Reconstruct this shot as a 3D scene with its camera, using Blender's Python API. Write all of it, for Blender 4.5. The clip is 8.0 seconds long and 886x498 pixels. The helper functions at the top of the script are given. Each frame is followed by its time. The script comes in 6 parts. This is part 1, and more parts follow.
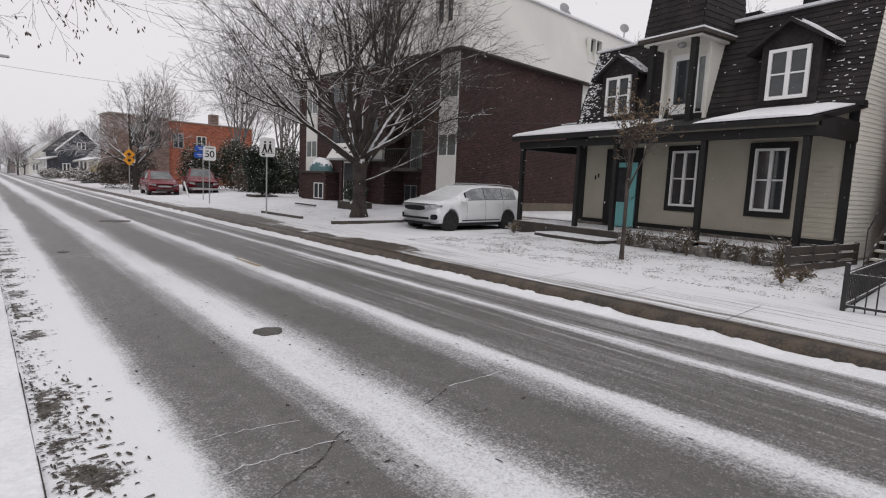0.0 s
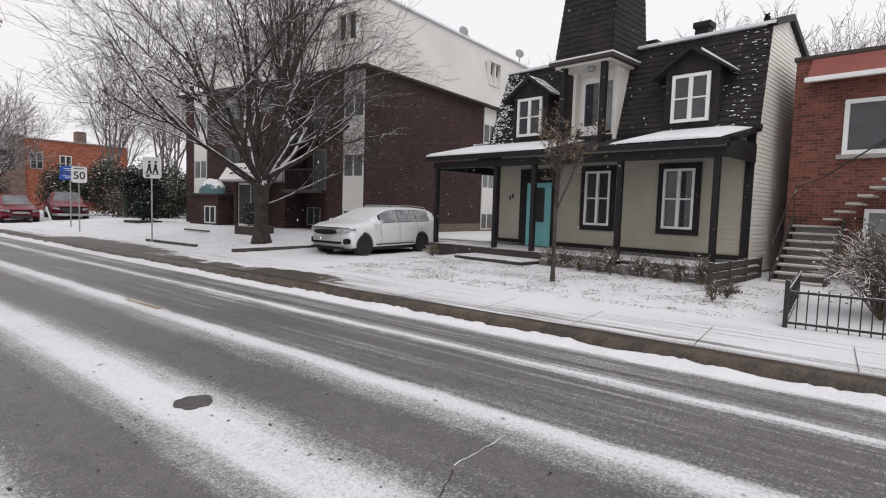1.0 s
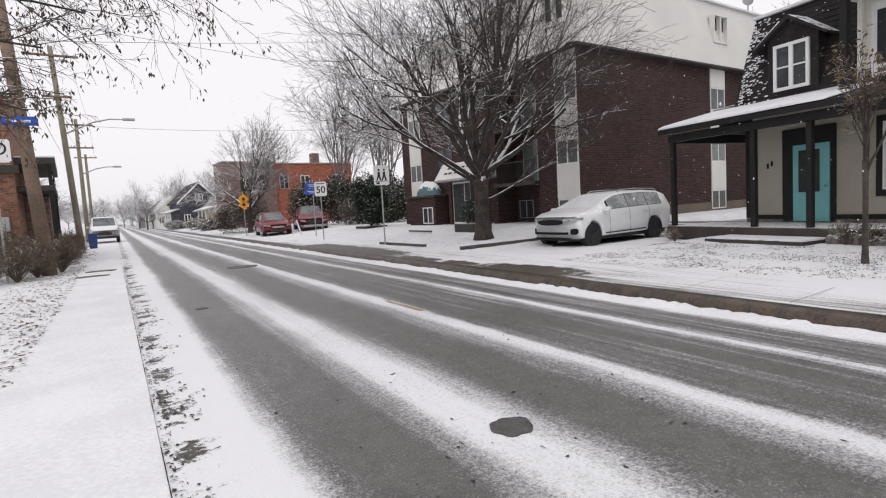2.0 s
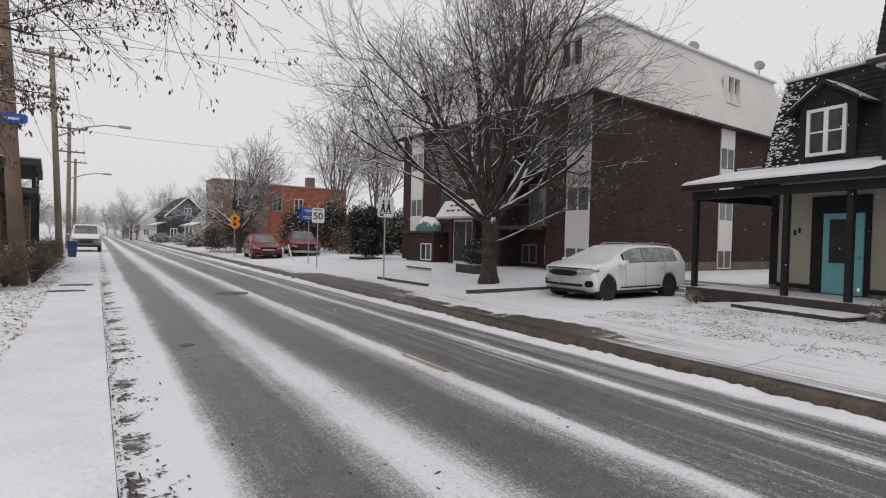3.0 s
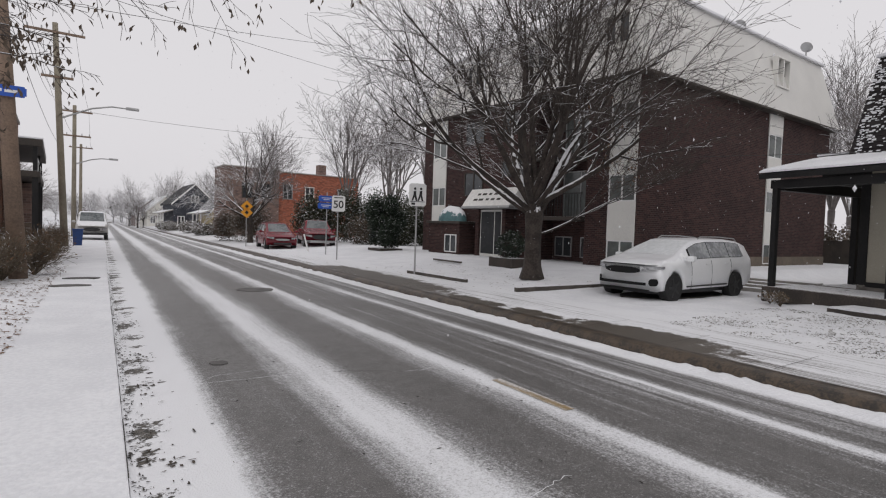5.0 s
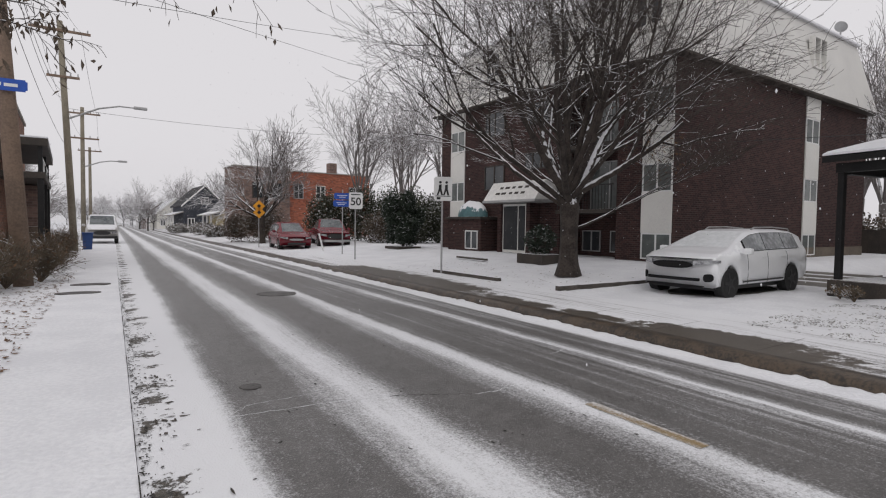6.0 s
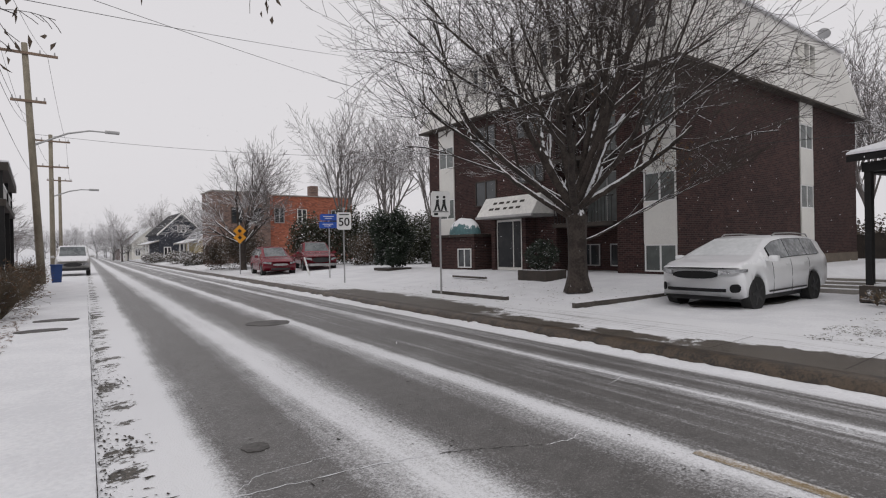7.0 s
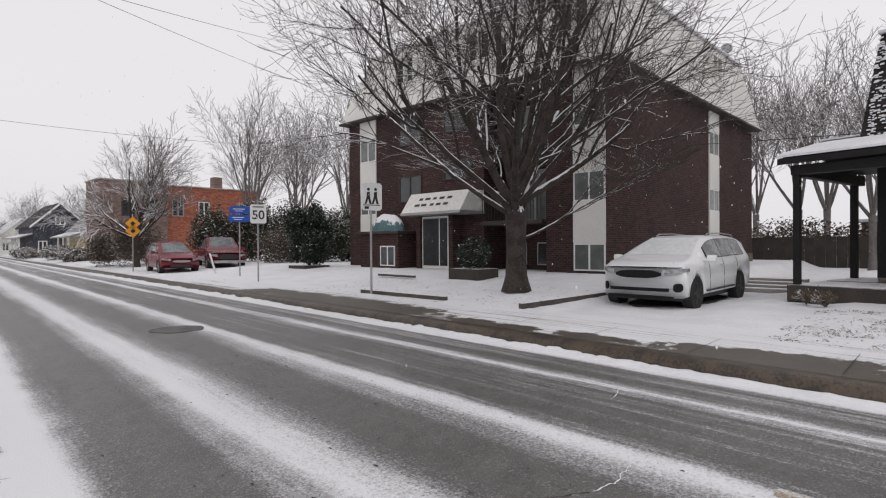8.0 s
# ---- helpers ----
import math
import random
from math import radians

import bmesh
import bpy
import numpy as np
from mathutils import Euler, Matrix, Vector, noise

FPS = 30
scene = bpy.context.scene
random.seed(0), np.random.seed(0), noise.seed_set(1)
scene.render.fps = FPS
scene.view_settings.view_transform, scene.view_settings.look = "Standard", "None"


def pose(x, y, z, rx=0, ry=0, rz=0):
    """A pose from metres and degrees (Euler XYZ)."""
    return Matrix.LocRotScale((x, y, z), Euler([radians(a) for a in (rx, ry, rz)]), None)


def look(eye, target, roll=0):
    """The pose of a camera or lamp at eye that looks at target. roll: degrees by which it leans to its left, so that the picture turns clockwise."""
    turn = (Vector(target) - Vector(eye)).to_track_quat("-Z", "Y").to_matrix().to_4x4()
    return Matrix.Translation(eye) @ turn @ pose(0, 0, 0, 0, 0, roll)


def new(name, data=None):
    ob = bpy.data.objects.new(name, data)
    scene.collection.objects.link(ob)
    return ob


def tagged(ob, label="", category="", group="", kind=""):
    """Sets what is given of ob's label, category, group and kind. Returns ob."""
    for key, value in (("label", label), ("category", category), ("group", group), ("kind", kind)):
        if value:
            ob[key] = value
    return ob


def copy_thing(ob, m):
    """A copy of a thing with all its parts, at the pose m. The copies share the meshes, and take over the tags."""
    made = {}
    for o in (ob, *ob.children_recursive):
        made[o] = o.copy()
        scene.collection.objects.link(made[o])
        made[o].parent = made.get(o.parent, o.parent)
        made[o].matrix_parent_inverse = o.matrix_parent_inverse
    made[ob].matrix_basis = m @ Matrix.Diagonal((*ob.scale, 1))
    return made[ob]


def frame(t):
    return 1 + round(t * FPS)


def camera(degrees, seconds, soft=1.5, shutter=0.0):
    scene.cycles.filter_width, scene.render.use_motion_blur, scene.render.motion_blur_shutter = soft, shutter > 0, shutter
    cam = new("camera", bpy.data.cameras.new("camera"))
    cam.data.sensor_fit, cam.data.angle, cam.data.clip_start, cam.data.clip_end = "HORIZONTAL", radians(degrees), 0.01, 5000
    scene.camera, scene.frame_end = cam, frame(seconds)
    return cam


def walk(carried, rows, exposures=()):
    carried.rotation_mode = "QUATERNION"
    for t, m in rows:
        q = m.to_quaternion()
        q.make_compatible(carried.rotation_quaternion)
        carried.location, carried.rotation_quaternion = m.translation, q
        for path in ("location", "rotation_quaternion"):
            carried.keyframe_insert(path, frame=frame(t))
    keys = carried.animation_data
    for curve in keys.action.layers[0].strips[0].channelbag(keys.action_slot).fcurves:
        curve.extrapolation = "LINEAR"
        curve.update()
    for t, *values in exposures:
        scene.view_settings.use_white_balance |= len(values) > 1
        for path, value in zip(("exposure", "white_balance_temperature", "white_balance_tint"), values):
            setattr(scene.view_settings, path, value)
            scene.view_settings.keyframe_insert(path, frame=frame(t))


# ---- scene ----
cam = camera(77.8, 8.0, soft=1.15)
PATH = [
    (0, (-0.247, -0.055, 1.58), (1.127, 1.379, 1.349), 2.6),
    (0.5, (-0.119, 0.488, 1.57), (1.39, 1.772, 1.301), 1.3),
    (1, (-0.08, 1.011, 1.607), (1.546, 2.167, 1.463), 1.8),
    (1.5, (-0.005, 1.581, 1.548), (1.516, 2.852, 1.282), -4.2),
    (2, (-0.057, 2.29, 1.526), (1.06, 3.941, 1.364), -3.3),
    (2.2, (-0.061, 2.561, 1.562), (1.079, 4.201, 1.466), 1.4),
    (3.5, (0.113, 4.023, 1.662), (1.28, 5.647, 1.64), 1.3),
    (4, (0.189, 4.588, 1.612), (1.289, 6.254, 1.486), 1.3),
    (4.5, (0.175, 5.018, 1.614), (1.306, 6.664, 1.505), 4.2),
    (4.7, (0.091, 5.163, 1.661), (1.249, 6.792, 1.589), 2.5),
    (6, (0.21, 6.655, 1.603), (1.338, 8.304, 1.519), 0.8),
    (6.5, (0.244, 7.259, 1.535), (1.348, 8.924, 1.453), 0.5),
    (7, (0.365, 7.841, 1.502), (1.552, 9.451, 1.494), -1.1),
    (7.5, (0.428, 8.43, 1.485), (1.726, 9.951, 1.509), -0.6),
    (8, (0.512, 9.057, 1.452), (1.948, 10.449, 1.435), -0.4),
]
walk(cam, [(t, look(eye, target, roll)) for t, eye, target, roll in PATH], [(0, 0.12), (0.5, 0.2), (1, 0.33), (1.5, 0.46), (2, 0.37), (3.4, -0.03), (6.5, -0.03), (7.5, -0.05), (8, 0.15)])

# ---- light ----
SLANT = 0.058                      # the street runs a little aslant: x = u + SLANT * y

world = bpy.data.worlds.new("world")
scene.world = world
world.use_nodes = True
wt = world.node_tree
wt.nodes.clear()
w_out = wt.nodes.new("ShaderNodeOutputWorld")
w_bg = wt.nodes.new("ShaderNodeBackground")
w_sky = wt.nodes.new("ShaderNodeTexSky")
w_sky.sky_type = "NISHITA"
w_sky.sun_disc = False
w_sky.sun_elevation, w_sky.sun_rotation = radians(42), radians(150)
w_sky.air_density, w_sky.dust_density, w_sky.ozone_density = 1.0, 6.0, 1.0
w_hsv = wt.nodes.new("ShaderNodeHueSaturation")
w_hsv.inputs["Saturation"].default_value = 0.05
w_mix = wt.nodes.new("ShaderNodeMix")
w_mix.data_type = "RGBA"
w_mix.inputs["Factor"].default_value = 0.88          # closed cloud cover over the clear sky
w_mix.inputs["B"].default_value = (7.56, 7.36, 7.62, 1)
wt.links.new(w_sky.outputs["Color"], w_hsv.inputs["Color"])
wt.links.new(w_hsv.outputs["Color"], w_mix.inputs["A"])
wt.links.new(w_mix.outputs["Result"], w_bg.inputs["Color"])
wt.links.new(w_bg.outputs["Background"], w_out.inputs["Surface"])
w_bg.inputs["Strength"].default_value = 0.105

sun = new("sun", bpy.data.lights.new("sun", "SUN"))
sun.data.energy, sun.data.angle, sun.data.color = 0.5, radians(40), (1.0, 0.97, 0.93)
sun.matrix_world = look((0, 0, 60), (30, 26, 0))


# ---- materials ----
def maths(nt, op, a, b=None, clamp=False):
    n = nt.nodes.new("ShaderNodeMath")
    n.operation, n.use_clamp = op, clamp
    for i, v in enumerate((a, b)):
        if v is None:
            continue
        if isinstance(v, (int, float)):
            n.inputs[i].default_value = v
        else:
            nt.links.new(v, n.inputs[i])
    return n.outputs[0]


def blend(nt, fac, a, b):
    n = nt.nodes.new("ShaderNodeMix")
    n.data_type = "RGBA"
    for key, v in (("Factor", fac), ("A", a), ("B", b)):
        if isinstance(v, (int, float)):
            n.inputs[key].default_value = v
        elif isinstance(v, tuple):
            n.inputs[key].default_value = (*v, 1) if len(v) == 3 else v
        else:
            nt.links.new(v, n.inputs[key])
    return n.outputs["Result"]


def noise_of(nt, vec, scale, detail=3.0, rough=0.55):
    n = nt.nodes.new("ShaderNodeTexNoise")
    n.inputs["Scale"].default_value, n.inputs["Detail"].default_value, n.inputs["Roughness"].default_value = scale, detail, rough
    nt.links.new(vec, n.inputs["Vector"])
    return n.outputs["Fac"]


def step(nt, v, lo, hi):
    n = nt.nodes.new("ShaderNodeMapRange")
    n.interpolation_type = "SMOOTHSTEP"
    n.inputs["From Min"].default_value, n.inputs["From Max"].default_value = lo, hi
    nt.links.new(v, n.inputs["Value"])
    return n.outputs["Result"]


SNOW = (0.74, 0.745, 0.765)


def mat(name, col, col2=None, rough=0.8, fine=30.0, coarse=1.5, bump=0.25, metal=0.0, snow=0.0, spec=0.4, brick=None, depth=0.01):
    """A surface with grain, patches and, where snow > 0, snow on what faces up. brick: (length, height, mortar colour)."""
    m = bpy.data.materials.new(name)
    m.use_nodes = True
    nt = m.node_tree
    bsdf = nt.nodes["Principled BSDF"]
    pos = nt.nodes.new("ShaderNodeTexCoord").outputs["Object"]
    col2 = col2 or tuple(c * 0.75 for c in col)
    f = noise_of(nt, pos, fine, 4)
    g = noise_of(nt, pos, coarse, 3)
    both = maths(nt, "ADD", maths(nt, "MULTIPLY", f, 0.5), maths(nt, "MULTIPLY", g, 0.5))
    c = blend(nt, step(nt, both, 0.38, 0.62), col, col2)
    height = f
    if brick:
        sep = nt.nodes.new("ShaderNodeSeparateXYZ")
        nt.links.new(pos, sep.inputs[0])
        com = nt.nodes.new("ShaderNodeCombineXYZ")
        nt.links.new(maths(nt, "ADD", sep.outputs[0], sep.outputs[1]), com.inputs[0])
        nt.links.new(sep.outputs[2], com.inputs[1])
        bt = nt.nodes.new("ShaderNodeTexBrick")
        bt.inputs["Scale"].default_value = 1.0
        bt.inputs["Mortar Size"].default_value = 0.007
        bt.inputs["Mortar Smooth"].default_value = 0.3
        bt.inputs["Brick Width"].default_value, bt.inputs["Row Height"].default_value = brick[0], brick[1]
        bt.inputs["Color1"].default_value = (0.6, 0.6, 0.62, 1)
        bt.inputs["Color2"].default_value = (1.38, 1.3, 1.28, 1)
        nt.links.new(com.outputs[0], bt.inputs["Vector"])
        mul = nt.nodes.new("ShaderNodeMix")
        mul.data_type, mul.blend_type = "RGBA", "MULTIPLY"
        mul.inputs["Factor"].default_value = 1.0
        nt.links.new(c, mul.inputs["A"])
        nt.links.new(bt.outputs["Color"], mul.inputs["B"])
        c = blend(nt, bt.outputs["Fac"], mul.outputs["Result"], brick[2])
        height = maths(nt, "SUBTRACT", maths(nt, "MULTIPLY", f, 0.3), bt.outputs["Fac"])
    r = None
    if snow:
        geo = nt.nodes.new("ShaderNodeNewGeometry")
        sep = nt.nodes.new("ShaderNodeSeparateXYZ")
        nt.links.new(geo.outputs["Normal"], sep.inputs[0])
        patch = noise_of(nt, pos, 5.0, 4)
        up = maths(nt, "ADD", sep.outputs[2], maths(nt, "MULTIPLY", maths(nt, "SUBTRACT", patch, 0.5), 1.1))
        k = step(nt, up, 1.0 - snow, 1.12 - snow)
        c = blend(nt, k, c, SNOW)
        r = maths(nt, "ADD", maths(nt, "MULTIPLY", k, 0.9 - rough), rough)
    nt.links.new(c, bsdf.inputs["Base Color"])
    if r is not None:
        nt.links.new(r, bsdf.inputs["Roughness"])
    else:
        nt.links.new(maths(nt, "ADD", maths(nt, "MULTIPLY", g, 0.16), rough - 0.08), bsdf.inputs["Roughness"])
    bsdf.inputs["Metallic"].default_value = metal
    bsdf.inputs["Specular IOR Level"].default_value = spec
    if bump:
        b = nt.nodes.new("ShaderNodeBump")
        b.inputs["Strength"].default_value, b.inputs["Distance"].default_value = bump, depth
        nt.links.new(height, b.inputs["Height"])
        nt.links.new(b.outputs["Normal"], bsdf.inputs["Normal"])
    return m


def glass(name, tint, rough=0.06):
    """A dark pane that mirrors the sky; the room behind is unlit."""
    m = mat(name, tint, tuple(c * 0.7 for c in tint), rough=rough, fine=3, coarse=0.8, bump=0.05, spec=0.6)
    return m


M_brick = mat("dark brown brick", (0.058, 0.029, 0.026), (0.036, 0.019, 0.0185), 0.85, 14, 0.5, 0.5, brick=(0.21, 0.075, (0.085, 0.068, 0.063)), spec=0.25)
M_redbrick = mat("red brick", (0.2, 0.07, 0.05), (0.13, 0.045, 0.034), 0.85, 14, 0.7, 0.5, brick=(0.21, 0.075, (0.17, 0.12, 0.1)))
M_orange = mat("orange brick", (0.36, 0.12, 0.07), (0.27, 0.085, 0.052), 0.85, 8, 0.3, 0.4, brick=(0.25, 0.09, (0.3, 0.16, 0.11)))
M_greybrick = mat("grey brown brick", (0.2, 0.14, 0.12), (0.15, 0.1, 0.085), 0.85, 8, 0.3, 0.4, brick=(0.25, 0.09, (0.25, 0.2, 0.17)))
M_stucco = mat("off-white stucco", (0.66, 0.65, 0.62), (0.58, 0.57, 0.55), 0.9, 40, 0.4, 0.25)
M_panel = mat("cream panel", (0.74, 0.73, 0.69), (0.66, 0.65, 0.62), 0.75, 25, 0.6, 0.1)
M_cream = mat("beige render", (0.43, 0.40, 0.33), (0.36, 0.335, 0.275), 0.85, 50, 0.9, 0.2)
M_siding = mat("pale clapboard", (0.74, 0.72, 0.66), (0.66, 0.645, 0.59), 0.7, 25, 0.8, 0.15)
M_black = mat("near-black painted timber", (0.011, 0.011, 0.0115), (0.019, 0.018, 0.018), 0.6, 30, 2, 0.2, spec=0.25)
M_shingle = mat("black shingle", (0.02, 0.018, 0.019), (0.038, 0.033, 0.033), 0.85, 25, 2.2, 0.5, snow=0.3, spec=0.2)
M_white = mat("white paint", (0.8, 0.8, 0.79), (0.72, 0.72, 0.71), 0.5, 40, 2, 0.08)
M_teal = mat("turquoise door paint", (0.19, 0.48, 0.48), (0.16, 0.42, 0.43), 0.5, 30, 2, 0.08)
M_pane = glass("dark window glass", (0.05, 0.055, 0.06))
M_pane2 = glass("curtained window glass", (0.16, 0.175, 0.17), 0.12)
M_snow = mat("fresh snow", (0.77, 0.775, 0.795), (0.68, 0.685, 0.71), 0.85, 22, 1.1, 0.5, spec=0.3, depth=0.03)
M_stone = mat("field stone", (0.22, 0.2, 0.18), (0.12, 0.11, 0.1), 0.9, 12, 3, 0.6, snow=0.35)
M_wood = mat("weathered timber", (0.17, 0.13, 0.1), (0.1, 0.075, 0.06), 0.85, 30, 2, 0.4, snow=0.25)
M_darkwood = mat("dark wet timber", (0.06, 0.048, 0.04), (0.035, 0.03, 0.026), 0.7, 30, 2, 0.4, snow=0.15)
M_concrete = mat("concrete", (0.36, 0.34, 0.31), (0.27, 0.255, 0.235), 0.85, 30, 1.2, 0.3, snow=0.5)
M_bark = mat("dark bark", (0.062, 0.05, 0.043), (0.026, 0.021, 0.018), 0.95, 18, 3, 0.5, snow=0.6)
M_twig = mat("twig bark", (0.075, 0.062, 0.055), (0.04, 0.032, 0.028), 0.9, 12, 2, 0.0, snow=0.36)
# haze over the far trees is put into this pale bark and snow
M_hazetwig = mat("far twig bark paled for haze", (0.19, 0.172, 0.165), (0.13, 0.116, 0.112), 0.9, 6, 1, 0.0, snow=0.65)
M_leaf = mat("dead leaf", (0.16, 0.085, 0.04), (0.09, 0.05, 0.03), 0.8, 30, 3, 0.0)
M_ever = mat("evergreen leaf", (0.03, 0.045, 0.028), (0.018, 0.028, 0.018), 0.6, 15, 2, 0.0, snow=0.14)
M_pole = mat("utility pole timber", (0.24, 0.17, 0.125), (0.15, 0.11, 0.085), 0.9, 22, 1.3, 0.4)
M_palepole = mat("weathered grey pole timber", (0.27, 0.24, 0.185), (0.17, 0.15, 0.115), 0.9, 22, 1.3, 0.4)
M_metal = mat("galvanised metal", (0.42, 0.42, 0.42), (0.34, 0.34, 0.34), 0.45, 40, 3, 0.1, metal=0.6)
M_iron = mat("black iron", (0.02, 0.02, 0.02), (0.03, 0.028, 0.027), 0.5, 30, 3, 0.1, snow=0.2)
M_rubber = mat("tyre rubber", (0.018, 0.018, 0.018), (0.03, 0.03, 0.03), 0.8, 30, 3, 0.2)
M_carwhite = mat("white car paint under thin snow", (0.86, 0.87, 0.88), (0.82, 0.83, 0.84), 0.3, 60, 2, 0.03, snow=0.4, spec=0.6)
for key, v in (("Coat Weight", 0.7), ("Coat Roughness", 0.15)):
    M_carwhite.node_tree.nodes["Principled BSDF"].inputs[key].default_value = v
M_carred = mat("dark red car paint", (0.17, 0.009, 0.02), (0.13, 0.008, 0.016), 0.25, 60, 2, 0.02, spec=0.6)
M_carsilver = mat("pale car paint", (0.45, 0.44, 0.43), (0.38, 0.37, 0.36), 0.35, 60, 2, 0.02, snow=0.4, spec=0.6)
M_carglass = mat("car glass", (0.06, 0.07, 0.075), (0.16, 0.175, 0.18), 0.12, 10, 1.5, 0.03, spec=0.6)
M_snowglass = mat("snow-covered windscreen", (0.62, 0.64, 0.65), (0.74, 0.75, 0.77), 0.6, 9, 1.0, 0.1)
M_frostglass = mat("side glass with thin snow", (0.24, 0.25, 0.26), (0.46, 0.475, 0.49), 0.25, 9, 1.6, 0.05, spec=0.5)
M_blackplastic = mat("black plastic", (0.02, 0.02, 0.022), (0.03, 0.03, 0.03), 0.5, 40, 3, 0.1)
M_lampglass = mat("headlamp glass", (0.45, 0.46, 0.47), (0.16, 0.16, 0.17), 0.12, 20, 5, 0.05, spec=0.7)
M_signwhite = mat("white sign sheet", (0.75, 0.75, 0.74), (0.68, 0.68, 0.67), 0.5, 20, 2, 0.02)
M_signblue = mat("blue sign sheet", (0.02, 0.09, 0.42), (0.02, 0.075, 0.36), 0.5, 20, 2, 0.02)
M_signblack = mat("black sign print", (0.015, 0.015, 0.015), (0.02, 0.02, 0.02), 0.6, 20, 2, 0.0)
M_signyellow = mat("orange-yellow sign sheet", (0.75, 0.33, 0.02), (0.68, 0.29, 0.02), 0.5, 20, 2, 0.02)
M_binblue = mat("blue plastic", (0.02, 0.06, 0.2), (0.02, 0.05, 0.16), 0.5, 20, 2, 0.05)
M_redroof = mat("red tin", (0.26, 0.07, 0.055), (0.2, 0.055, 0.045), 0.6, 20, 1, 0.1, snow=0.1)
M_darkside = mat("dark blue-grey siding", (0.05, 0.055, 0.07), (0.038, 0.042, 0.055), 0.8, 10, 1, 0.1)
M_yellowside = mat("pale yellow siding", (0.5, 0.42, 0.24), (0.43, 0.36, 0.2), 0.8, 10, 1, 0.1)
M_tarp = mat("teal tarpaulin", (0.08, 0.17, 0.18), (0.06, 0.12, 0.13), 0.5, 12, 3, 0.3, snow=0.66)


def u_bands(name, bands, dark, dark2, streak, rough, thawed=(), verge=False):
    """Snow lying in bands across the street's width (metres u: cover 0..1), ragged and drawn out along the street."""
    m = bpy.data.materials.new(name)
    m.use_nodes = True
    nt = m.node_tree
    bsdf = nt.nodes["Principled BSDF"]
    pos = nt.nodes.new("ShaderNodeTexCoord").outputs["Object"]
    sep = nt.nodes.new("ShaderNodeSeparateXYZ")
    nt.links.new(pos, sep.inputs[0])
    u = maths(nt, "SUBTRACT", sep.outputs[0], maths(nt, "MULTIPLY", sep.outputs[1], SLANT))
    com = nt.nodes.new("ShaderNodeCombineXYZ")
    nt.links.new(maths(nt, "MULTIPLY", u, 5.0), com.inputs[0])
    nt.links.new(maths(nt, "MULTIPLY", sep.outputs[1], 0.22), com.inputs[1])
    long = noise_of(nt, com.outputs[0], 1.0, 4, 0.6)
    com2 = nt.nodes.new("ShaderNodeCombineXYZ")
    nt.links.new(maths(nt, "MULTIPLY", u, 22.0), com2.inputs[0])
    nt.links.new(maths(nt, "MULTIPLY", sep.outputs[1], 0.5), com2.inputs[1])
    lines = noise_of(nt, com2.outputs[0], 1.0, 3, 0.6)
    com3 = nt.nodes.new("ShaderNodeCombineXYZ")
    nt.links.new(maths(nt, "MULTIPLY", u, 1.1), com3.inputs[0])
    nt.links.new(maths(nt, "MULTIPLY", sep.outputs[1], 0.3), com3.inputs[1])
    drift = noise_of(nt, com3.outputs[0], 1.0, 3, 0.55)
    blot = noise_of(nt, pos, 1.3, 4, 0.6)
    grain = noise_of(nt, pos, 70, 2, 0.7)
    uu = maths(nt, "ADD", u, maths(nt, "MULTIPLY", maths(nt, "SUBTRACT", blot, 0.5), 0.16))
    ramp = nt.nodes.new("ShaderNodeValToRGB")
    lo, hi = bands[0][0], bands[-1][0]
    nt.links.new(maths(nt, "DIVIDE", maths(nt, "SUBTRACT", uu, lo), hi - lo), ramp.inputs[0])
    els = ramp.color_ramp.elements
    while len(els) < len(bands):
        els.new(0.5)
    for e, (bu, v) in zip(els, bands):
        e.position, e.color = (bu - lo) / (hi - lo), (v, v, v, 1)
    worn = maths(nt, "ADD", maths(nt, "MULTIPLY", step(nt, u, 3.3, 3.9), 0.9), 0.5)      # more driven over on the far lane
    k = maths(nt, "ADD", ramp.outputs[0], maths(nt, "MULTIPLY", maths(nt, "SUBTRACT", long, 0.5), streak))
    com4 = nt.nodes.new("ShaderNodeCombineXYZ")
    nt.links.new(maths(nt, "MULTIPLY", u, 9.0), com4.inputs[0])
    nt.links.new(maths(nt, "MULTIPLY", sep.outputs[1], 0.13), com4.inputs[1])
    ruts = maths(nt, "MULTIPLY", maths(nt, "SUBTRACT", noise_of(nt, com4.outputs[0], 1.0, 3, 0.6), 0.48), step(nt, u, 3.3, 3.9))
    k = maths(nt, "ADD", k, maths(nt, "MULTIPLY", ruts, streak * 2.4))
    thin = maths(nt, "MULTIPLY", maths(nt, "SUBTRACT", lines, 0.5), worn)
    k = maths(nt, "ADD", k, maths(nt, "MULTIPLY", thin, streak * 1.1))
    k = maths(nt, "ADD", k, maths(nt, "MULTIPLY", maths(nt, "SUBTRACT", drift, 0.5), streak * 1.15))
    fine = nt.nodes.new("ShaderNodeCombineXYZ")
    nt.links.new(maths(nt, "MULTIPLY", u, 60.0), fine.inputs[0])
    nt.links.new(maths(nt, "MULTIPLY", sep.outputs[1], 1.1), fine.inputs[1])
    hair = maths(nt, "MULTIPLY", maths(nt, "SUBTRACT", noise_of(nt, fine.outputs[0], 1.0, 3, 0.6), 0.5), worn)
    k = maths(nt, "ADD", k, maths(nt, "MULTIPLY", hair, 0.34))
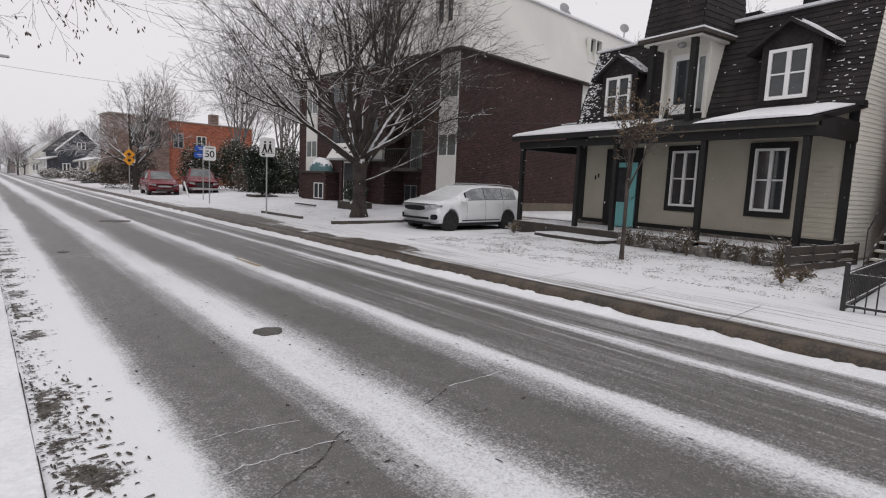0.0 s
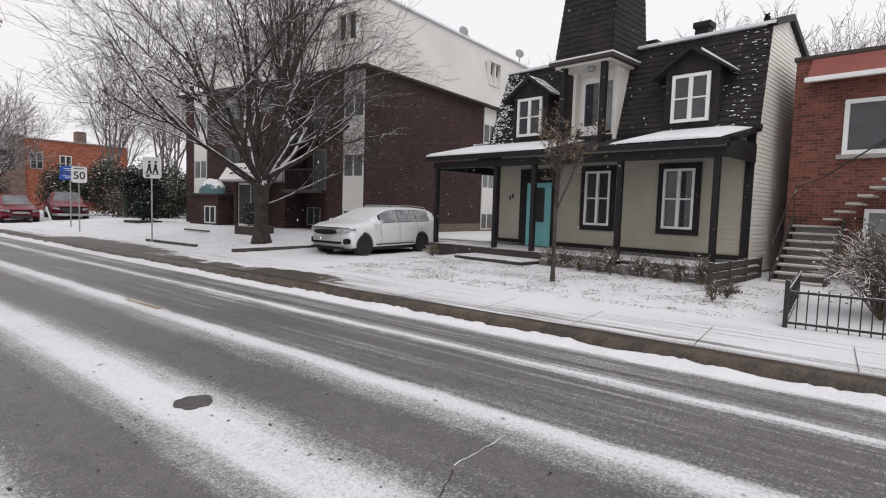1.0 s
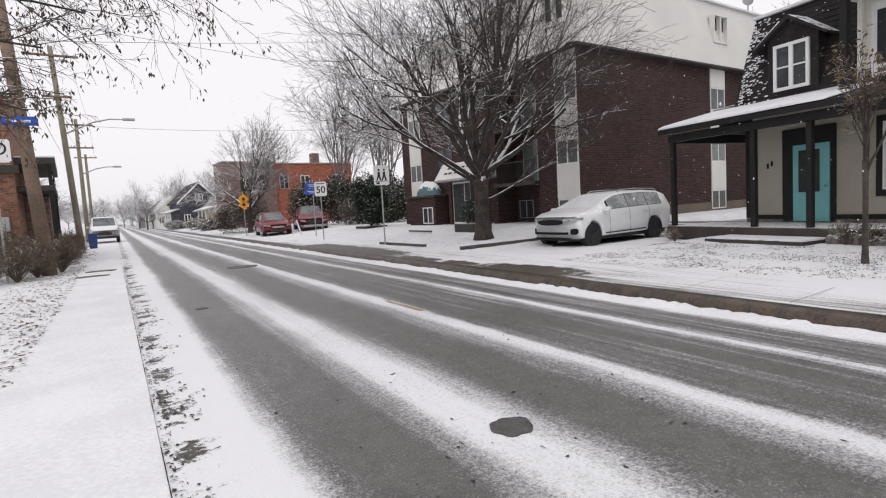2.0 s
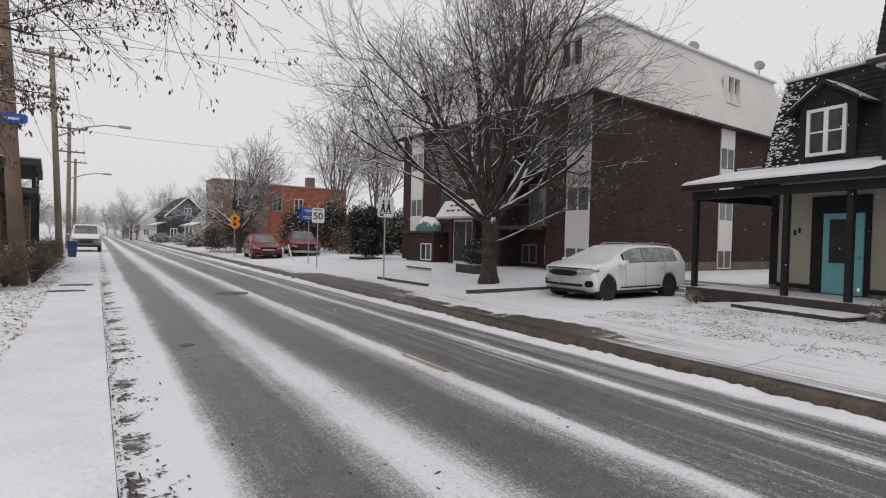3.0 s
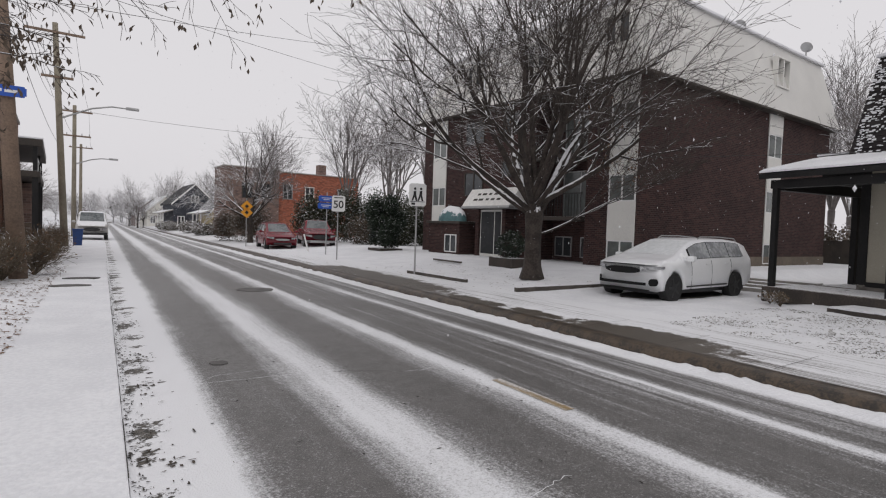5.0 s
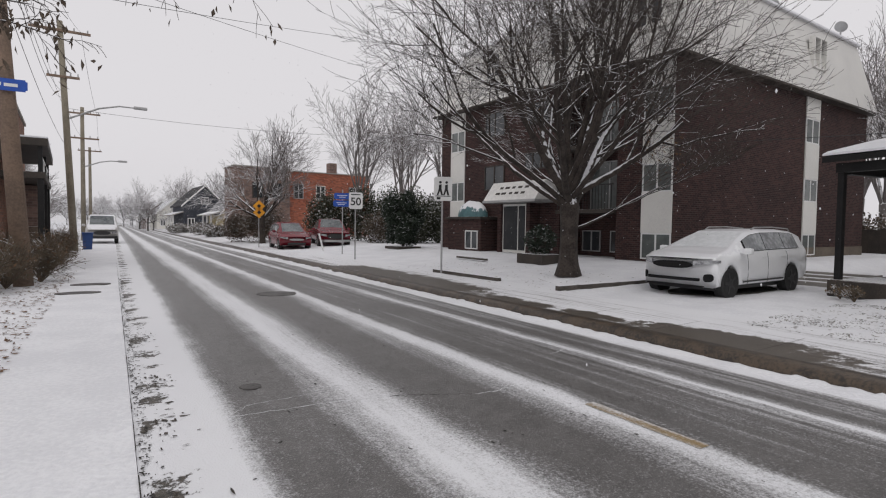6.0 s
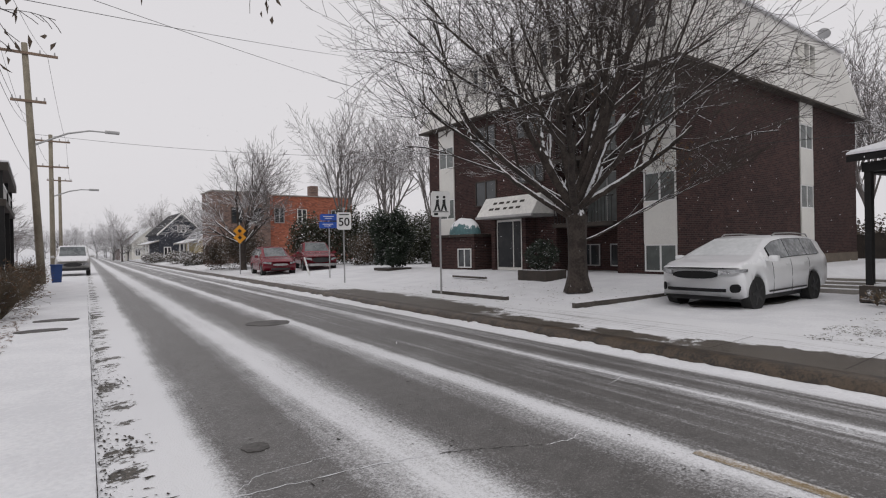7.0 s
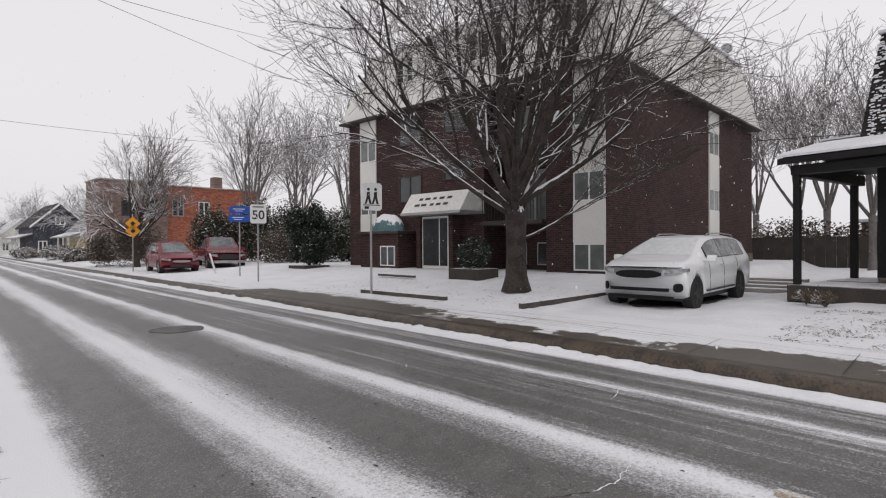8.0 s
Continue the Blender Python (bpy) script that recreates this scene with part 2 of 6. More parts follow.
    for cu, cy, ru, ry in thawed:                    # bare wet patches where a drive meets the street
        du = maths(nt, "DIVIDE", maths(nt, "SUBTRACT", uu, cu), ru)
        dy = maths(nt, "DIVIDE", maths(nt, "SUBTRACT", sep.outputs[1], cy), ry)
        d = maths(nt, "ADD", maths(nt, "MULTIPLY", du, du), maths(nt, "MULTIPLY", dy, dy))
        d = maths(nt, "ADD", d, maths(nt, "MULTIPLY", maths(nt, "SUBTRACT", blot, 0.5), 1.6))
        d = maths(nt, "ADD", d, maths(nt, "MULTIPLY", maths(nt, "SUBTRACT", noise_of(nt, pos, 5.0, 5, 0.7), 0.5), 2.4))
        k = maths(nt, "MULTIPLY", k, step(nt, d, 0.6, 1.15))
    far = step(nt, sep.outputs[1], 14.0, 48.0)         # snow cover rises further down the street
    k = maths(nt, "ADD", k, maths(nt, "MULTIPLY", far, 0.2))
    salt = noise_of(nt, pos, 30, 3, 0.75)              # loose crumbs of snow between bare stone
    k = maths(nt, "ADD", k, maths(nt, "MULTIPLY", maths(nt, "SUBTRACT", salt, 0.5), 0.8))
    k = maths(nt, "ADD", k, maths(nt, "MULTIPLY", maths(nt, "SUBTRACT", grain, 0.5), 0.9))
    k = step(nt, k, 0.14, 0.96)
    c = blend(nt, blot, dark, dark2)
    mottle = step(nt, noise_of(nt, pos, 7.0, 6, 0.75), 0.42, 0.62)
    c = blend(nt, maths(nt, "MULTIPLY", mottle, 0.32), c, tuple(0.4 * v for v in dark))
    c = blend(nt, maths(nt, "MULTIPLY", step(nt, grain, 0.5, 0.7), 0.5), c, tuple(1.9 * v for v in dark2))
    c = blend(nt, k, c, SNOW)
    if verge:                                          # leaves and turf thawed through beside the near pavement
        edge = maths(nt, "MULTIPLY", step(nt, u, -0.06, 0.02), maths(nt, "SUBTRACT", 1.0, step(nt, uu, 0.12, 0.5)))
        clump = maths(nt, "ADD", noise_of(nt, pos, 1.9, 2, 0.5), maths(nt, "MULTIPLY", noise_of(nt, pos, 16, 5, 0.75), 0.75))
        bare = step(nt, maths(nt, "ADD", clump, maths(nt, "MULTIPLY", edge, 0.4)), 1.29, 1.36)
        soil = blend(nt, step(nt, salt, 0.4, 0.6), (0.03, 0.027, 0.021), (0.095, 0.082, 0.066))
        bare = maths(nt, "MULTIPLY", bare, step(nt, edge, 0.02, 0.2))
        c = blend(nt, bare, c, soil)
        k = maths(nt, "SUBTRACT", k, maths(nt, "MULTIPLY", bare, 0.9))
    nt.links.new(c, bsdf.inputs["Base Color"])
    nt.links.new(maths(nt, "ADD", maths(nt, "MULTIPLY", k, 0.85 - rough), rough), bsdf.inputs["Roughness"])
    bsdf.inputs["Specular IOR Level"].default_value = 0.4
    b = nt.nodes.new("ShaderNodeBump")
    b.inputs["Strength"].default_value, b.inputs["Distance"].default_value = 0.6, 0.014
    nt.links.new(maths(nt, "ADD", maths(nt, "MULTIPLY", k, 0.8), grain), b.inputs["Height"])
    nt.links.new(b.outputs["Normal"], bsdf.inputs["Normal"])
    return m


ROAD = [(-0.1, 1.3), (0.5, 1.2), (0.6, 0.72), (0.7, 0.34), (0.88, 0.13), (1.3, 0.1), (1.38, 0.36), (1.52, 0.52), (1.68, 0.86), (1.92, 0.84), (2.06, 0.5), (2.26, 0.24), (2.4, 0.1), (2.8, 0.12),
        (2.94, 0.34), (3.1, 0.5), (3.26, 0.84), (3.38, 0.8), (3.48, 0.3), (3.68, 0.14), (4.3, 0.16), (4.6, 0.2), (4.72, 0.55), (4.84, 0.84), (4.93, 0.5), (5.03, 0.18), (5.3, 0.18), (5.42, 0.4), (5.58, 0.26), (5.76, 0.4), (5.9, 1.0), (6.4, 1.3)]
M_road = u_bands("wet asphalt with bands of snow", ROAD, (0.086, 0.082, 0.079), (0.146, 0.14, 0.136), 0.42, 0.42, verge=True)
WALK = [(6.3, 0.0), (6.56, 0.12), (6.66, 0.42), (6.84, 0.68), (7.2, 0.86), (7.8, 0.82), (8.4, 1.05), (9.2, 1.3)]
M_walk = u_bands("snowed pavement with a thawed edge", WALK, (0.05, 0.042, 0.034), (0.12, 0.102, 0.083), 0.85, 0.38, ((6.95, 10.6, 0.62, 1.75), (7.05, 20.4, 0.8, 4.4), (6.85, 15.0, 0.3, 1.1), (6.9, 13.0, 0.3, 0.7), (7.1, 24.0, 0.7, 1.4)))


# ---- mesh helpers ----
def box(bm, x0, y0, z0, x1, y1, z1, bevel=0.0):
    xs, ys, zs = sorted((x0, x1)), sorted((y0, y1)), sorted((z0, z1))
    r = bmesh.ops.create_cube(bm, size=1.0)
    for v in r["verts"]:
        v.co = Vector((xs[v.co.x > 0], ys[v.co.y > 0], zs[v.co.z > 0]))
    if bevel:
        bmesh.ops.bevel(bm, geom=list({e for v in r["verts"] for e in v.link_edges}), offset=bevel, segments=2, affect="EDGES", profile=0.7)
    return r["verts"]


def prism(bm, outline, axis, a, b):
    """A flat outline pushed from a to b along an axis (0 x, 1 y, 2 z); outline points fill the other two axes in order."""
    def place(p, d):
        q = list(p)
        q.insert(axis, d)
        return Vector(q)
    lo = [bm.verts.new(place(p, a)) for p in outline]
    hi = [bm.verts.new(place(p, b)) for p in outline]
    n = len(outline)
    for i in range(n):
        bm.faces.new((lo[i], lo[(i + 1) % n], hi[(i + 1) % n], hi[i]))
    bm.faces.new(lo[::-1])
    bm.faces.new(hi)
    bmesh.ops.recalc_face_normals(bm, faces=bm.faces)


def tube(bm, path, r0, r1=None, sides=8, close=True):
    r1 = r0 if r1 is None else r1
    path = [Vector(p) for p in path]
    rings = []
    for i, p in enumerate(path):
        d = (path[min(i + 1, len(path) - 1)] - path[max(i - 1, 0)]).normalized()
        q = d.to_track_quat("Z", "Y")
        r = r0 + (r1 - r0) * i / max(1, len(path) - 1)
        rings.append([bm.verts.new(p + q @ Vector((r * math.cos(a), r * math.sin(a), 0))) for a in (2 * math.pi * k / sides for k in range(sides))])
    for a, b in zip(rings, rings[1:]):
        for k in range(sides):
            bm.faces.new((a[k], a[(k + 1) % sides], b[(k + 1) % sides], b[k]))
    if close:
        bm.faces.new(rings[0][::-1])
        bm.faces.new(rings[-1])


def mesh_of(name, bm, material, smooth=False):
    me = bpy.data.meshes.new(name)
    bm.to_mesh(me)
    bm.free()
    me.materials.append(material)
    if smooth:
        me.polygons.foreach_set("use_smooth", [True] * len(me.polygons))
    return me


def part(name, bm, material, parent=None, label="", smooth=False):
    ob = new(name, mesh_of(name, bm, material, smooth))
    if parent is not None:
        ob.parent = parent
        ob.matrix_parent_inverse = parent.matrix_basis.inverted()
    return tagged(ob, label=label)


def thing(name, at, label, category, group="", kind=""):
    ob = new(name)
    ob.location = at
    ob.empty_display_size = 0.2
    return tagged(ob, label, category, group, kind)


def bm_box(*a, bevel=0.0):
    bm = bmesh.new()
    box(bm, *a, bevel=bevel)
    return bm


def raw(name, verts, faces, material, parent=None, label="", smooth=False):
    me = bpy.data.meshes.new(name)
    me.from_pydata(verts, [], faces)
    me.materials.append(material)
    if smooth:
        me.polygons.foreach_set("use_smooth", [True] * len(me.polygons))
    ob = new(name, me)
    if parent is not None:
        ob.parent = parent
        ob.matrix_parent_inverse = parent.matrix_basis.inverted()
    return tagged(ob, label=label)


# ---- ground ----
def smooth01(v):
    v = min(1.0, max(0.0, v))
    return v * v * (3 - 2 * v)


def ground_z(x, y):
    """Height of the land, without the road's own sheet."""
    u = x - SLANT * y
    if u < -0.055:
        return 0.055 + 0.012 * max(0.0, min(10.0, -u - 1.6))
    if u < 6.45:
        return -0.16
    z = 0.09 + 0.02 * smooth01((u - 6.5) / 3)
    lawn = smooth01((x - 9.6) / 6.5)
    apt = 0.3 * lawn * smooth01((y - 15.4) / 0.8)
    house = 0.12 * lawn * smooth01((11.5 - y) / 0.8)
    drive = 0.09 * smooth01((x - 9.0) / 2.0) * smooth01((y - 12.4) / 0.8) * smooth01((15.6 - y) / 0.5)
    return z + apt + house - drive


def sheet(name, us, ys, zf, material, bump=0.0, parent=None):
    verts, faces = [], []
    for y in ys:
        for u in us:
            x = u + SLANT * y
            z = zf(x, y)
            if bump:
                z += bump * (noise.noise((x * 1.7, y * 1.7, 0)) + 0.6 * noise.noise((x * 5, y * 5, 3)))
            verts.append((x, y, z))
    n = len(us)
    for j in range(len(ys) - 1):
        for i in range(n - 1):
            a = j * n + i
            faces.append((a, a + 1, a + n + 1, a + n))
    return raw(name, verts, faces, material, parent, smooth=True)


def span(*pieces):
    out = []
    for a, b, n in pieces:
        out += [a + (b - a) * i / n for i in range(n)]
    return out + [pieces[-1][1]]


ys_all = span((-400, -20, 10), (-20, -3, 20), (-3, 34, 190), (34, 70, 50), (70, 900, 30))
us_left = span((-900, -60, 8), (-60, -6, 14), (-6, -0.06, 40))
us_right = span((6.52, 6.6, 1), (6.6, 14, 50), (14, 40, 40), (40, 900, 10))
GROUND_US = us_left + [-0.058, -0.054] + [6.44] + us_right
ground = sheet("ground", GROUND_US, ys_all, ground_z, M_snow, 0.016)
tagged(ground, "fresh snow over lawns and yards", "ground", kind="structure")


def road_z(x, y):
    u = x - SLANT * y
    return 0.03 + 0.035 * (1 - ((u - 3.0) / 3.2) ** 2) - 0.05 * smooth01((u - 4.6) / 1.8)


road = sheet("road", span((-0.053, 0.5, 8), (0.5, 6.42, 60)), ys_all, road_z, M_road, 0.003)
tagged(road, "wet grey asphalt with wheel tracks between bands of snow", "road", kind="structure")


def slab_ground(x, y):
    return ground_z(x, y) + 0.012


pave = sheet("pavement", span((6.54, 9.0, 30)), ys_all, slab_ground, M_walk, 0.008)
tagged(pave, "snow-dusted concrete pavement with a wet brown edge", "pavement", kind="structure")
bm = bmesh.new()
rows = []
for y in ys_all:
    wave = 0.012 * noise.noise((0, y * 0.9, 7))
    dip = 0.0
    rows.append([bm.verts.new((u + wave + SLANT * y, y, z - (dip if z > 0 else 0))) for u, z in ((6.3, -0.12), (6.33, 0.0), (6.37, 0.065), (6.44, 0.098), (6.52, 0.106), (6.62, 0.108), (6.62, -0.1))])
for a, b in zip(rows, rows[1:]):
    for j in range(6):
        bm.faces.new((a[j], a[j + 1], b[j + 1], b[j]))
kerb = part("kerb", bm, mat("wet kerb concrete", (0.085, 0.062, 0.042), (0.028, 0.023, 0.019), 0.45, 30, 4, 0.6), smooth=True)
tagged(kerb, "wet brown concrete kerb along the road", "kerb", kind="structure")


# ---- house with a porch ----
def window(parent, face, lo, hi, zlo, zhi, plane, out, frame_mat, pane_mat, cols=2, rows=2, frame_w=0.07, depth=0.08, trim=None, trim_w=0.16):
    """A window in a wall. face 'x': the wall faces -x at x = plane, lo..hi run along y; 'y': it faces -y at y = plane, lo..hi along x."""
    def b(bm, a0, z0, a1, z1, d0, d1, bev=0.0):
        if face == "x":
            box(bm, plane - out * d0, a0, z0, plane - out * d1, a1, z1, bev)
        else:
            box(bm, a0, plane - out * d0, z0, a1, plane - out * d1, z1, bev)
    win = thing("window", (plane, (lo + hi) / 2, zlo) if face == "x" else ((lo + hi) / 2, plane, zlo), "", "")
    win.parent = parent
    win.matrix_parent_inverse = parent.matrix_basis.inverted()
    bm = bmesh.new()
    b(bm, lo + 0.01, zlo + 0.01, hi - 0.01, zhi - 0.01, 0.004, 0.024)
    part("pane", bm, pane_mat, win)
    bm = bmesh.new()
    b(bm, lo, zlo, lo + frame_w, zhi, 0.002, depth, 0.008)
    b(bm, hi - frame_w, zlo, hi, zhi, 0.002, depth, 0.008)
    b(bm, lo + frame_w, zlo, hi - frame_w, zlo + frame_w, 0.002, depth - 0.004, 0.008)
    b(bm, lo + frame_w, zhi - frame_w, hi - frame_w, zhi, 0.002, depth - 0.004, 0.008)
    for i in range(1, cols):
        c = lo + (hi - lo) * i / cols
        b(bm, c - frame_w * 0.65, zlo + frame_w, c + frame_w * 0.65, zhi - frame_w, 0.002, depth - 0.008, 0.008)
    for i in range(1, rows):
        c = zlo + (zhi - zlo) * i / rows
        b(bm, lo + frame_w, c - 0.02, hi - frame_w, c + 0.02, 0.002, depth - 0.016, 0.006)
    part("window_frame", bm, frame_mat, win)
    if trim:
        bm = bmesh.new()
        t = trim_w
        b(bm, lo - t, zlo - t, lo, zhi + t, 0.002, depth * 0.75, 0.01)
        b(bm, hi, zlo - t, hi + t, zhi + t, 0.002, depth * 0.75, 0.01)
        b(bm, lo, zhi, hi, zhi + t, 0.002, depth * 0.75, 0.01)
        b(bm, lo, zlo - t, hi, zlo, 0.002, depth * 0.85, 0.01)
        part("trim", bm, trim, win)
    return win


def courses(name, a, b, c, d, n, lap, axis_out, material, parent, label=""):
    """Overlapping boards or shingle rows on the quad a b (bottom) c d (top): each row is a part and stands proud at its foot."""
    a, b, c, d, o = (Vector(v) for v in (a, b, c, d, axis_out))
    for i in range(n):
        f0, f1 = i / n, (i + 1) / n
        p, q = a.lerp(d, f0), b.lerp(c, f0)
        r, s = b.lerp(c, f1), a.lerp(d, f1)
        bm = bmesh.new()
        m = 24                                       # the foot of a row is ragged
        lo, hi, back = [], [], []
        for j in range(m + 1):
            g = j / m
            foot = p.lerp(q, g)
            up = (s.lerp(r, g) - foot)
            ragged = 0.3 * noise.noise(foot * 7.0) if 0 < j < m else 0
            lo.append(bm.verts.new(foot + up * ragged + o * lap))
            hi.append(bm.verts.new(foot + up * 1.12))
            back.append(bm.verts.new(foot - o * 0.002))
        for j in range(m):
            bm.faces.new((lo[j], lo[j + 1], hi[j + 1], hi[j]))
            bm.faces.new((back[j], back[j + 1], lo[j + 1], lo[j]))
        part(name, bm, material, parent, label if i == 0 else "")


HX, HY0, HY1 = 15.1, 2.68, 10.79
# the two houses stand askew to the street: built square, then turned about the near corner
ASKEW = Matrix.Translation((HX, HY0, 0)) @ Matrix.Rotation(radians(-10.2), 4, "Z") @ Matrix.Translation((-HX, -HY0, 0))


def askew(*obs):
    for ob in obs:
        ob.matrix_basis = ASKEW @ ob.matrix_basis


house = thing("house", (15.1, 6.2, 0.2), "beige two-storey house with black shingled mansard, turret and porch", "house")
part("wall", bm_box(HX, HY0 + 0.03, 0.1, 23.0, HY1, 3.9), M_cream, house, "beige rendered wall")
part("plinth", bm_box(HX - 0.06, HY0 + 0.04, 0.0, HX, HY1 - 0.02, 0.62), M_stone, house, "rough stone base")
for i in range(27):                                   # beige boards between plinth and eave
    z0, z1 = 0.62 + 0.12 * i, 0.62 + 0.12 * (i + 1)
    bm = bmesh.new()
    vs = [bm.verts.new(q) for q in ((HX - 0.016, HY0 + 0.2, z0), (HX - 0.016, HY1 - 0.2, z0), (HX - 0.003, HY1 - 0.2, z1), (HX - 0.003, HY0 + 0.2, z1), (HX - 0.001, HY0 + 0.2, z0), (HX - 0.001, HY1 - 0.2, z0))]
    bm.faces.new(vs[:4])
    bm.faces.new((vs[4], vs[5], vs[1], vs[0]))
    part("clapboard", bm, M_cream, house)
# gable side in clapboard, from the ground to the roof slope
RX, RZ = HX + 0.62, 6.36            # upper edge of the mansard
KX, KZ = HX + 1.95, 6.8             # ridge
BX, BZ = HX + 7.9, 4.3              # rear eave
n_b = 62
for i in range(n_b):
    z0, z1 = 0.3 + 6.5 * i / n_b, 0.3 + 6.5 * (i + 1) / n_b
    zc = (z0 + z1) / 2
    xa = HX if zc < 3.9 else (HX + 0.1 + 0.52 * (zc - 3.9) / (RZ - 3.9) if zc < RZ else RX + (KX - RX) * (zc - RZ) / (KZ - RZ))
    xb = BX if zc < BZ else BX - (BX - KX) * (zc - BZ) / (KZ - BZ)
    if xb - xa < 0.1:
        continue
    bm = bmesh.new()
    vs = [bm.verts.new(q) for q in ((xa, HY0 - 0.002, z0), (xb, HY0 - 0.002, z0), (xb, HY0 + 0.012, z1), (xa, HY0 + 0.012, z1), (xa, HY0 + 0.02, z0), (xb, HY0 + 0.02, z0))]
    bm.faces.new(vs[:4])
    bm.faces.new((vs[4], vs[5], vs[1], vs[0]))
    part("clapboard", bm, M_siding, house)
bm = bmesh.new()
prism(bm, [(HX, 0.3), (BX, 0.3), (BX, BZ), (KX, KZ), (RX, RZ), (HX + 0.1, 3.9)], 1, HY0 + 0.02, HY0 + 0.2)
part("gable", bm, M_siding, house)
courses("shingle_course", (HX - 0.12, HY0 - 0.1, 3.84), (HX - 0.12, HY1 + 0.3, 3.84), (RX, HY1 + 0.1, RZ), (RX, HY0 - 0.02, RZ), 17, 0.022, (-1, 0, 0.2), M_shingle, house)
courses("shingle_course", (HX - 0.12, HY1 + 0.3, 3.84), (BX, HY1 + 0.3, 3.84), (BX - 1.5, HY1 + 0.1, RZ), (RX, HY1 + 0.1, RZ), 17, 0.022, (0, 1, 0.2), M_shingle, house)
bm = bmesh.new()
prism(bm, [(HX - 0.06, 3.84), (RX, RZ - 0.02), (KX, KZ - 0.02), (BX, BZ - 0.02), (BX, 3.84)], 1, HY0 + 0.22, HY1 - 0.02)
part("attic", bm, M_black, house)
bm = bmesh.new()
prism(bm, [(RX, RZ), (KX, KZ), (BX + 0.2, BZ), (BX + 0.2, BZ + 0.1), (KX, KZ + 0.1), (RX, RZ + 0.1)], 1, HY0 + 0.1, HY1)
part("roof", bm, M_snow, house, "snow-covered low roof")
bm = bmesh.new()
prism(bm, [(RX - 0.1, RZ), (RX, RZ - 0.04), (KX, KZ - 0.04), (BX + 0.25, BZ - 0.04), (BX + 0.25, BZ + 0.12), (KX, KZ + 0.14), (RX - 0.1, RZ + 0.1)], 1, HY0 - 0.12, HY0 + 0.1)
part("verge_board", bm, M_black, house)
part("roof_edge", bm_box(RX - 0.12, HY0 - 0.1, RZ, RX + 0.12, HY1 + 0.15, RZ + 0.08, bevel=0.02), M_snow, house, "snow lying along the roof edge")
part("soffit", bm_box(HX - 0.14, HY0 - 0.1, 3.76, HX + 0.05, HY1 + 0.3, 3.87), M_black, house)
for cy, sz, top in ((5.0, 0.2, 7.3), (6.55, 0.17, 7.05)):
    bm = bm_box(HX + 2.2, cy - sz, 6.2, HX + 2.2 + 1.8 * sz, cy + sz, top, bevel=0.02)
    box(bm, HX + 2.15, cy - sz - 0.05, top - 0.13, HX + 2.25 + 1.8 * sz, cy + sz + 0.05, top + 0.03, 0.015)
    part("chimney", bm, M_black, house)
for y in (HY0 + 0.0, HY1 - 0.2):
    part("corner_board", bm_box(HX - 0.05, y, 0.6, HX + 0.002, y + 0.2, 3.78, bevel=0.01), M_black, house)
part("sill_band", bm_box(HX - 0.07, HY0 + 0.21, 0.58, HX + 0.002, HY1 - 0.21, 0.7, bevel=0.01), M_black, house)
for lo, hi in ((4.04, 4.86), (6.42, 7.24)):
    window(house, "x", lo, hi, 1.28, 2.87, HX, 1, M_white, M_pane, 2, 2, 0.065, 0.09, M_black, 0.15)
# dormers
for yc in (4.25, 9.35):
    dorm = thing("dormer", (15.0, yc, 4.0), "", "")
    dorm.parent = house
    dorm.matrix_parent_inverse = house.matrix_basis.inverted()
    bm = bmesh.new()
    prism(bm, [(yc - 0.68, 3.95), (yc + 0.68, 3.95), (yc + 0.68, 5.4), (yc, 5.88), (yc - 0.68, 5.4)], 0, 14.98, 16.1)
    part("dormer_wall", bm, M_shingle, dorm)
    for sd in (-1, 1):
        bm = bmesh.new()
        prism(bm, [(yc, 5.86), (yc + sd * 1.0, 5.2), (yc + sd * 1.0, 5.27), (yc, 5.97)], 0, 14.78, 16.2)
        part("dormer_roof", bm, M_shingle, dorm)
        if (sd < 0) == (yc < 6):
            bm = bmesh.new()
            prism(bm, [(yc + sd * 0.25, 5.81), (yc + sd * 0.98, 5.28), (yc + sd * 0.98, 5.32), (yc + sd * 0.25, 5.87)], 0, 14.82, 16.1)
            part("snow_cap", bm, M_snow, dorm)
    window(dorm, "x", yc - 0.48, yc + 0.48, 4.05, 5.27, 14.975, 1, M_white, M_pane, 2, 2, 0.085, 0.07)
# turret over an open balcony bay
TY0, TY1, TX = 6.22, 7.78, 14.15
turret = thing("turret", (14.6, 6.5, 3.6), "", "")
turret.parent = house
turret.matrix_parent_inverse = house.matrix_basis.inverted()
IN = 0.3
for q in (((TX, TY0 - 0.12, 5.97), (TX, TY1 + 0.12, 5.97), (TX + IN, TY1 + 0.12 - IN, 9.4), (TX + IN, TY0 - 0.04, 9.4), (-1, 0, 0.15)),
          ((16.2, TY0 - 0.12, 5.97), (TX, TY0 - 0.12, 5.97), (TX + IN, TY0 - 0.04, 9.4), (15.8, TY0 - 0.04, 9.4), (0, -1, 0.15)),
          ((TX, TY1 + 0.12, 5.97), (16.2, TY1 + 0.12, 5.97), (15.8, TY1 + 0.12 - IN, 9.4), (TX + IN, TY1 + 0.12 - IN, 9.4), (0, 1, 0.15)),
          ((16.2, TY1 + 0.12, 5.97), (16.2, TY0 - 0.12, 5.97), (15.8, TY0 - 0.04, 9.4), (15.8, TY1 + 0.12 - IN, 9.4), (1, 0, 0.15))):
    courses("shingle_course", *q[:4], 22, 0.018, q[4], M_shingle, turret)
bm = bmesh.new()
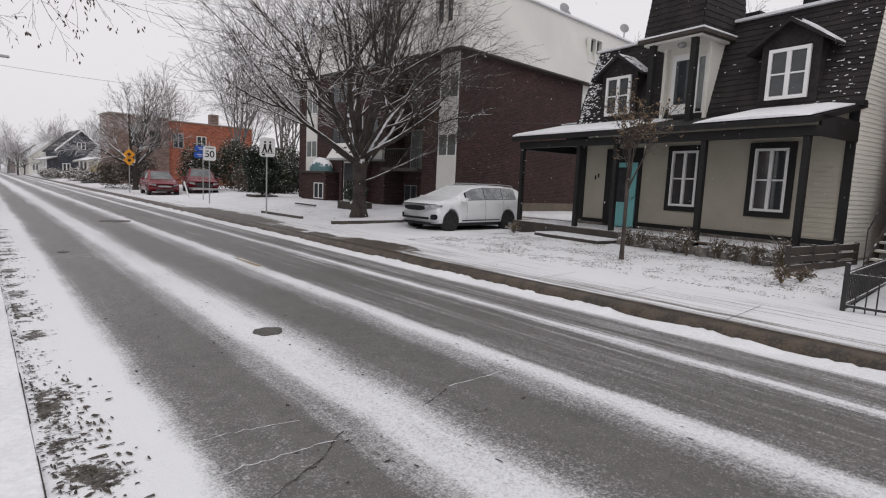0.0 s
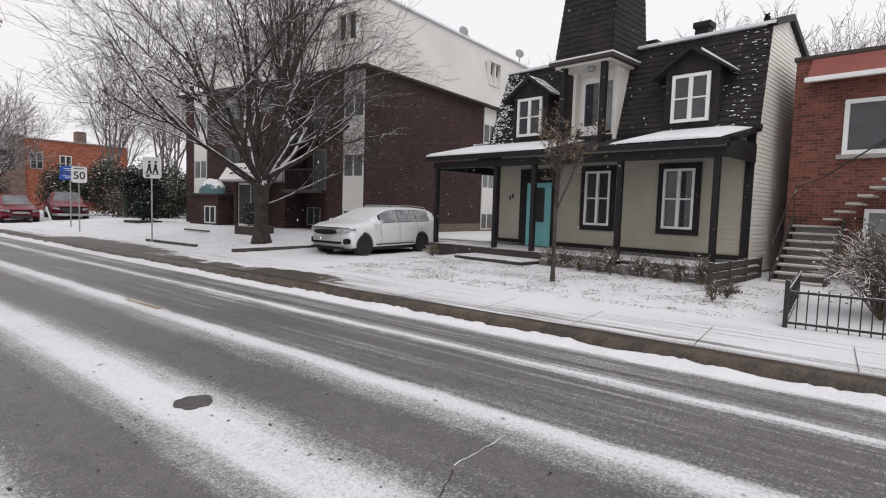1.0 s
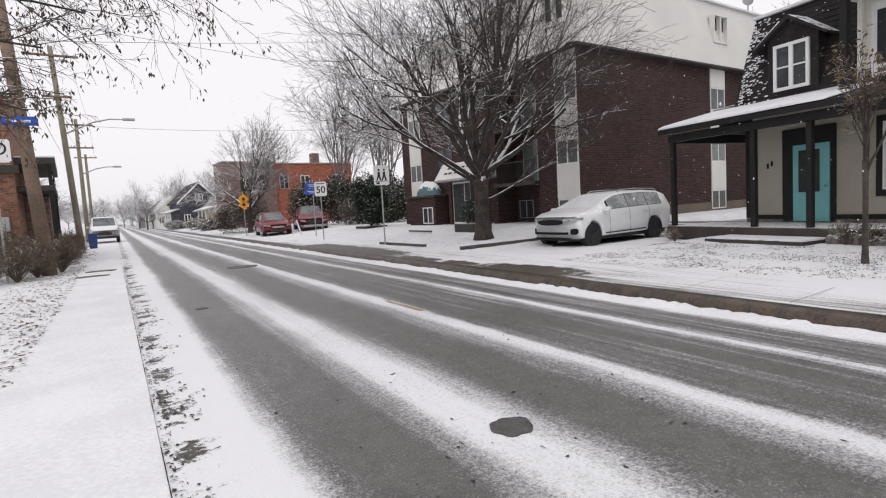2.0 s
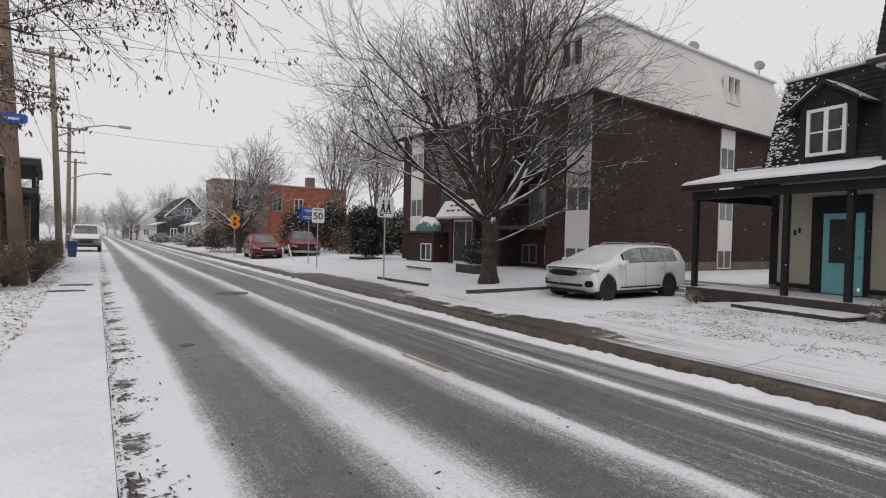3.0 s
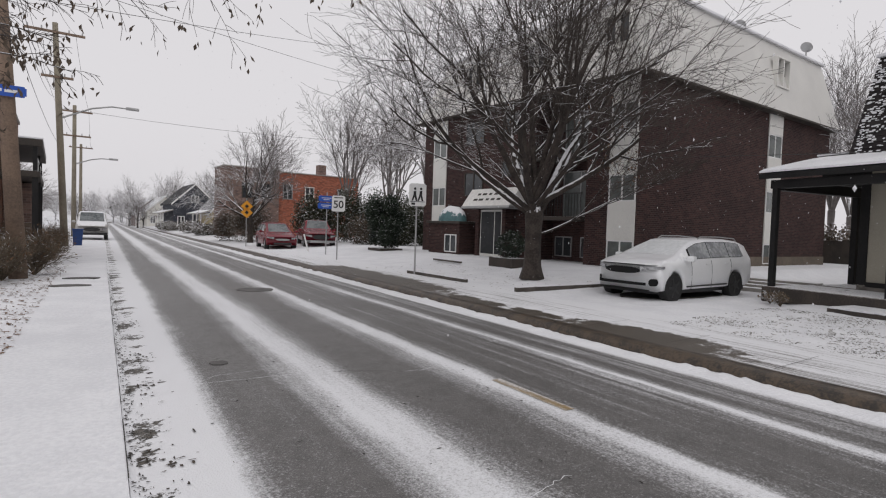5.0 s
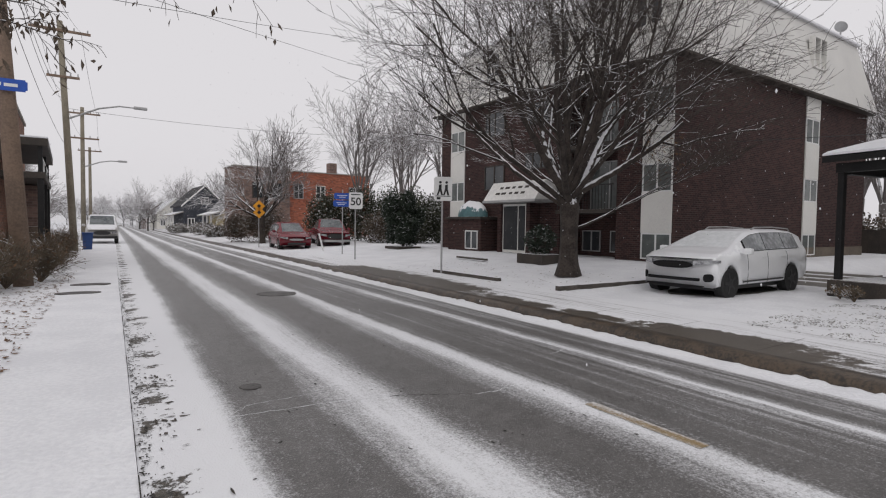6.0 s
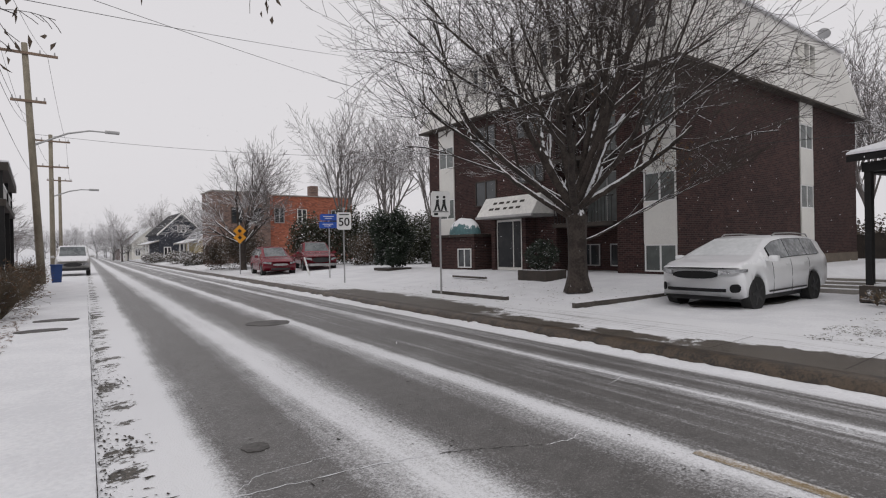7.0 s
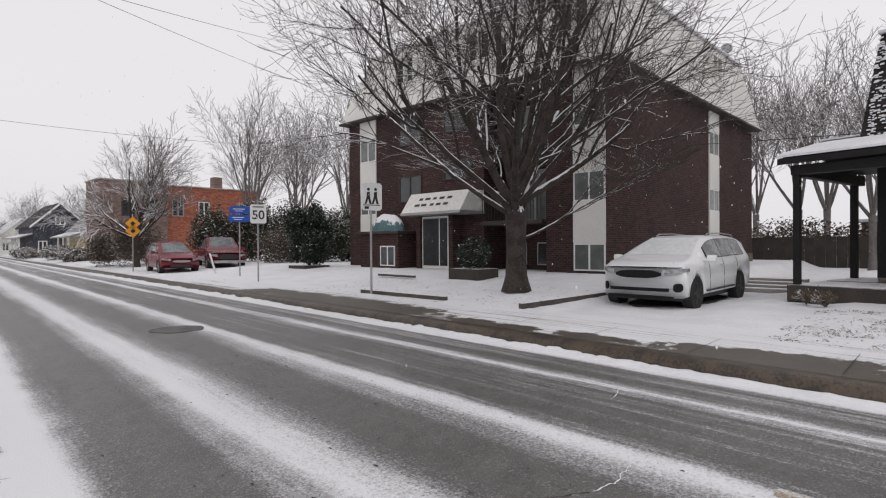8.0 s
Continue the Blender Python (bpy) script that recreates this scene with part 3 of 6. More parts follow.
prism(bm, [(TX + 0.05, 5.98), (16.1, 5.98), (15.75, 9.38), (TX + IN + 0.03, 9.38)], 1, TY0 + 0.1, TY1 - 0.32)
part("turret_core", bm, M_black, turret)
part("turret_cap", bm_box(TX + IN - 0.05, TY0 - 0.06, 9.38, 15.85, TY1 - IN + 0.2, 9.5, bevel=0.02), M_snow, turret)
part("cornice", bm_box(TX - 0.14, TY0 - 0.24, 5.84, 15.9, TY1 + 0.24, 5.94, bevel=0.02), M_darkwood, turret)
part("cornice_snow", bm_box(TX - 0.15, TY0 - 0.25, 5.94, 15.9, TY1 + 0.25, 5.985, bevel=0.015), M_snow, turret)
part("bay_ceiling", bm_box(TX, TY0 - 0.1, 5.78, 15.5, TY1 + 0.1, 5.84), M_siding, turret)
for y in (6.26, 7.55):
    part("turret_post", bm_box(TX + 0.02, y, 3.5, TX + 0.18, y + 0.16, 5.8, bevel=0.01), M_black, turret)
for y in (TY0 + 0.05, TY1 - 0.15):
    part("turret_cheek", bm_box(14.9, y, 3.6, 15.6, y + 0.1, 5.79), M_siding, turret)
part("bay_back", bm_box(15.05, TY0 + 0.15, 3.6, 15.2, TY1 - 0.15, 5.79), M_siding, turret)
door = part("balcony_door", bm_box(14.99, 6.78, 3.62, 15.05, 7.48, 5.6, bevel=0.01), M_white, turret, "white half-glazed balcony door")
part("pane", bm_box(14.975, 6.91, 4.2, 14.99, 7.35, 5.42), M_pane, door)
window(turret, "x", 6.42, 6.7, 3.9, 5.5, 15.05, 1, M_white, M_pane2, 1, 1, 0.05, 0.06)
bm = bmesh.new()
bmesh.ops.create_uvsphere(bm, u_segments=12, v_segments=8, radius=0.12, matrix=Matrix.Translation((14.5, 6.9, 5.72)) @ Matrix.Diagonal((1, 1, 0.7, 1)))
part("ceiling_lamp", bm, M_metal, turret, smooth=True)
# porch
PX = HX - 1.93
porch = thing("porch", (14.3, 6.8, 0.3), "open timber porch with black posts and a snow-covered roof", "porch")
for i in range(13):
    x0 = PX - 0.1 + i * 0.142
    part("deck_board", bm_box(x0, 7.25, 0.45, x0 + 0.134, 11.82, 0.5, bevel=0.005), M_wood, porch)
    part("deck_board", bm_box(x0, HY0 + 0.02, 0.45, x0 + 0.134, 7.24, 0.5, bevel=0.005), M_wood, porch)
for i in range(14):
    x0 = HX + 0.02 + i * 0.142
    part("deck_board", bm_box(x0, HY1 + 0.05, 0.45, x0 + 0.134, 11.82, 0.5, bevel=0.005), M_wood, porch)
part("deck_fascia", bm_box(PX - 0.14, 7.25, 0.14, PX - 0.1, 11.86, 0.49, bevel=0.006), M_darkwood, porch)
part("deck_fascia", bm_box(PX - 0.1, 11.82, 0.1, HX + 2.0, 11.87, 0.49, bevel=0.006), M_darkwood, porch)
for y in (2.85, 5.13, 7.75, 9.15, 11.71):
    part("post", bm_box(PX - 0.055, y - 0.065, 0.2 if y < 7 else 0.5, PX + 0.075, y + 0.065, 2.98, bevel=0.012), M_black, porch)
part("post", bm_box(HX + 1.45, 11.65, 0.5, HX + 1.6, 11.8, 3.0, bevel=0.012), M_black, porch)
part("beam", bm_box(PX - 0.1, HY0 - 0.02, 2.94, PX + 0.12, 11.8, 3.15, bevel=0.015), M_black, porch)
part("beam", bm_box(PX + 0.12, 11.6, 2.9, HX + 1.9, 11.8, 3.16, bevel=0.015), M_black, porch)
bm = bmesh.new()
prism(bm, [(PX - 0.28, 3.17), (HX + 0.3, 3.75), (HX + 0.3, 3.86), (PX - 0.28, 3.3)], 1, HY0 - 0.02, 12.0)
part("porch_roof", bm, M_black, porch)
bm = bmesh.new()
prism(bm, [(HX + 0.3, 3.2), (HX + 2.0, 3.2), (HX + 2.0, 3.4), (HX + 0.3, 3.86)], 1, HY1 + 0.1, 11.95)
part("porch_roof", bm, M_black, porch)
bm = bmesh.new()
prism(bm, [(HX + 0.05, 3.94), (HX + 2.0, 3.42), (HX + 2.0, 3.46), (HX + 0.05, 3.98)], 1, HY1 + 0.4, 11.97)
part("snow_cap", bm, M_snow, porch)
for y0, y1 in ((2.75, 5.35), (7.3, 12.02)):
    bm = bmesh.new()
    m = 20
    rows = []
    for i in range(m + 1):
        y = y0 + (y1 - y0) * i / m
        thick = 0.07 * min(1.0, 5 * (i / m), 6 * (1 - i / m) + (0.8 if y1 > 11 else 0.0))
        rows.append([bm.verts.new((x, y, z)) for x, z in ((PX - 0.25, 3.335), (PX - 0.24, 3.34 + thick * 0.7), (PX - 0.05, 3.4 + thick), (HX - 0.05, 3.82 + thick * 1.1), (HX - 0.03, 3.8))])
    for ra, rb in zip(rows, rows[1:]):
        for j in range(4):
            bm.faces.new((ra[j], ra[j + 1], rb[j + 1], rb[j]))
    bm.faces.new(rows[0][::-1])
    bm.faces.new(rows[-1])
    part("snow_cap", bm, M_snow, porch, "snow lying on the porch roof")
part("end_board", bm_box(PX + 0.1, HY0 - 0.02, 2.95, HX, HY0 + 0.04, 3.4), M_black, porch)
bm = bmesh.new()
box(bm, HX - 3.0, 7.25, 0.0, PX - 0.15, 9.75, 0.27, 0.015)
st = part("step", bm, M_darkwood, porch)
part("snow_cap", bm_box(HX - 2.98, 7.27, 0.271, PX - 0.16, 9.72, 0.305, bevel=0.012), M_snow, st)
# entrance
front_door = thing("front_door", (15.0, 9.0, 0.5), "turquoise front door with a glazed upper light, shut", "door")
part("frame", bm_box(HX - 0.06, 8.3, 0.5, HX - 0.002, 9.68, 3.0, bevel=0.01), M_black, front_door)
leaf = part("leaf", bm_box(HX - 0.1, 8.42, 0.52, HX - 0.06, 9.36, 2.55, bevel=0.008), M_teal, front_door)
part("pane", bm_box(HX - 0.112, 8.66, 1.3, HX - 0.098, 9.2, 2.4), M_pane, leaf)
bm = bmesh.new()
bmesh.ops.create_uvsphere(bm, u_segments=10, v_segments=6, radius=0.035, matrix=Matrix.Translation((HX - 0.14, 8.5, 1.45)))
part("knob", bm, M_metal, leaf, smooth=True)
number = thing("number_plate", (15.05, 10.1, 2.1), "small dark house plate with plain bars", "plate")
for dy, dz in ((0.0, 0.06), (0.12, 0.0)):
    part("bar", bm_box(HX - 0.02, 9.98 + dy, 2.0 + dz, HX - 0.003, 10.04 + dy, 2.14 + dz), M_black, number)
# snow caught on the shingle ledges at both ends of the mansard
dash_rng = random.Random(61)
verts, faces = [], []
for _ in range(360):
    row = dash_rng.randrange(17)
    f = (row + 0.02) / 17
    pick = dash_rng.random()
    ln, h = dash_rng.uniform(0.03, 0.1), dash_rng.uniform(0.01, 0.026)
    f += dash_rng.uniform(-0.4, 0.5) / 17
    x = HX - 0.12 + (RX - HX + 0.12) * f - 0.012
    z = 3.84 + (RZ - 3.84) * f
    if pick < 0.16:
        y = HY0 + abs(dash_rng.gauss(0, 0.55)) + 0.02
        if y > 3.6:
            y = HY0 + dash_rng.uniform(0.1, 0.9)
        quad = [(x - 0.03, y, z), (x - 0.03, y + ln, z), (x - 0.005, y + ln * 0.9, z + h), (x - 0.005, y + ln * 0.1, z + h)]
    elif pick < 0.26:
        y = dash_rng.uniform(2.8, 10.6)
        quad = [(x - 0.03, y, z), (x - 0.03, y + ln, z), (x - 0.005, y + ln * 0.9, z + h), (x - 0.005, y + ln * 0.1, z + h)]
    else:
        y = HY1 + 0.2 - abs(dash_rng.gauss(0, 0.4))
        ln, h = ln * 1.1, h * 1.8
        quad = [(x - 0.03, y - ln, z), (x - 0.03, y, z), (x - 0.005, y - ln * 0.1, z + h), (x - 0.005, y - ln * 0.9, z + h)]
    b = len(verts)
    verts += quad
    verts += [(q[0] + 0.03, q[1], q[2]) for q in quad]
    faces += [(b, b + 1, b + 2, b + 3), (b + 3, b + 2, b + 6, b + 7), (b + 1, b, b + 4, b + 5)]
tagged(raw("ledge_snow", verts, faces, M_snow, house), kind="stuff")
askew(house, porch, front_door, number)


# ---- apartment block ----
AX, AY0, AY1, AX1 = 17.6, 17.95, 32.3, 34.3
apt = thing("apartment_block", (17.6, 25, 0.4), "brown brick apartment block with white panels and pale mansard storey", "building")
bm = bmesh.new()
LG0, LG1, LGX = 20.35, 23.3, AX + 1.3      # open loggias one above the other
box(bm, LGX, AY0, 0.0, AX1, AY1, 7.65)
box(bm, AX, AY0, 0.0, LGX - 0.002, LG0, 7.65)
box(bm, AX, LG1, 0.0, LGX - 0.002, AY1, 7.65)
part("wall", bm, M_brick, apt, "dark brown brick wall")
part("plinth", bm_box(AX + 4, AY0 - 0.03, -0.1, AX1 + 0.02, AY0, 0.85), mat("bare brown concrete", (0.17, 0.14, 0.11), (0.12, 0.1, 0.08), 0.9, 20, 1.2, 0.3), apt, "bare concrete footing")
bm = bmesh.new()
prism(bm, [(AY0 - 0.35, 7.66), (AY0 + 0.45, 11.1), (AY1 - 0.45, 11.1), (AY1 + 0.35, 7.66)], 0, AX + 0.9, AX1 - 0.3)
for v in bm.verts:
    t = (v.co.z - 7.66) / 3.44
    v.co.x = (AX - 0.35 + 1.5 * t) if v.co.x < 25 else (AX1 + 0.35 - 0.8 * t)
part("mansard_storey", bm, M_stucco, apt, "off-white upper storey with sloping sides")
part("eave", bm_box(AX - 0.4, AY0 - 0.4, 7.58, AX1 + 0.4, AY1 + 0.4, 7.68, bevel=0.02), M_darkwood, apt)
part("roof", bm_box(AX + 1.0, AY0 + 0.3, 11.1, AX1 - 0.3, AY1 - 0.3, 11.2, bevel=0.02), M_snow, apt)


def strip(face, lo, hi, plane):
    """A column of white panels and windows from the basement to the eave."""
    rows = ((1.45, 2.92), (3.95, 5.55), (6.65, 7.57))
    for z0, z1 in rows:
        bm = bmesh.new()
        if face == "x":
            box(bm, plane - 0.06, lo, z0, plane - 0.002, hi, z1, 0.01)
        else:
            box(bm, lo, plane - 0.06, z0, hi, plane - 0.002, z1, 0.01)
        part("panel", bm, M_panel, apt, "cream panel")
    for z0, z1 in ((0.5, 1.45), (2.92, 3.95), (5.55, 6.65)):
        window(apt, face, lo + 0.01, hi - 0.01, z0, z1, plane, 1, M_white, M_pane2, 2, 1, 0.05, 0.05)


strip("x", AY0 + 0.02, 19.2, AX)
strip("x", 30.1, 31.35, AX)
strip("y", 27.4, 28.75, AY0)
for z0 in (2.35, 4.95):                              # loggia floors with rails and glazed doors
    window(apt, "x", 20.7, 22.7, z0 + 0.02, z0 + 2.05, LGX, 1, M_metal, M_pane2, 2, 1, 0.05, 0.06)
    bal = part("balcony", bm_box(AX - 0.25, LG0 + 0.01, z0 - 0.16, LGX - 0.01, LG1 - 0.01, z0, bevel=0.01), M_darkwood, apt)
    for i in range(19):
        y = LG0 + 0.08 + i * 0.155
        part("baluster", bm_box(AX - 0.2, y, z0, AX - 0.18, y + 0.02, z0 + 0.92), M_iron, bal)
    part("rail", bm_box(AX - 0.22, LG0 + 0.02, z0 + 0.92, AX - 0.16, LG1 - 0.02, z0 + 0.97), M_iron, bal)
for z0, z1 in ((3.4, 4.6), (6.0, 7.2)):
    window(apt, "x", 26.9, 28.4, z0, z1, AX, 1, M_darkwood, M_pane, 2, 1, 0.05, 0.06)
for lo, hi in ((20.6, 21.6), (22.1, 23.1)):
    window(apt, "x", lo, hi, 0.6, 1.5, LGX, 1, M_metal, M_pane, 2, 1, 0.045, 0.06)
for lo, hi in ((23.9, 25.5),):
    for z0, z1 in ((4.2, 5.0), (6.2, 7.2)):
        window(apt, "x", lo, hi, z0, z1, AX, 1, M_darkwood, M_pane, 3, 1, 0.06, 0.06)
window(apt, "y", 27.7, 29.0, 8.9, 10.3, AY0 + 0.12, 1, M_panel, M_pane, 2, 1, 0.07, 0.25)
for lo in (18.6, 23.0, 27.5):
    window(apt, "x", lo, lo + 1.3, 8.8, 10.2, AX + 0.3, 1, M_panel, M_pane, 2, 1, 0.07, 0.25)
# entrance with a white canopy
entry = thing("entrance", (17.2, 25.6, 0.4), "glazed entrance door under a white snow-spotted canopy", "entrance")
for y in (24.6, 26.55):
    part("pier", bm_box(17.0, y - 0.12, 0.2, AX, y + 0.12, 2.75), M_brick, entry)
bm = bmesh.new()
prism(bm, [(16.15, 2.78), (AX, 2.78), (AX, 3.62), (16.75, 3.62)], 1, 23.3, 26.7)
part("canopy", bm, mat("white canopy sheet", (0.7, 0.69, 0.66), (0.6, 0.59, 0.57), 0.7, 8, 2, 0.3, snow=0.2), entry)
part("canopy_edge", bm_box(16.12, 23.27, 2.68, AX, 26.73, 2.78), M_metal, entry)
M_doorglass = mat("dark lobby glass", (0.02, 0.022, 0.024), (0.035, 0.036, 0.038), 0.2, 3, 0.8, 0.05, spec=0.2)
bar_rng = random.Random(3)
for row in range(2):                                  # faded dark writing that cannot be read
    for k in range(5):
        y, z = 24.1 + 0.42 * k + bar_rng.uniform(-0.05, 0.05), 3.3 - 0.26 * row
        x = 16.15 + 0.6 * (z - 2.78) / 0.84
        bm = bmesh.new()
        prism(bm, [(x - 0.012, z), (x + 0.02, z), (x + 0.09, z + 0.1), (x + 0.058, z + 0.1)], 1, y, y + bar_rng.uniform(0.18, 0.32))
        part("print", bm, M_darkwood, entry)
edoor = part("door", bm_box(17.1, 24.8, 0.42, 17.16, 26.4, 2.65, bevel=0.01), M_panel, entry)
for lo, hi in ((24.88, 25.3), (25.38, 26.32)):
    part("pane", bm_box(17.08, lo, 0.55, 17.098, hi, 2.55), M_doorglass, edoor)
part("step", bm_box(16.3, 24.4, 0.2, 17.1, 26.8, 0.4, bevel=0.02), M_concrete, entry)
# brick bay with a covered heap on it
bay = thing("brick_bay", (17.0, 28.6, 0.4), "low dark brick bay with a flat ledge beside the entrance", "wall")
part("bay_wall", bm_box(16.5, 27.3, 0.1, AX, 30.0, 1.95), M_brick, bay)
part("ledge", bm_box(16.35, 27.15, 1.95, AX, 30.1, 2.07, bevel=0.015), M_darkwood, bay)
window(bay, "x", 27.5, 28.5, 0.5, 1.4, 16.5, 1, M_white, M_pane, 2, 1, 0.05, 0.05)
bm = bmesh.new()
bmesh.ops.create_icosphere(bm, subdivisions=4, radius=1.0, matrix=Matrix.Translation((17.0, 28.6, 2.07)) @ Matrix.Diagonal((0.5, 1.05, 0.8, 1)))
for v in bm.verts:
    v.co += Vector((0, 0, 1)) * 0.1 * noise.noise(v.co * 2.5) * (v.co.z > 2.1)
bmesh.ops.delete(bm, geom=[v for v in bm.verts if v.co.z < 2.0], context="VERTS")
tagged(part("covered_mound", bm, M_tarp, None, smooth=True), "teal tarpaulin heaped up and covered with snow on the ledge", "tarpaulin")


# ---- vehicles ----
M_dullblack = mat("dull black plastic", (0.012, 0.012, 0.013), (0.02, 0.02, 0.02), 0.85, 40, 3, 0.1, spec=0.15)
def interp(v, pts):
    return float(np.interp(v, [p[0] for p in pts], [p[1] for p in pts]))


def car(name, at, heading, label, paint, length, width, belt, roof, half_roof, sill, wheels, wheel_r, glass_side, screen, rear_glass, screen_mat, grille, category="car"):
    """A vehicle from a few outlines over its length (0 tail .. length nose): belt and roof heights, the roof's half width."""
    def surf(x, k):
        """Ring points at station x: k = 0 sill .. 7 roof centre, right side."""
        w = width / 2 * (1 - 0.04 * smooth01((x - (length - 0.9)) / 0.9) - 0.03 * smooth01((0.5 - x) / 0.5))
        zb, zr, wr = interp(x, belt), interp(x, roof), min(interp(x, half_roof), w - 0.02)
        z0 = interp(x, sill)
        for wx in wheels:
            d = (wheel_r * 1.13) ** 2 - (x - wx) ** 2
            if d > 0:
                z0 = max(z0, wheel_r + math.sqrt(d))
        z0 = min(z0, zb - 0.16)
        rows = [(w - 0.07, z0), (w - 0.015, z0 + 0.03), (w, z0 + (zb - z0) * 0.45), (w - 0.015, z0 + (zb - z0) * 0.8), (w - 0.05, zb),
                (wr + (w - 0.05 - wr) * 0.12, zb + (zr - zb) * 0.86), (wr - 0.1, zr - 0.012), (0.0, zr)]
        return rows[k]
    def bow(y):
        """How far the corners of nose and tail are drawn in."""
        g = abs(y) / (width / 2)
        return 0.08 * g * g + 0.34 * (max(0.0, g - 0.55) / 0.45) ** 2

    xs = sorted(set([round(length * i / 46, 3) for i in range(47)] + [round(wx + wheel_r * 1.13 * math.cos(a), 3) for wx in wheels for a in (math.pi * k / 12 for k in range(13))]))
    base = Matrix.Translation(at) @ Matrix.Rotation(radians(heading), 4, "Z") @ Matrix.Translation((-length / 2, 0, 0))
    root = thing(name, at, label, category)

    def add(pname, bm, material, parent=root, lab="", smooth=False):
        bm.transform(base)
        return part(pname, bm, material, parent, lab, smooth)

    def quad_strip(xa, xb, ks, sign, push, n=10):
        bm = bmesh.new()
        rows = []
        for i in range(n + 1):
            x = xa + (xb - xa) * i / n
            row = []
            for kk in ks:
                k0 = int(math.floor(kk))
                k1 = min(7, k0 + 1)
                y0, z0 = surf(x, k0)
                y1, z1 = surf(x, k1)
                f = kk - k0
                row.append(bm.verts.new((x, sign * (y0 + (y1 - y0) * f + push), z0 + (z1 - z0) * f + push * 0.4)))
            rows.append(row)
        for a, b in zip(rows, rows[1:]):
            for j in range(len(ks) - 1):
                f = (a[j], b[j], b[j + 1], a[j + 1])
                bm.faces.new(f if sign < 0 else f[::-1])
        return bm

    verts, faces = [], []
    for x in xs:
        ring = [surf(x, k) for k in range(8)]
        loop = [(y, z) for y, z in ring] + [(-y, z) for y, z in ring[-2::-1]]
        wf, wr_ = smooth01((x - length + 1.0) / 1.0), smooth01((0.7 - x) / 0.7)
        verts += [(x - wf * bow(y) + wr_ * 0.6 * bow(y), y, z) for y, z in loop]
    m = 15
    for i in range(len(xs) - 1):
        for j in range(m - 1):
            a = i * m + j
            faces.append((a, a + 1, a + m + 1, a + m))
        faces.append((i * m + m - 1, i * m, (i + 1) * m, (i + 1) * m + m - 1))
    faces.append(tuple(range(m))[::-1])
    faces.append(tuple(range((len(xs) - 1) * m, len(xs) * m)))
    bm = bmesh.new()
    vs = [bm.verts.new(v) for v in verts]
    for f in faces:
        bm.faces.new([vs[i] for i in f])
    bmesh.ops.recalc_face_normals(bm, faces=bm.faces)
    add("body", bm, paint, smooth=True)
    for s in (-1, 1):
        if paint == M_carwhite:
            add("window_surround", quad_strip(glass_side[0][0] + 0.1, glass_side[-1][1] + 0.08, (4.09, 4.5, 4.97), s, 0.003, 24), M_dullblack, smooth=True)
        for xa, xb in glass_side:
            add("side_window", quad_strip(xa, xb, (4.12, 4.5, 4.95), s, 0.006), M_frostglass if paint == M_carwhite else M_carglass, smooth=True)
    for (xa, xb), material in ((screen, screen_mat), (rear_glass, screen_mat)):
        bm = bmesh.new()
        rows = []
        for i in range(9):
            x = xa + (xb - xa) * i / 8
            w = surf(x, 6)[0] - 0.01
            z = surf(x, 7)[1]
            rows.append([bm.verts.new((x, w * (-1 + 2 * j / 8), z + 0.008 - 0.012 * abs(-1 + 2 * j / 8))) for j in range(9)])
        for a, b in zip(rows, rows[1:]):
            for j in range(8):
                bm.faces.new((a[j], b[j], b[j + 1], a[j + 1]))
        add("windscreen", bm, material, smooth=True)
    for wx in wheels:
        for s in (-1, 1):
            bm = bmesh.new()
            yo = s * (width / 2 - 0.02)
            tube(bm, [(wx, yo, wheel_r), (wx, yo - s * 0.015, wheel_r), (wx, yo - s * 0.21, wheel_r), (wx, yo - s * 0.225, wheel_r)], wheel_r, wheel_r, 28)
            bmesh.ops.bevel(bm, geom=[e for e in bm.edges if len(e.link_faces) == 2 and e.calc_face_angle(0) > 1.2], offset=0.03, segments=2, affect="EDGES")
            wheel = add("wheel", bm, M_rubber)
            bm = bmesh.new()
            tube(bm, [(wx, yo + s * 0.004, wheel_r), (wx, yo - s * 0.05, wheel_r)], wheel_r * 0.3, wheel_r * 0.3, 14)
            for a in range(5):
                an = 2 * math.pi * a / 5
                c = Vector((wx + math.cos(an) * wheel_r * 0.4, yo - s * 0.008, wheel_r + math.sin(an) * wheel_r * 0.4))
                r = bmesh.ops.create_cube(bm, size=1.0, matrix=Matrix.Translation(c) @ Matrix.Rotation(-an, 4, "Y") @ Matrix.Diagonal((wheel_r * 0.55, 0.03, wheel_r * 0.17, 1)))
            add("rim", bm, M_blackplastic if paint == M_carwhite else M_metal, wheel)
    # face of the car
    zb = interp(length - 0.05, belt)
    hw = width / 2
    for pname, y0, y1, z0, z1, material in grille:
        for s in ((1,) if y0 < 0 else (-1, 1)):
            bm = bmesh.new()
            n = 8
            lo, hi = [], []
            for i in range(n + 1):
                y = (y0 + (y1 - y0) * i / n) * s
                x = length - bow(y) + 0.02
                round_off = 0.32 * (z1 - z0) * abs(2 * i / n - 1) ** 4 if pname in ("grille", "fog_lamp", "lower_lip") else 0.0
                swept = 0.45 * (z1 - z0) * (1 - i / n) if pname == "headlamp" else 0.0
                lo.append(bm.verts.new((x, y, z0 + round_off + 0.5 * (z1 - z0) * (i / n if pname == "headlamp" else 0))))
                hi.append(bm.verts.new((x, y, z1 - round_off - swept * 0.3)))
            for i in range(n):
                bm.faces.new((lo[i], lo[i + 1], hi[i + 1], hi[i]))
            r = bmesh.ops.extrude_face_region(bm, geom=bm.faces[:])
            for v in r["geom"]:
                if isinstance(v, bmesh.types.BMVert):
                    v.co.x -= 0.06
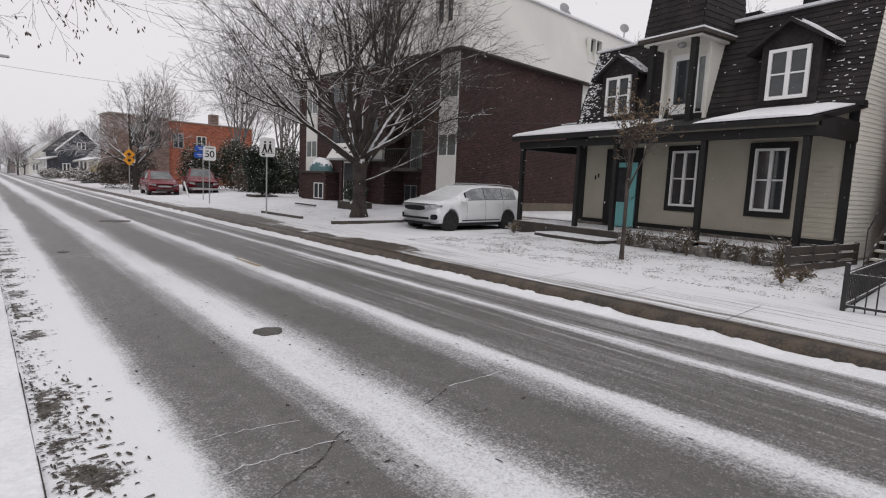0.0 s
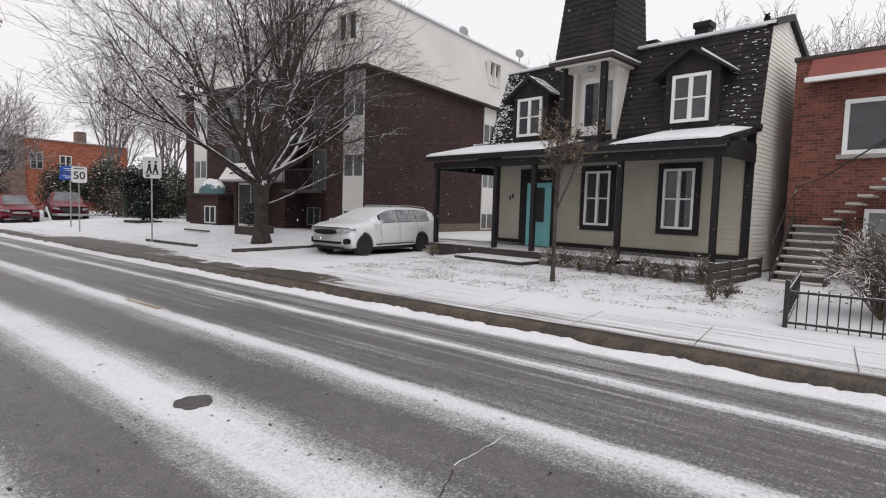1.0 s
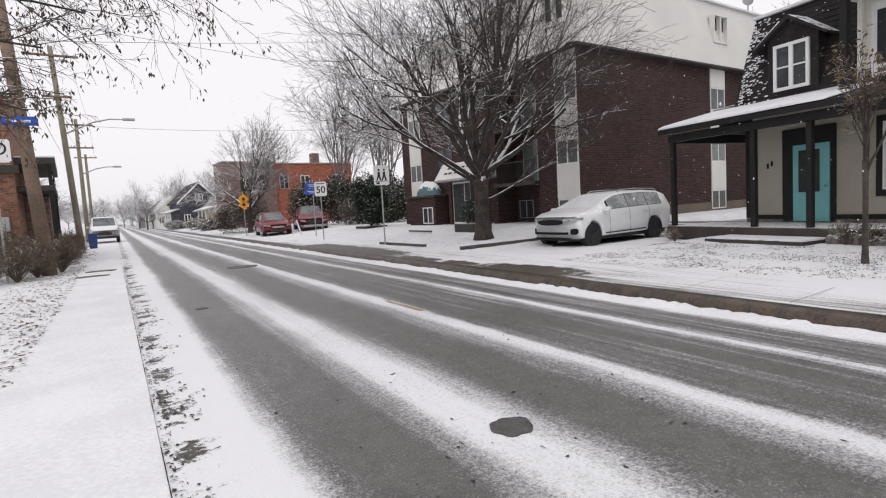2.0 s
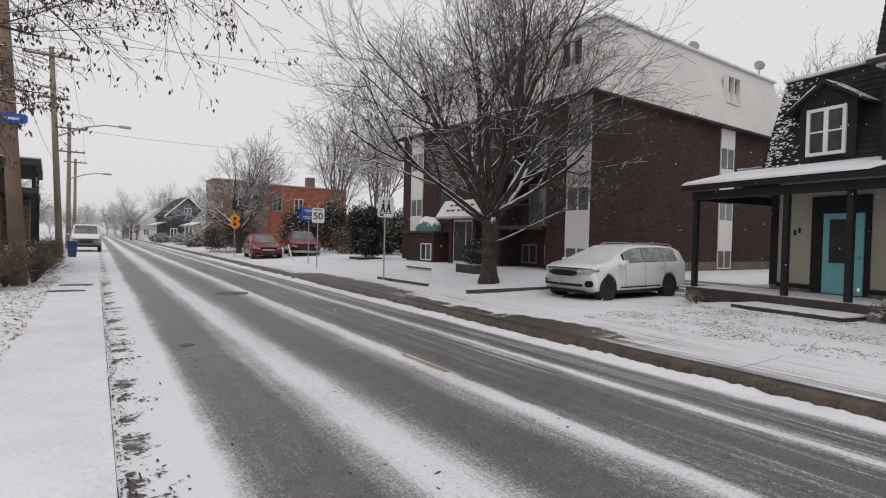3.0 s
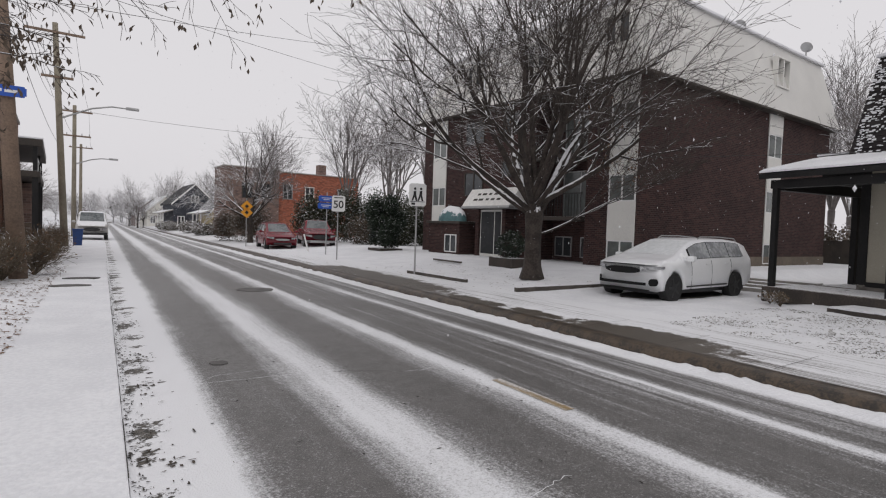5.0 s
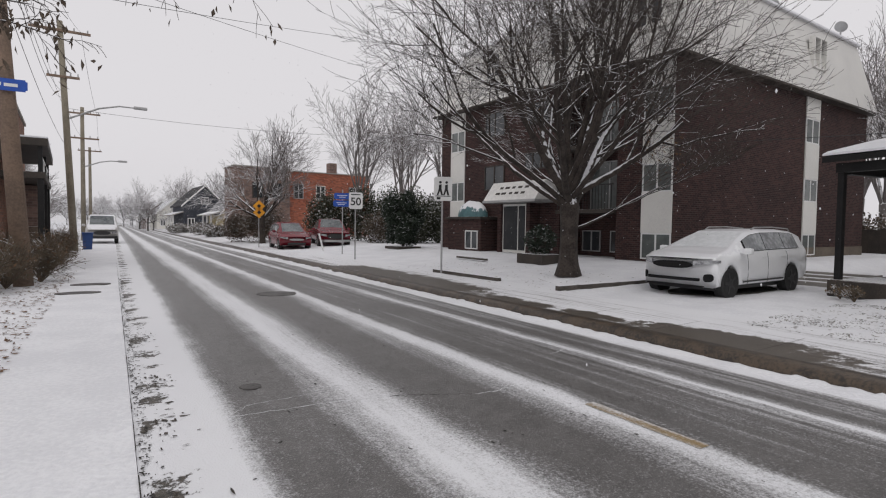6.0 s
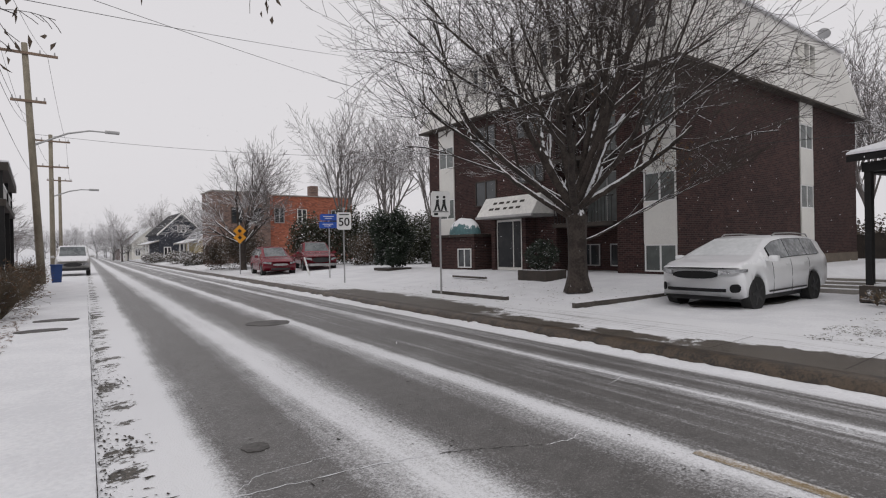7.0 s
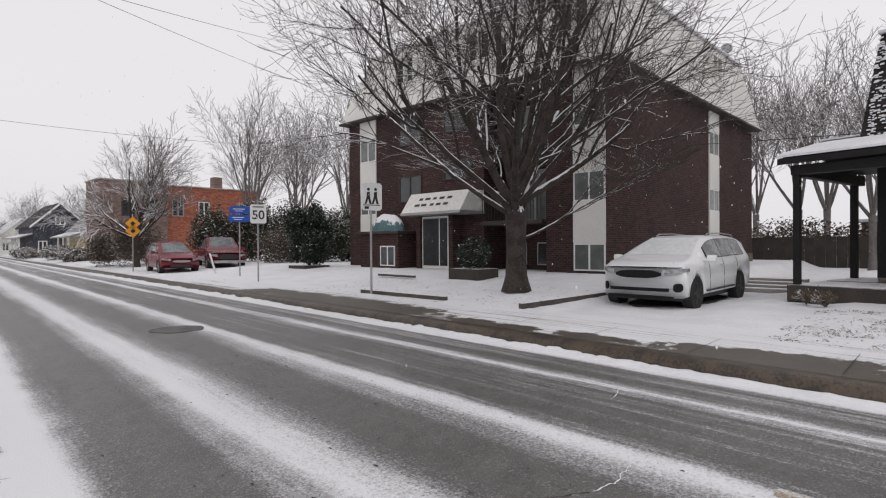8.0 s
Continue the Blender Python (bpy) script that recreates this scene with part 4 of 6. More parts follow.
            bmesh.ops.recalc_face_normals(bm, faces=bm.faces)
            add(pname, bm, material)
    xm = screen[0] + (screen[1] - screen[0]) * 0.72
    for s in (-1, 1):
        bm = bmesh.new()
        box(bm, xm - 0.08, s * (hw + 0.02), zb_m(belt, xm) + 0.0, xm + 0.08, s * (hw + 0.22), zb_m(belt, xm) + 0.15, 0.06)
        box(bm, xm - 0.03, s * (hw - 0.08), zb_m(belt, xm) + 0.02, xm + 0.03, s * (hw + 0.05), zb_m(belt, xm) + 0.07, 0.01)
        add("mirror", bm, paint)
    return root, add, surf


def zb_m(belt, x):
    return interp(x, belt)


L = 5.0
van, van_add, van_surf = car(
    "minivan", (14.62, 14.38, -0.02), 180, "white minivan with roof rails under a film of snow", M_carwhite, L, 1.98,
    [(0, 1.1), (0.3, 1.12), (1.6, 1.1), (3.6, 1.05), (4.1, 1.03), (4.7, 0.99), (L, 0.9)],
    [(0, 1.12), (0.06, 1.32), (0.22, 1.52), (0.5, 1.62), (1.3, 1.67), (2.4, 1.66), (2.9, 1.6), (3.3, 1.46), (3.95, 1.18), (4.2, 1.12), (4.7, 1.06), (L, 0.96)],
    [(0, 0.76), (0.5, 0.68), (3.0, 0.7), (3.9, 0.84), (L, 0.88)],
    [(0, 0.46), (0.25, 0.34), (4.6, 0.3), (L, 0.28)], (1.08, 4.14), 0.37,
    ((0.62, 1.385), (1.415, 2.385), (2.415, 3.34)), (2.92, 3.92), (0.06, 0.26), M_snowglass,
    # the thin black strip under the bonnet edge draws its gap and shadow line
    (("grille", -0.5, 0.5, 0.71, 0.88, M_dullblack), ("grille_rim", -0.52, 0.52, 0.89, 0.905, M_metal), ("bonnet_gap_shadow", -0.62, 0.62, 0.935, 0.947, M_dullblack), ("bumper_intake", -0.66, 0.66, 0.43, 0.5, M_dullblack), ("headlamp", 0.54, 0.97, 0.79, 0.92, M_lampglass), ("fog_lamp", 0.74, 0.88, 0.42, 0.6, M_dullblack), ("lower_lip", -0.74, 0.74, 0.28, 0.34, M_dullblack)), "car")
for s in (-1, 1):
    bm = bmesh.new()
    tube(bm, [(0.5, s * 0.6, 1.6), (0.6, s * 0.6, 1.675), (1.5, s * 0.6, 1.71), (2.4, s * 0.6, 1.695), (2.55, s * 0.6, 1.64)], 0.018, 0.018, 6)
    van_add("roof_rail", bm, M_metal)

van_add("underbody", bm_box(0.3, -0.8, 0.2, 4.55, 0.8, 0.4), M_blackplastic)
for sgn in (-1, 1):
    for xs_ in (1.40, 2.40, 3.38):
        bm = bmesh.new()
        pts = []
        for kk in (0.6, 1.0, 1.6, 2.2, 3.0, 3.6, 4.0):
            k0 = int(kk)
            (ya, za), (yb, zb2) = van_surf(xs_, k0), van_surf(xs_, k0 + 1)
            g = kk - k0
            pts.append((xs_, sgn * (ya + (yb - ya) * g + 0.002), za + (zb2 - za) * g))
        tube(bm, pts, 0.006, 0.006, 4)
        van_add("door_seam", bm, M_blackplastic)
    bm = bmesh.new()
    tube(bm, [(x, sgn * (van_surf(x, 1)[0] + 0.012), van_surf(x, 1)[1] + 0.05) for x in (1.62, 2.4, 3.0, 3.6)], 0.02, 0.02, 5)
    van_add("sill_trim", bm, M_blackplastic)
    for xh in (1.62, 2.62):
        y2, z2 = van_surf(xh, 3)
        van_add("door_handle", bm_box(xh - 0.1, sgn * (y2 + 0.0), z2 + 0.03, xh + 0.1, sgn * (y2 + 0.03), z2 + 0.06, bevel=0.008), M_carwhite)

L2 = 4.6
car("red_hatchback", (11.3, 39.4, 0.1), 262, "dark red minivan parked nose to the street", M_carred, L2, 1.85,
    [(0, 1.0), (3.3, 0.98), (3.9, 0.9), (L2, 0.7)], [(0, 1.1), (0.3, 1.55), (1.0, 1.62), (2.4, 1.58), (3.5, 1.02), (4.2, 0.92), (L2, 0.76)],
    [(0, 0.7), (0.5, 0.62), (2.6, 0.64), (3.6, 0.75), (L2, 0.74)], [(0, 0.35), (0.3, 0.28), (L2, 0.26)], (0.95, 3.75), 0.33,
    ((0.4, 1.5), (1.58, 2.9)), (2.5, 3.45), (0.12, 0.3), M_carglass,
    (("grille", -0.4, 0.4, 0.55, 0.66, M_metal), ("bumper_intake", -0.5, 0.5, 0.32, 0.42, M_blackplastic), ("headlamp", 0.5, 0.86, 0.62, 0.76, M_lampglass)))
L3 = 5.5
car("red_pickup", (14.2, 40.2, 0.12), 256, "dark red pickup truck parked nose to the street", M_carred, L3, 1.95,
    [(0, 1.12), (3.6, 1.12), (4.2, 1.1), (5.2, 1.02), (L3, 0.9)], [(0, 1.16), (1.9, 1.17), (2.0, 1.5), (2.2, 1.84), (3.2, 1.84), (3.9, 1.25), (4.3, 1.17), (5.2, 1.08), (L3, 0.96)],
    [(0, 0.9), (1.9, 0.86), (2.2, 0.68), (3.2, 0.68), (3.9, 0.84), (L3, 0.84)], [(0, 0.55), (L3, 0.45)], (1.1, 4.5), 0.4,
    ((2.2, 2.7), (2.76, 3.6)), (3.24, 3.86), (2.0, 2.16), M_carglass,
    (("grille", -0.5, 0.5, 0.62, 0.9, M_blackplastic), ("bumper", -0.9, 0.9, 0.42, 0.56, M_metal), ("headlamp", 0.56, 0.9, 0.74, 0.9, M_lampglass)), "truck")
L4 = 5.4
car("cargo_van", (2.3, 53.6, 0.05), 267, "pale full-size van parked on the snowy shoulder facing up the street", M_carsilver, L4, 1.98,
    [(0, 1.2), (4.2, 1.2), (5.1, 1.08), (L4, 0.9)], [(0, 1.6), (0.1, 2.0), (3.4, 2.02), (3.7, 1.95), (4.5, 1.28), (5.1, 1.14), (L4, 0.96)],
    [(0, 0.8), (3.6, 0.8), (4.5, 0.86), (L4, 0.84)], [(0, 0.4), (L4, 0.35)], (1.1, 4.45), 0.36,
    ((2.6, 3.9),), (3.72, 4.45), (0.02, 0.08), M_carglass,
    (("grille", -0.5, 0.5, 0.62, 0.86, M_blackplastic), ("bumper", -0.92, 0.92, 0.36, 0.52, M_blackplastic), ("headlamp", 0.58, 0.9, 0.68, 0.86, M_lampglass)), "van")


# ---- trees ----
def grow(rng, start, heading, length, radius, levels, fans, spread, droop, wob, taper=0.5, lens=(0.55, 0.85), stems=None, sides=(8, 6, 4, 3, 3, 3), min_r=0.004, low=-99.0):
    """Branches as bent tapered tubes. Returns per level (verts, faces)."""
    out = [([], []) for _ in range(levels)]
    tips = []

    def limb(p, d, ln, r, lev):
        n = 5 if lev < 2 else 4 if lev < 3 else 3
        sd = sides[lev]
        pts, rads = [p.copy()], [r]
        q = p.copy()
        dd = d.copy()
        r_end = max(min_r, r * (taper, 0.5, 0.42, 0.4, 0.4)[lev] if lev < levels - 1 else min_r)
        for i in range(n):
            bend = Vector((rng.gauss(0, wob), rng.gauss(0, wob), rng.gauss(0, wob)))
            dd = (dd + bend + Vector((0, 0, droop[lev]))).normalized()
            if q.z < low and lev > 0 and dd.z < 0.35:     # boughs near the ground turn up
                dd = Vector((dd.x, dd.y, 0.35)).normalized()
            q = q + dd * (ln / n)
            pts.append(q.copy())
            rads.append(r + (r_end - r) * (i + 1) / n)
        verts, faces = out[lev]
        base = len(verts)
        for i, pt in enumerate(pts):
            d2 = (pts[min(i + 1, n)] - pts[max(i - 1, 0)]).normalized()
            qt = d2.to_track_quat("Z", "Y")
            for k in range(sd):
                a = 2 * math.pi * k / sd
                verts.append(tuple(pt + qt @ Vector((rads[i] * math.cos(a), rads[i] * math.sin(a), 0))))
        for i in range(n):
            for k in range(sd):
                a = base + i * sd + k
                b = base + i * sd + (k + 1) % sd
                faces.append((a, b, b + sd, a + sd))
        if lev == levels - 1:
            tips.append(q.copy())
            return
        count = fans[lev]
        for c in range(count):
            f = (0.42, 0.3, 0.2, 0.15, 0.1)[lev] + (0.58, 0.7, 0.8, 0.85, 0.9)[lev] * (c + 0.6 * rng.random()) / count
            f = min(f, 1.0)
            seg = min(n - 1, int(f * n))
            pt = pts[seg].lerp(pts[seg + 1], f * n - seg)
            here = (pts[seg + 1] - pts[seg]).normalized()
            side = here.cross(Vector((rng.gauss(0, 1), rng.gauss(0, 1), rng.gauss(0, 1)))).normalized()
            an = radians(rng.uniform(*spread[lev])) * (0.55 if c == count - 1 else 1.0)
            nd = (here * math.cos(an) + side * math.sin(an)).normalized()
            limb(pt, nd, ln * rng.uniform(*lens) * (1.12 - 0.3 * f) * (1.0 if levels < 5 else (1.0, 0.98, 0.8, 0.66, 0.6)[lev]), max(min_r, rads[seg] * rng.uniform(*((0.46, 0.64), (0.4, 0.56), (0.4, 0.56), (0.4, 0.56), (0.4, 0.5))[lev])), lev + 1)

    marks = []
    for h, ln, r, *up in stems:                      # up: how far above the fork the limb leaves the leader
        limb(Vector(start) + Vector((0, 0, up[0] if up else 0.0)), Vector(h).normalized(), ln, r, 0)
        marks.append([len(out[lev][1]) for lev in range(2)])
    return out, tips, marks


def tree(name, at, seed, trunk_h, trunk_r, stems, levels, fans, spread, droop, wob, label, m_trunk, m_twig, lens=(0.5, 0.8), group="", min_r=0.004, lean=(0, 0), low=-99.0):
    rng = random.Random(seed)
    root = thing(name, at, label, "tree", group)
    bm = bmesh.new()
    top = Vector(at) + Vector((lean[0], lean[1], trunk_h))
    path = [Vector(at) + Vector((lean[0] * f, lean[1] * f, trunk_h * f - 0.15 * (f == 0))) for f in (0, 0.06, 0.15, 0.4, 0.7, 1.0)]
    sd = 16
    rings = []
    for i, p in enumerate(path):
        flare = (1.5, 1.2, 1.05, 0.98, 0.98, 1.12)[i]
        rings.append([bm.verts.new(p + Vector((math.cos(a), math.sin(a), 0)) * trunk_r * flare * (1 + (0.12 if i < 3 else 0.05) * math.sin(a * 5 + seed))) for a in (2 * math.pi * k / sd for k in range(sd))])
    for a, b in zip(rings, rings[1:]):
        for k in range(sd):
            bm.faces.new((a[k], a[(k + 1) % sd], b[(k + 1) % sd], b[k]))
    tip = bm.verts.new(top + Vector((0, 0, trunk_r * 2.2)))
    for k in range(sd):
        bm.faces.new((rings[-1][k], rings[-1][(k + 1) % sd], tip))
    part("trunk", bm, m_trunk, root, smooth=True)
    out, tips, marks = grow(rng, top - Vector((0, 0, 0.25)), None, 0, 0, levels, fans, spread, droop, wob, stems=stems, lens=lens, min_r=min_r, low=low)
    began = [0, 0]
    for ends in marks:                               # each main limb with its boughs is a part
        verts, faces = [], []
        for lev in range(2):
            v, f = out[lev]
            own = f[began[lev]:ends[lev]]
            if own:
                first, last = min(min(q) for q in own), max(max(q) for q in own)
                o = len(verts) - first
                verts.extend(v[first:last + 1])
                faces.extend(tuple(i + o for i in q) for q in own)
        began = ends
        raw("limb", verts, faces, m_trunk, root, smooth=True)
    verts, faces = [], []
    for v, f in out[2:]:
        o = len(verts)
        verts.extend(v)
        faces.extend(tuple(i + o for i in q) for q in f)
    raw("crown", verts, faces, m_twig, root)
    return root, tips


def fan_stems(rng, n, length, r, tilt):
    out = []
    for i in range(n):
        a = 2 * math.pi * (i + 0.6 * rng.random()) / n
        t = radians(rng.uniform(*tilt))
        out.append(((math.sin(t) * math.cos(a), math.sin(t) * math.sin(a), math.cos(t)), length * rng.uniform(0.85, 1.15), r * rng.uniform(0.75, 1.1)))
    return out


rg = random.Random(5)
stems = ([s + (0.08 * i,) for i, s in enumerate(fan_stems(rg, 7, 4.35, 0.1, (50, 71)))] + [s + (0.1 + 0.16 * i,) for i, s in enumerate(fan_stems(rg, 5, 4.5, 0.115, (30, 50)))]
         + [s + (0.3 + 0.2 * i,) for i, s in enumerate(fan_stems(rg, 4, 5.2, 0.125, (10, 28)))] + fan_stems(rg, 1, 5.6, 0.15, (1, 5)) + [((0.66, -0.6, 0.42), 2.9, 0.042, -0.45)])
big_tree, big_tips = tree("maple_tree", (12.05, 17.6, 0.36), 11, 1.85, 0.25, stems, 5, (4, 5, 6, 4), ((24, 50), (24, 50), (26, 54), (24, 52)), (0.045, 0.03, 0.02, 0.012, 0.01), 0.1,
                          "large bare maple with snow along its limbs on the lawn", M_bark, M_twig, lens=(0.63, 0.86), min_r=0.0042, low=4.0)


# ---- smaller plants ----
def leaf_cloud(rng, centre, radii, count, size, flat=0.0, shell=0.55):
    """Many small leaf blades in a lumpy volume."""
    verts, faces = [], []
    c = Vector(centre)
    for _ in range(count):
        d = Vector((rng.gauss(0, 1), rng.gauss(0, 1), rng.gauss(0, 1))).normalized()
        lump = 1 + 0.28 * noise.noise(d * 2.3 + c)
        f = lump * (shell + (1 - shell) * rng.random())
        p = c + Vector((d.x * radii[0], d.y * radii[1], d.z * radii[2])) * f
        q = Euler((rng.uniform(-1, 1), rng.uniform(-1, 1), rng.uniform(0, 6.3))).to_quaternion()
        s = size * rng.uniform(0.6, 1.4)
        b = len(verts)
        for v in ((-s, 0, 0), (0, -s * 0.45, s * 0.12), (s, 0, 0), (0, s * 0.45, s * 0.12)):
            verts.append(tuple(p + q @ Vector(v)))
        faces.append((b, b + 1, b + 2, b + 3))
    return verts, faces


def twig_shrub(name, at, seed, height, width, n, label, material, leaves=0, leaf_mat=None, category="shrub", group=""):
    rng = random.Random(seed)
    root = thing(name, at, label, category, group)
    sh = []
    for i in range(n):
        a = rng.uniform(0, 6.283)
        t = math.atan2(width * rng.uniform(0.1, 1.0), height)
        sh.append(((math.sin(t) * math.cos(a), math.sin(t) * math.sin(a), math.cos(t)), height * rng.uniform(0.45, 0.75), 0.012))
    out, tips, _ = grow(rng, at, None, 0, 0, 3, (5, 4), ((20, 50), (20, 60)), (0.0, 0.0, 0.0), 0.12, stems=sh, lens=(0.45, 0.7), sides=(4, 3, 3), min_r=0.0035)
    verts, faces = [], []
    for v, f in out:
        o = len(verts)
        verts.extend(v)
        faces.extend(tuple(i + o for i in q) for q in f)
    raw("stem", verts, faces, material, root)
    if leaves:
        lv, lf = [], []
        for _ in range(leaves):
            p = rng.choice(tips)
            v, f = leaf_cloud(rng, p, (0.05, 0.05, 0.05), 1, 0.035)
            o = len(lv)
            lv += v
            lf += [tuple(i + o for i in q) for q in f]
        raw("foliage", lv, lf, leaf_mat, root)
    return root


# young street tree with a few withered leaves
yt_rng = random.Random(3)
young, ytips = tree("young_tree", (10.92, 5.9, 0.14), 4, 1.7, 0.042, fan_stems(yt_rng, 6, 1.3, 0.022, (4, 22)), 4, (4, 4, 3), ((14, 32), (20, 46), (20, 50)), (0.06, 0.04, 0.02, 0.0), 0.06,
                    "young bare street tree with withered leaves in the lawn", M_twig, M_twig, lens=(0.42, 0.66), min_r=0.003)
lv, lf = [], []
for p in ytips:
    if yt_rng.random() < 0.75:
        v, f = leaf_cloud(yt_rng, p, (0.08, 0.08, 0.09), 4, 0.04)
        o = len(lv)
        lv += v
        lf += [tuple(i + o for i in q) for q in f]
M_paleleaf = mat("withered pale leaf", (0.2, 0.14, 0.085), (0.12, 0.082, 0.05), 0.8, 30, 3, 0.0)
raw("withered_foliage", lv, lf, M_paleleaf, young)
# a handful of leaves still hanging in the maple
lv, lf = [], []
mr = random.Random(8)
low_tips = [p for p in big_tips if p.z < 5.6 and (p.x - 12) ** 2 + (p.y - 17.6) ** 2 < 9]
for p in mr.sample(low_tips, min(260, len(low_tips))):
    v, f = leaf_cloud(mr, p, (0.07, 0.07, 0.07), 2, 0.045)
    o = len(lv)
    lv += v
    lf += [tuple(i + o for i in q) for q in f]
raw("withered_foliage", lv, lf, M_leaf, big_tree)

# ---- bed in front of the porch ----
stone_bed = thing("stone_edging", (12.95, 4.9, 0.2), "low edging of rough field stones before the porch", "edging")
sr = random.Random(21)
for i in range(36):
    y = 2.6 + i * 0.128
    bm = bmesh.new()
    bmesh.ops.create_icosphere(bm, subdivisions=2, radius=1.0, matrix=Matrix.Translation((12.85 + sr.uniform(-0.06, 0.06), y, 0.25)) @ Matrix.Rotation(sr.uniform(0, 3), 4, "Z") @ Matrix.Diagonal((sr.uniform(0.1, 0.15), sr.uniform(0.07, 0.1), sr.uniform(0.11, 0.19), 1)))
    for v in bm.verts:
        v.co += Vector((1, 1, 1)) * 0.03 * noise.noise(v.co * 9)
    part("stone", bm, M_stone, stone_bed)
askew(stone_bed)
M_dry = mat("dry stalks", (0.15, 0.12, 0.085), (0.08, 0.062, 0.047), 0.9, 20, 3, 0.0, snow=0.4)
for i in range(9):
    askew(twig_shrub("dry_plant", (12.62 + sr.uniform(-0.2, 0.2), 2.8 + i * 0.5 + sr.uniform(-0.1, 0.1), 0.17), 40 + i, sr.uniform(0.4, 0.65), 0.4, 14, "dry brown garden plant dusted with snow before the porch", M_dry, 60, M_dry, "plant", "dry plants in the bed"))
for i, (x, y) in enumerate(((11.2, 2.55), (10.6, 2.7), (14.1, 11.6), (13.7, 11.2))):
    twig_shrub("dry_plant", (x, y, 0.14), 60 + i, 0.35, 0.35, 12, "tuft of dry brown grass standing in the snow", M_dry, 40, M_paleleaf, "plant")

# low dark fence between the two yards
side_fence = thing("low_fence", (13.5, 2.35, 0.15), "low dark timber fence running back beside the house", "fence")
for i in range(4):
    x = 11.9 + i * 1.05
    part("post", bm_box(x - 0.04, 2.36, 0.05, x + 0.04, 2.44, 0.72, bevel=0.008), M_darkwood, side_fence)
for z in (0.2, 0.38, 0.56):
    part("rail", bm_box(11.9, 2.37, z, 15.1, 2.41, z + 0.13, bevel=0.006), M_darkwood, side_fence)

# ---- red brick house beyond the side passage ----
QX, QY = HX + 1.2, HY0 - 0.43
red_house = thing("brick_house", (18, -2, 0.2), "red brick two-storey house with white-framed windows and red tin eave", "house")
part("wall", bm_box(QX, QY - 10, 0.0, QX + 9, QY, 5.5), M_redbrick, red_house)
part("parapet", bm_box(QX - 0.06, QY - 10, 5.5, QX + 9.05, QY + 0.05, 5.6, bevel=0.02), M_darkwood, red_house)
bm = bmesh.new()
prism(bm, [(QX - 0.5, 4.95), (QX - 0.01, 4.95), (QX - 0.01, 5.49), (QX - 0.06, 5.49)], 1, QY - 10, QY - 0.35)
part("tin_eave", bm, M_redroof, red_house)
part("gutter", bm_box(QX - 0.6, QY - 10, 4.86, QX - 0.48, QY - 0.32, 4.97, bevel=0.02), M_white, red_house)
window(red_house, "x", QY - 2.85, QY - 1.07, 3.18, 4.45, QX, 1, M_white, M_pane, 2, 1, 0.1, 0.1)
window(red_house, "x", QY - 2.9, QY - 1.6, 0.8, 1.92, QX, 1, M_white, M_pane2, 2, 1, 0.09, 0.1)
part("window_sill", bm_box(QX - 0.12, QY - 2.95, 3.08, QX, QY - 0.97, 3.18, bevel=0.01), M_concrete, red_house)
# outside stair, turning as it climbs
stair = thing("outside_stair", (15.2, 1.4, 0.15), "outside stair with snow on its pale treads", "stair")
M_tread = mat("pale tread", (0.42, 0.4, 0.34), (0.34, 0.32, 0.28), 0.8, 20, 2, 0.2, snow=0.55)
SX, SY = HX - 0.75, QY - 0.28
for i in range(8):
    x = SX + i * 0.2
    z = 0.26 + i * 0.178
    part("tread", bm_box(x, SY - 0.98, z - 0.05, x + 0.26, SY, z, bevel=0.01), M_tread, stair)
    part("riser", bm_box(x + 0.22, SY - 0.95, z - 0.2, x + 0.245, SY - 0.03, z - 0.05), M_concrete, stair)
for i in range(8):
    y = SY - 0.72 - i * 0.2
    z = 0.26 + (8 + i) * 0.178
    part("tread", bm_box(QX - 0.98, y - 0.25, z - 0.05, QX - 0.08, y + 0.02, z, bevel=0.01), M_tread, stair)
for y in (SY - 1.02, SY):
    bm = bmesh.new()
    prism(bm, [(SX, 0.1), (SX, 0.28), (SX + 1.55, 1.68), (SX + 1.75, 1.68), (SX + 1.75, 1.35), (SX + 0.3, 0.1)], 1, y, y + 0.035)
    part("stringer", bm, M_darkwood, stair)
bm = bmesh.new()
tube(bm, [(SX, SY + 0.02, 1.05), (SX + 0.9, SY + 0.02, 1.85), (SX + 1.6, SY - 0.05, 2.45), (SX + 1.75, SY - 0.5, 2.65), (SX + 1.75, SY - 2.2, 3.9)], 0.018, 0.018, 6)
for k in (0.0, 0.9, 1.6):
    tube(bm, [(SX + k, SY + 0.02, 0.25 + k * 0.88), (SX + k, SY + 0.02, 1.05 + k * 0.88)], 0.012, 0.012, 5)
part("handrail", bm, M_iron, stair)
askew(side_fence, red_house, stair)
# iron fence by the pavement
iron_fence = thing("iron_fence", (8.9, 0.6, 0.12), "low black wrought-iron fence dusted with snow", "fence")
for z in (0.17, 0.6):
    part("rail", bm_box(8.87, -3.0, z, 8.91, 1.5, z + 0.035, bevel=0.004), M_iron, iron_fence)
    part("rail", bm_box(8.91, 1.47, z, 12.6, 1.51, z + 0.035, bevel=0.004), M_iron, iron_fence)
for i in range(38):
    y = 1.48 - i * 0.118
    part("picket", bm_box(8.882, y - 0.008, 0.1, 8.898, y + 0.008, 0.66), M_iron, iron_fence)
for i in range(31):
    x = 9.0 + i * 0.118
    part("picket", bm_box(x - 0.008, 1.482, 0.1, x + 0.008, 1.498, 0.66), M_iron, iron_fence)
part("post", bm_box(8.86, 1.46, 0.05, 8.92, 1.52, 0.78, bevel=0.008), M_iron, iron_fence)
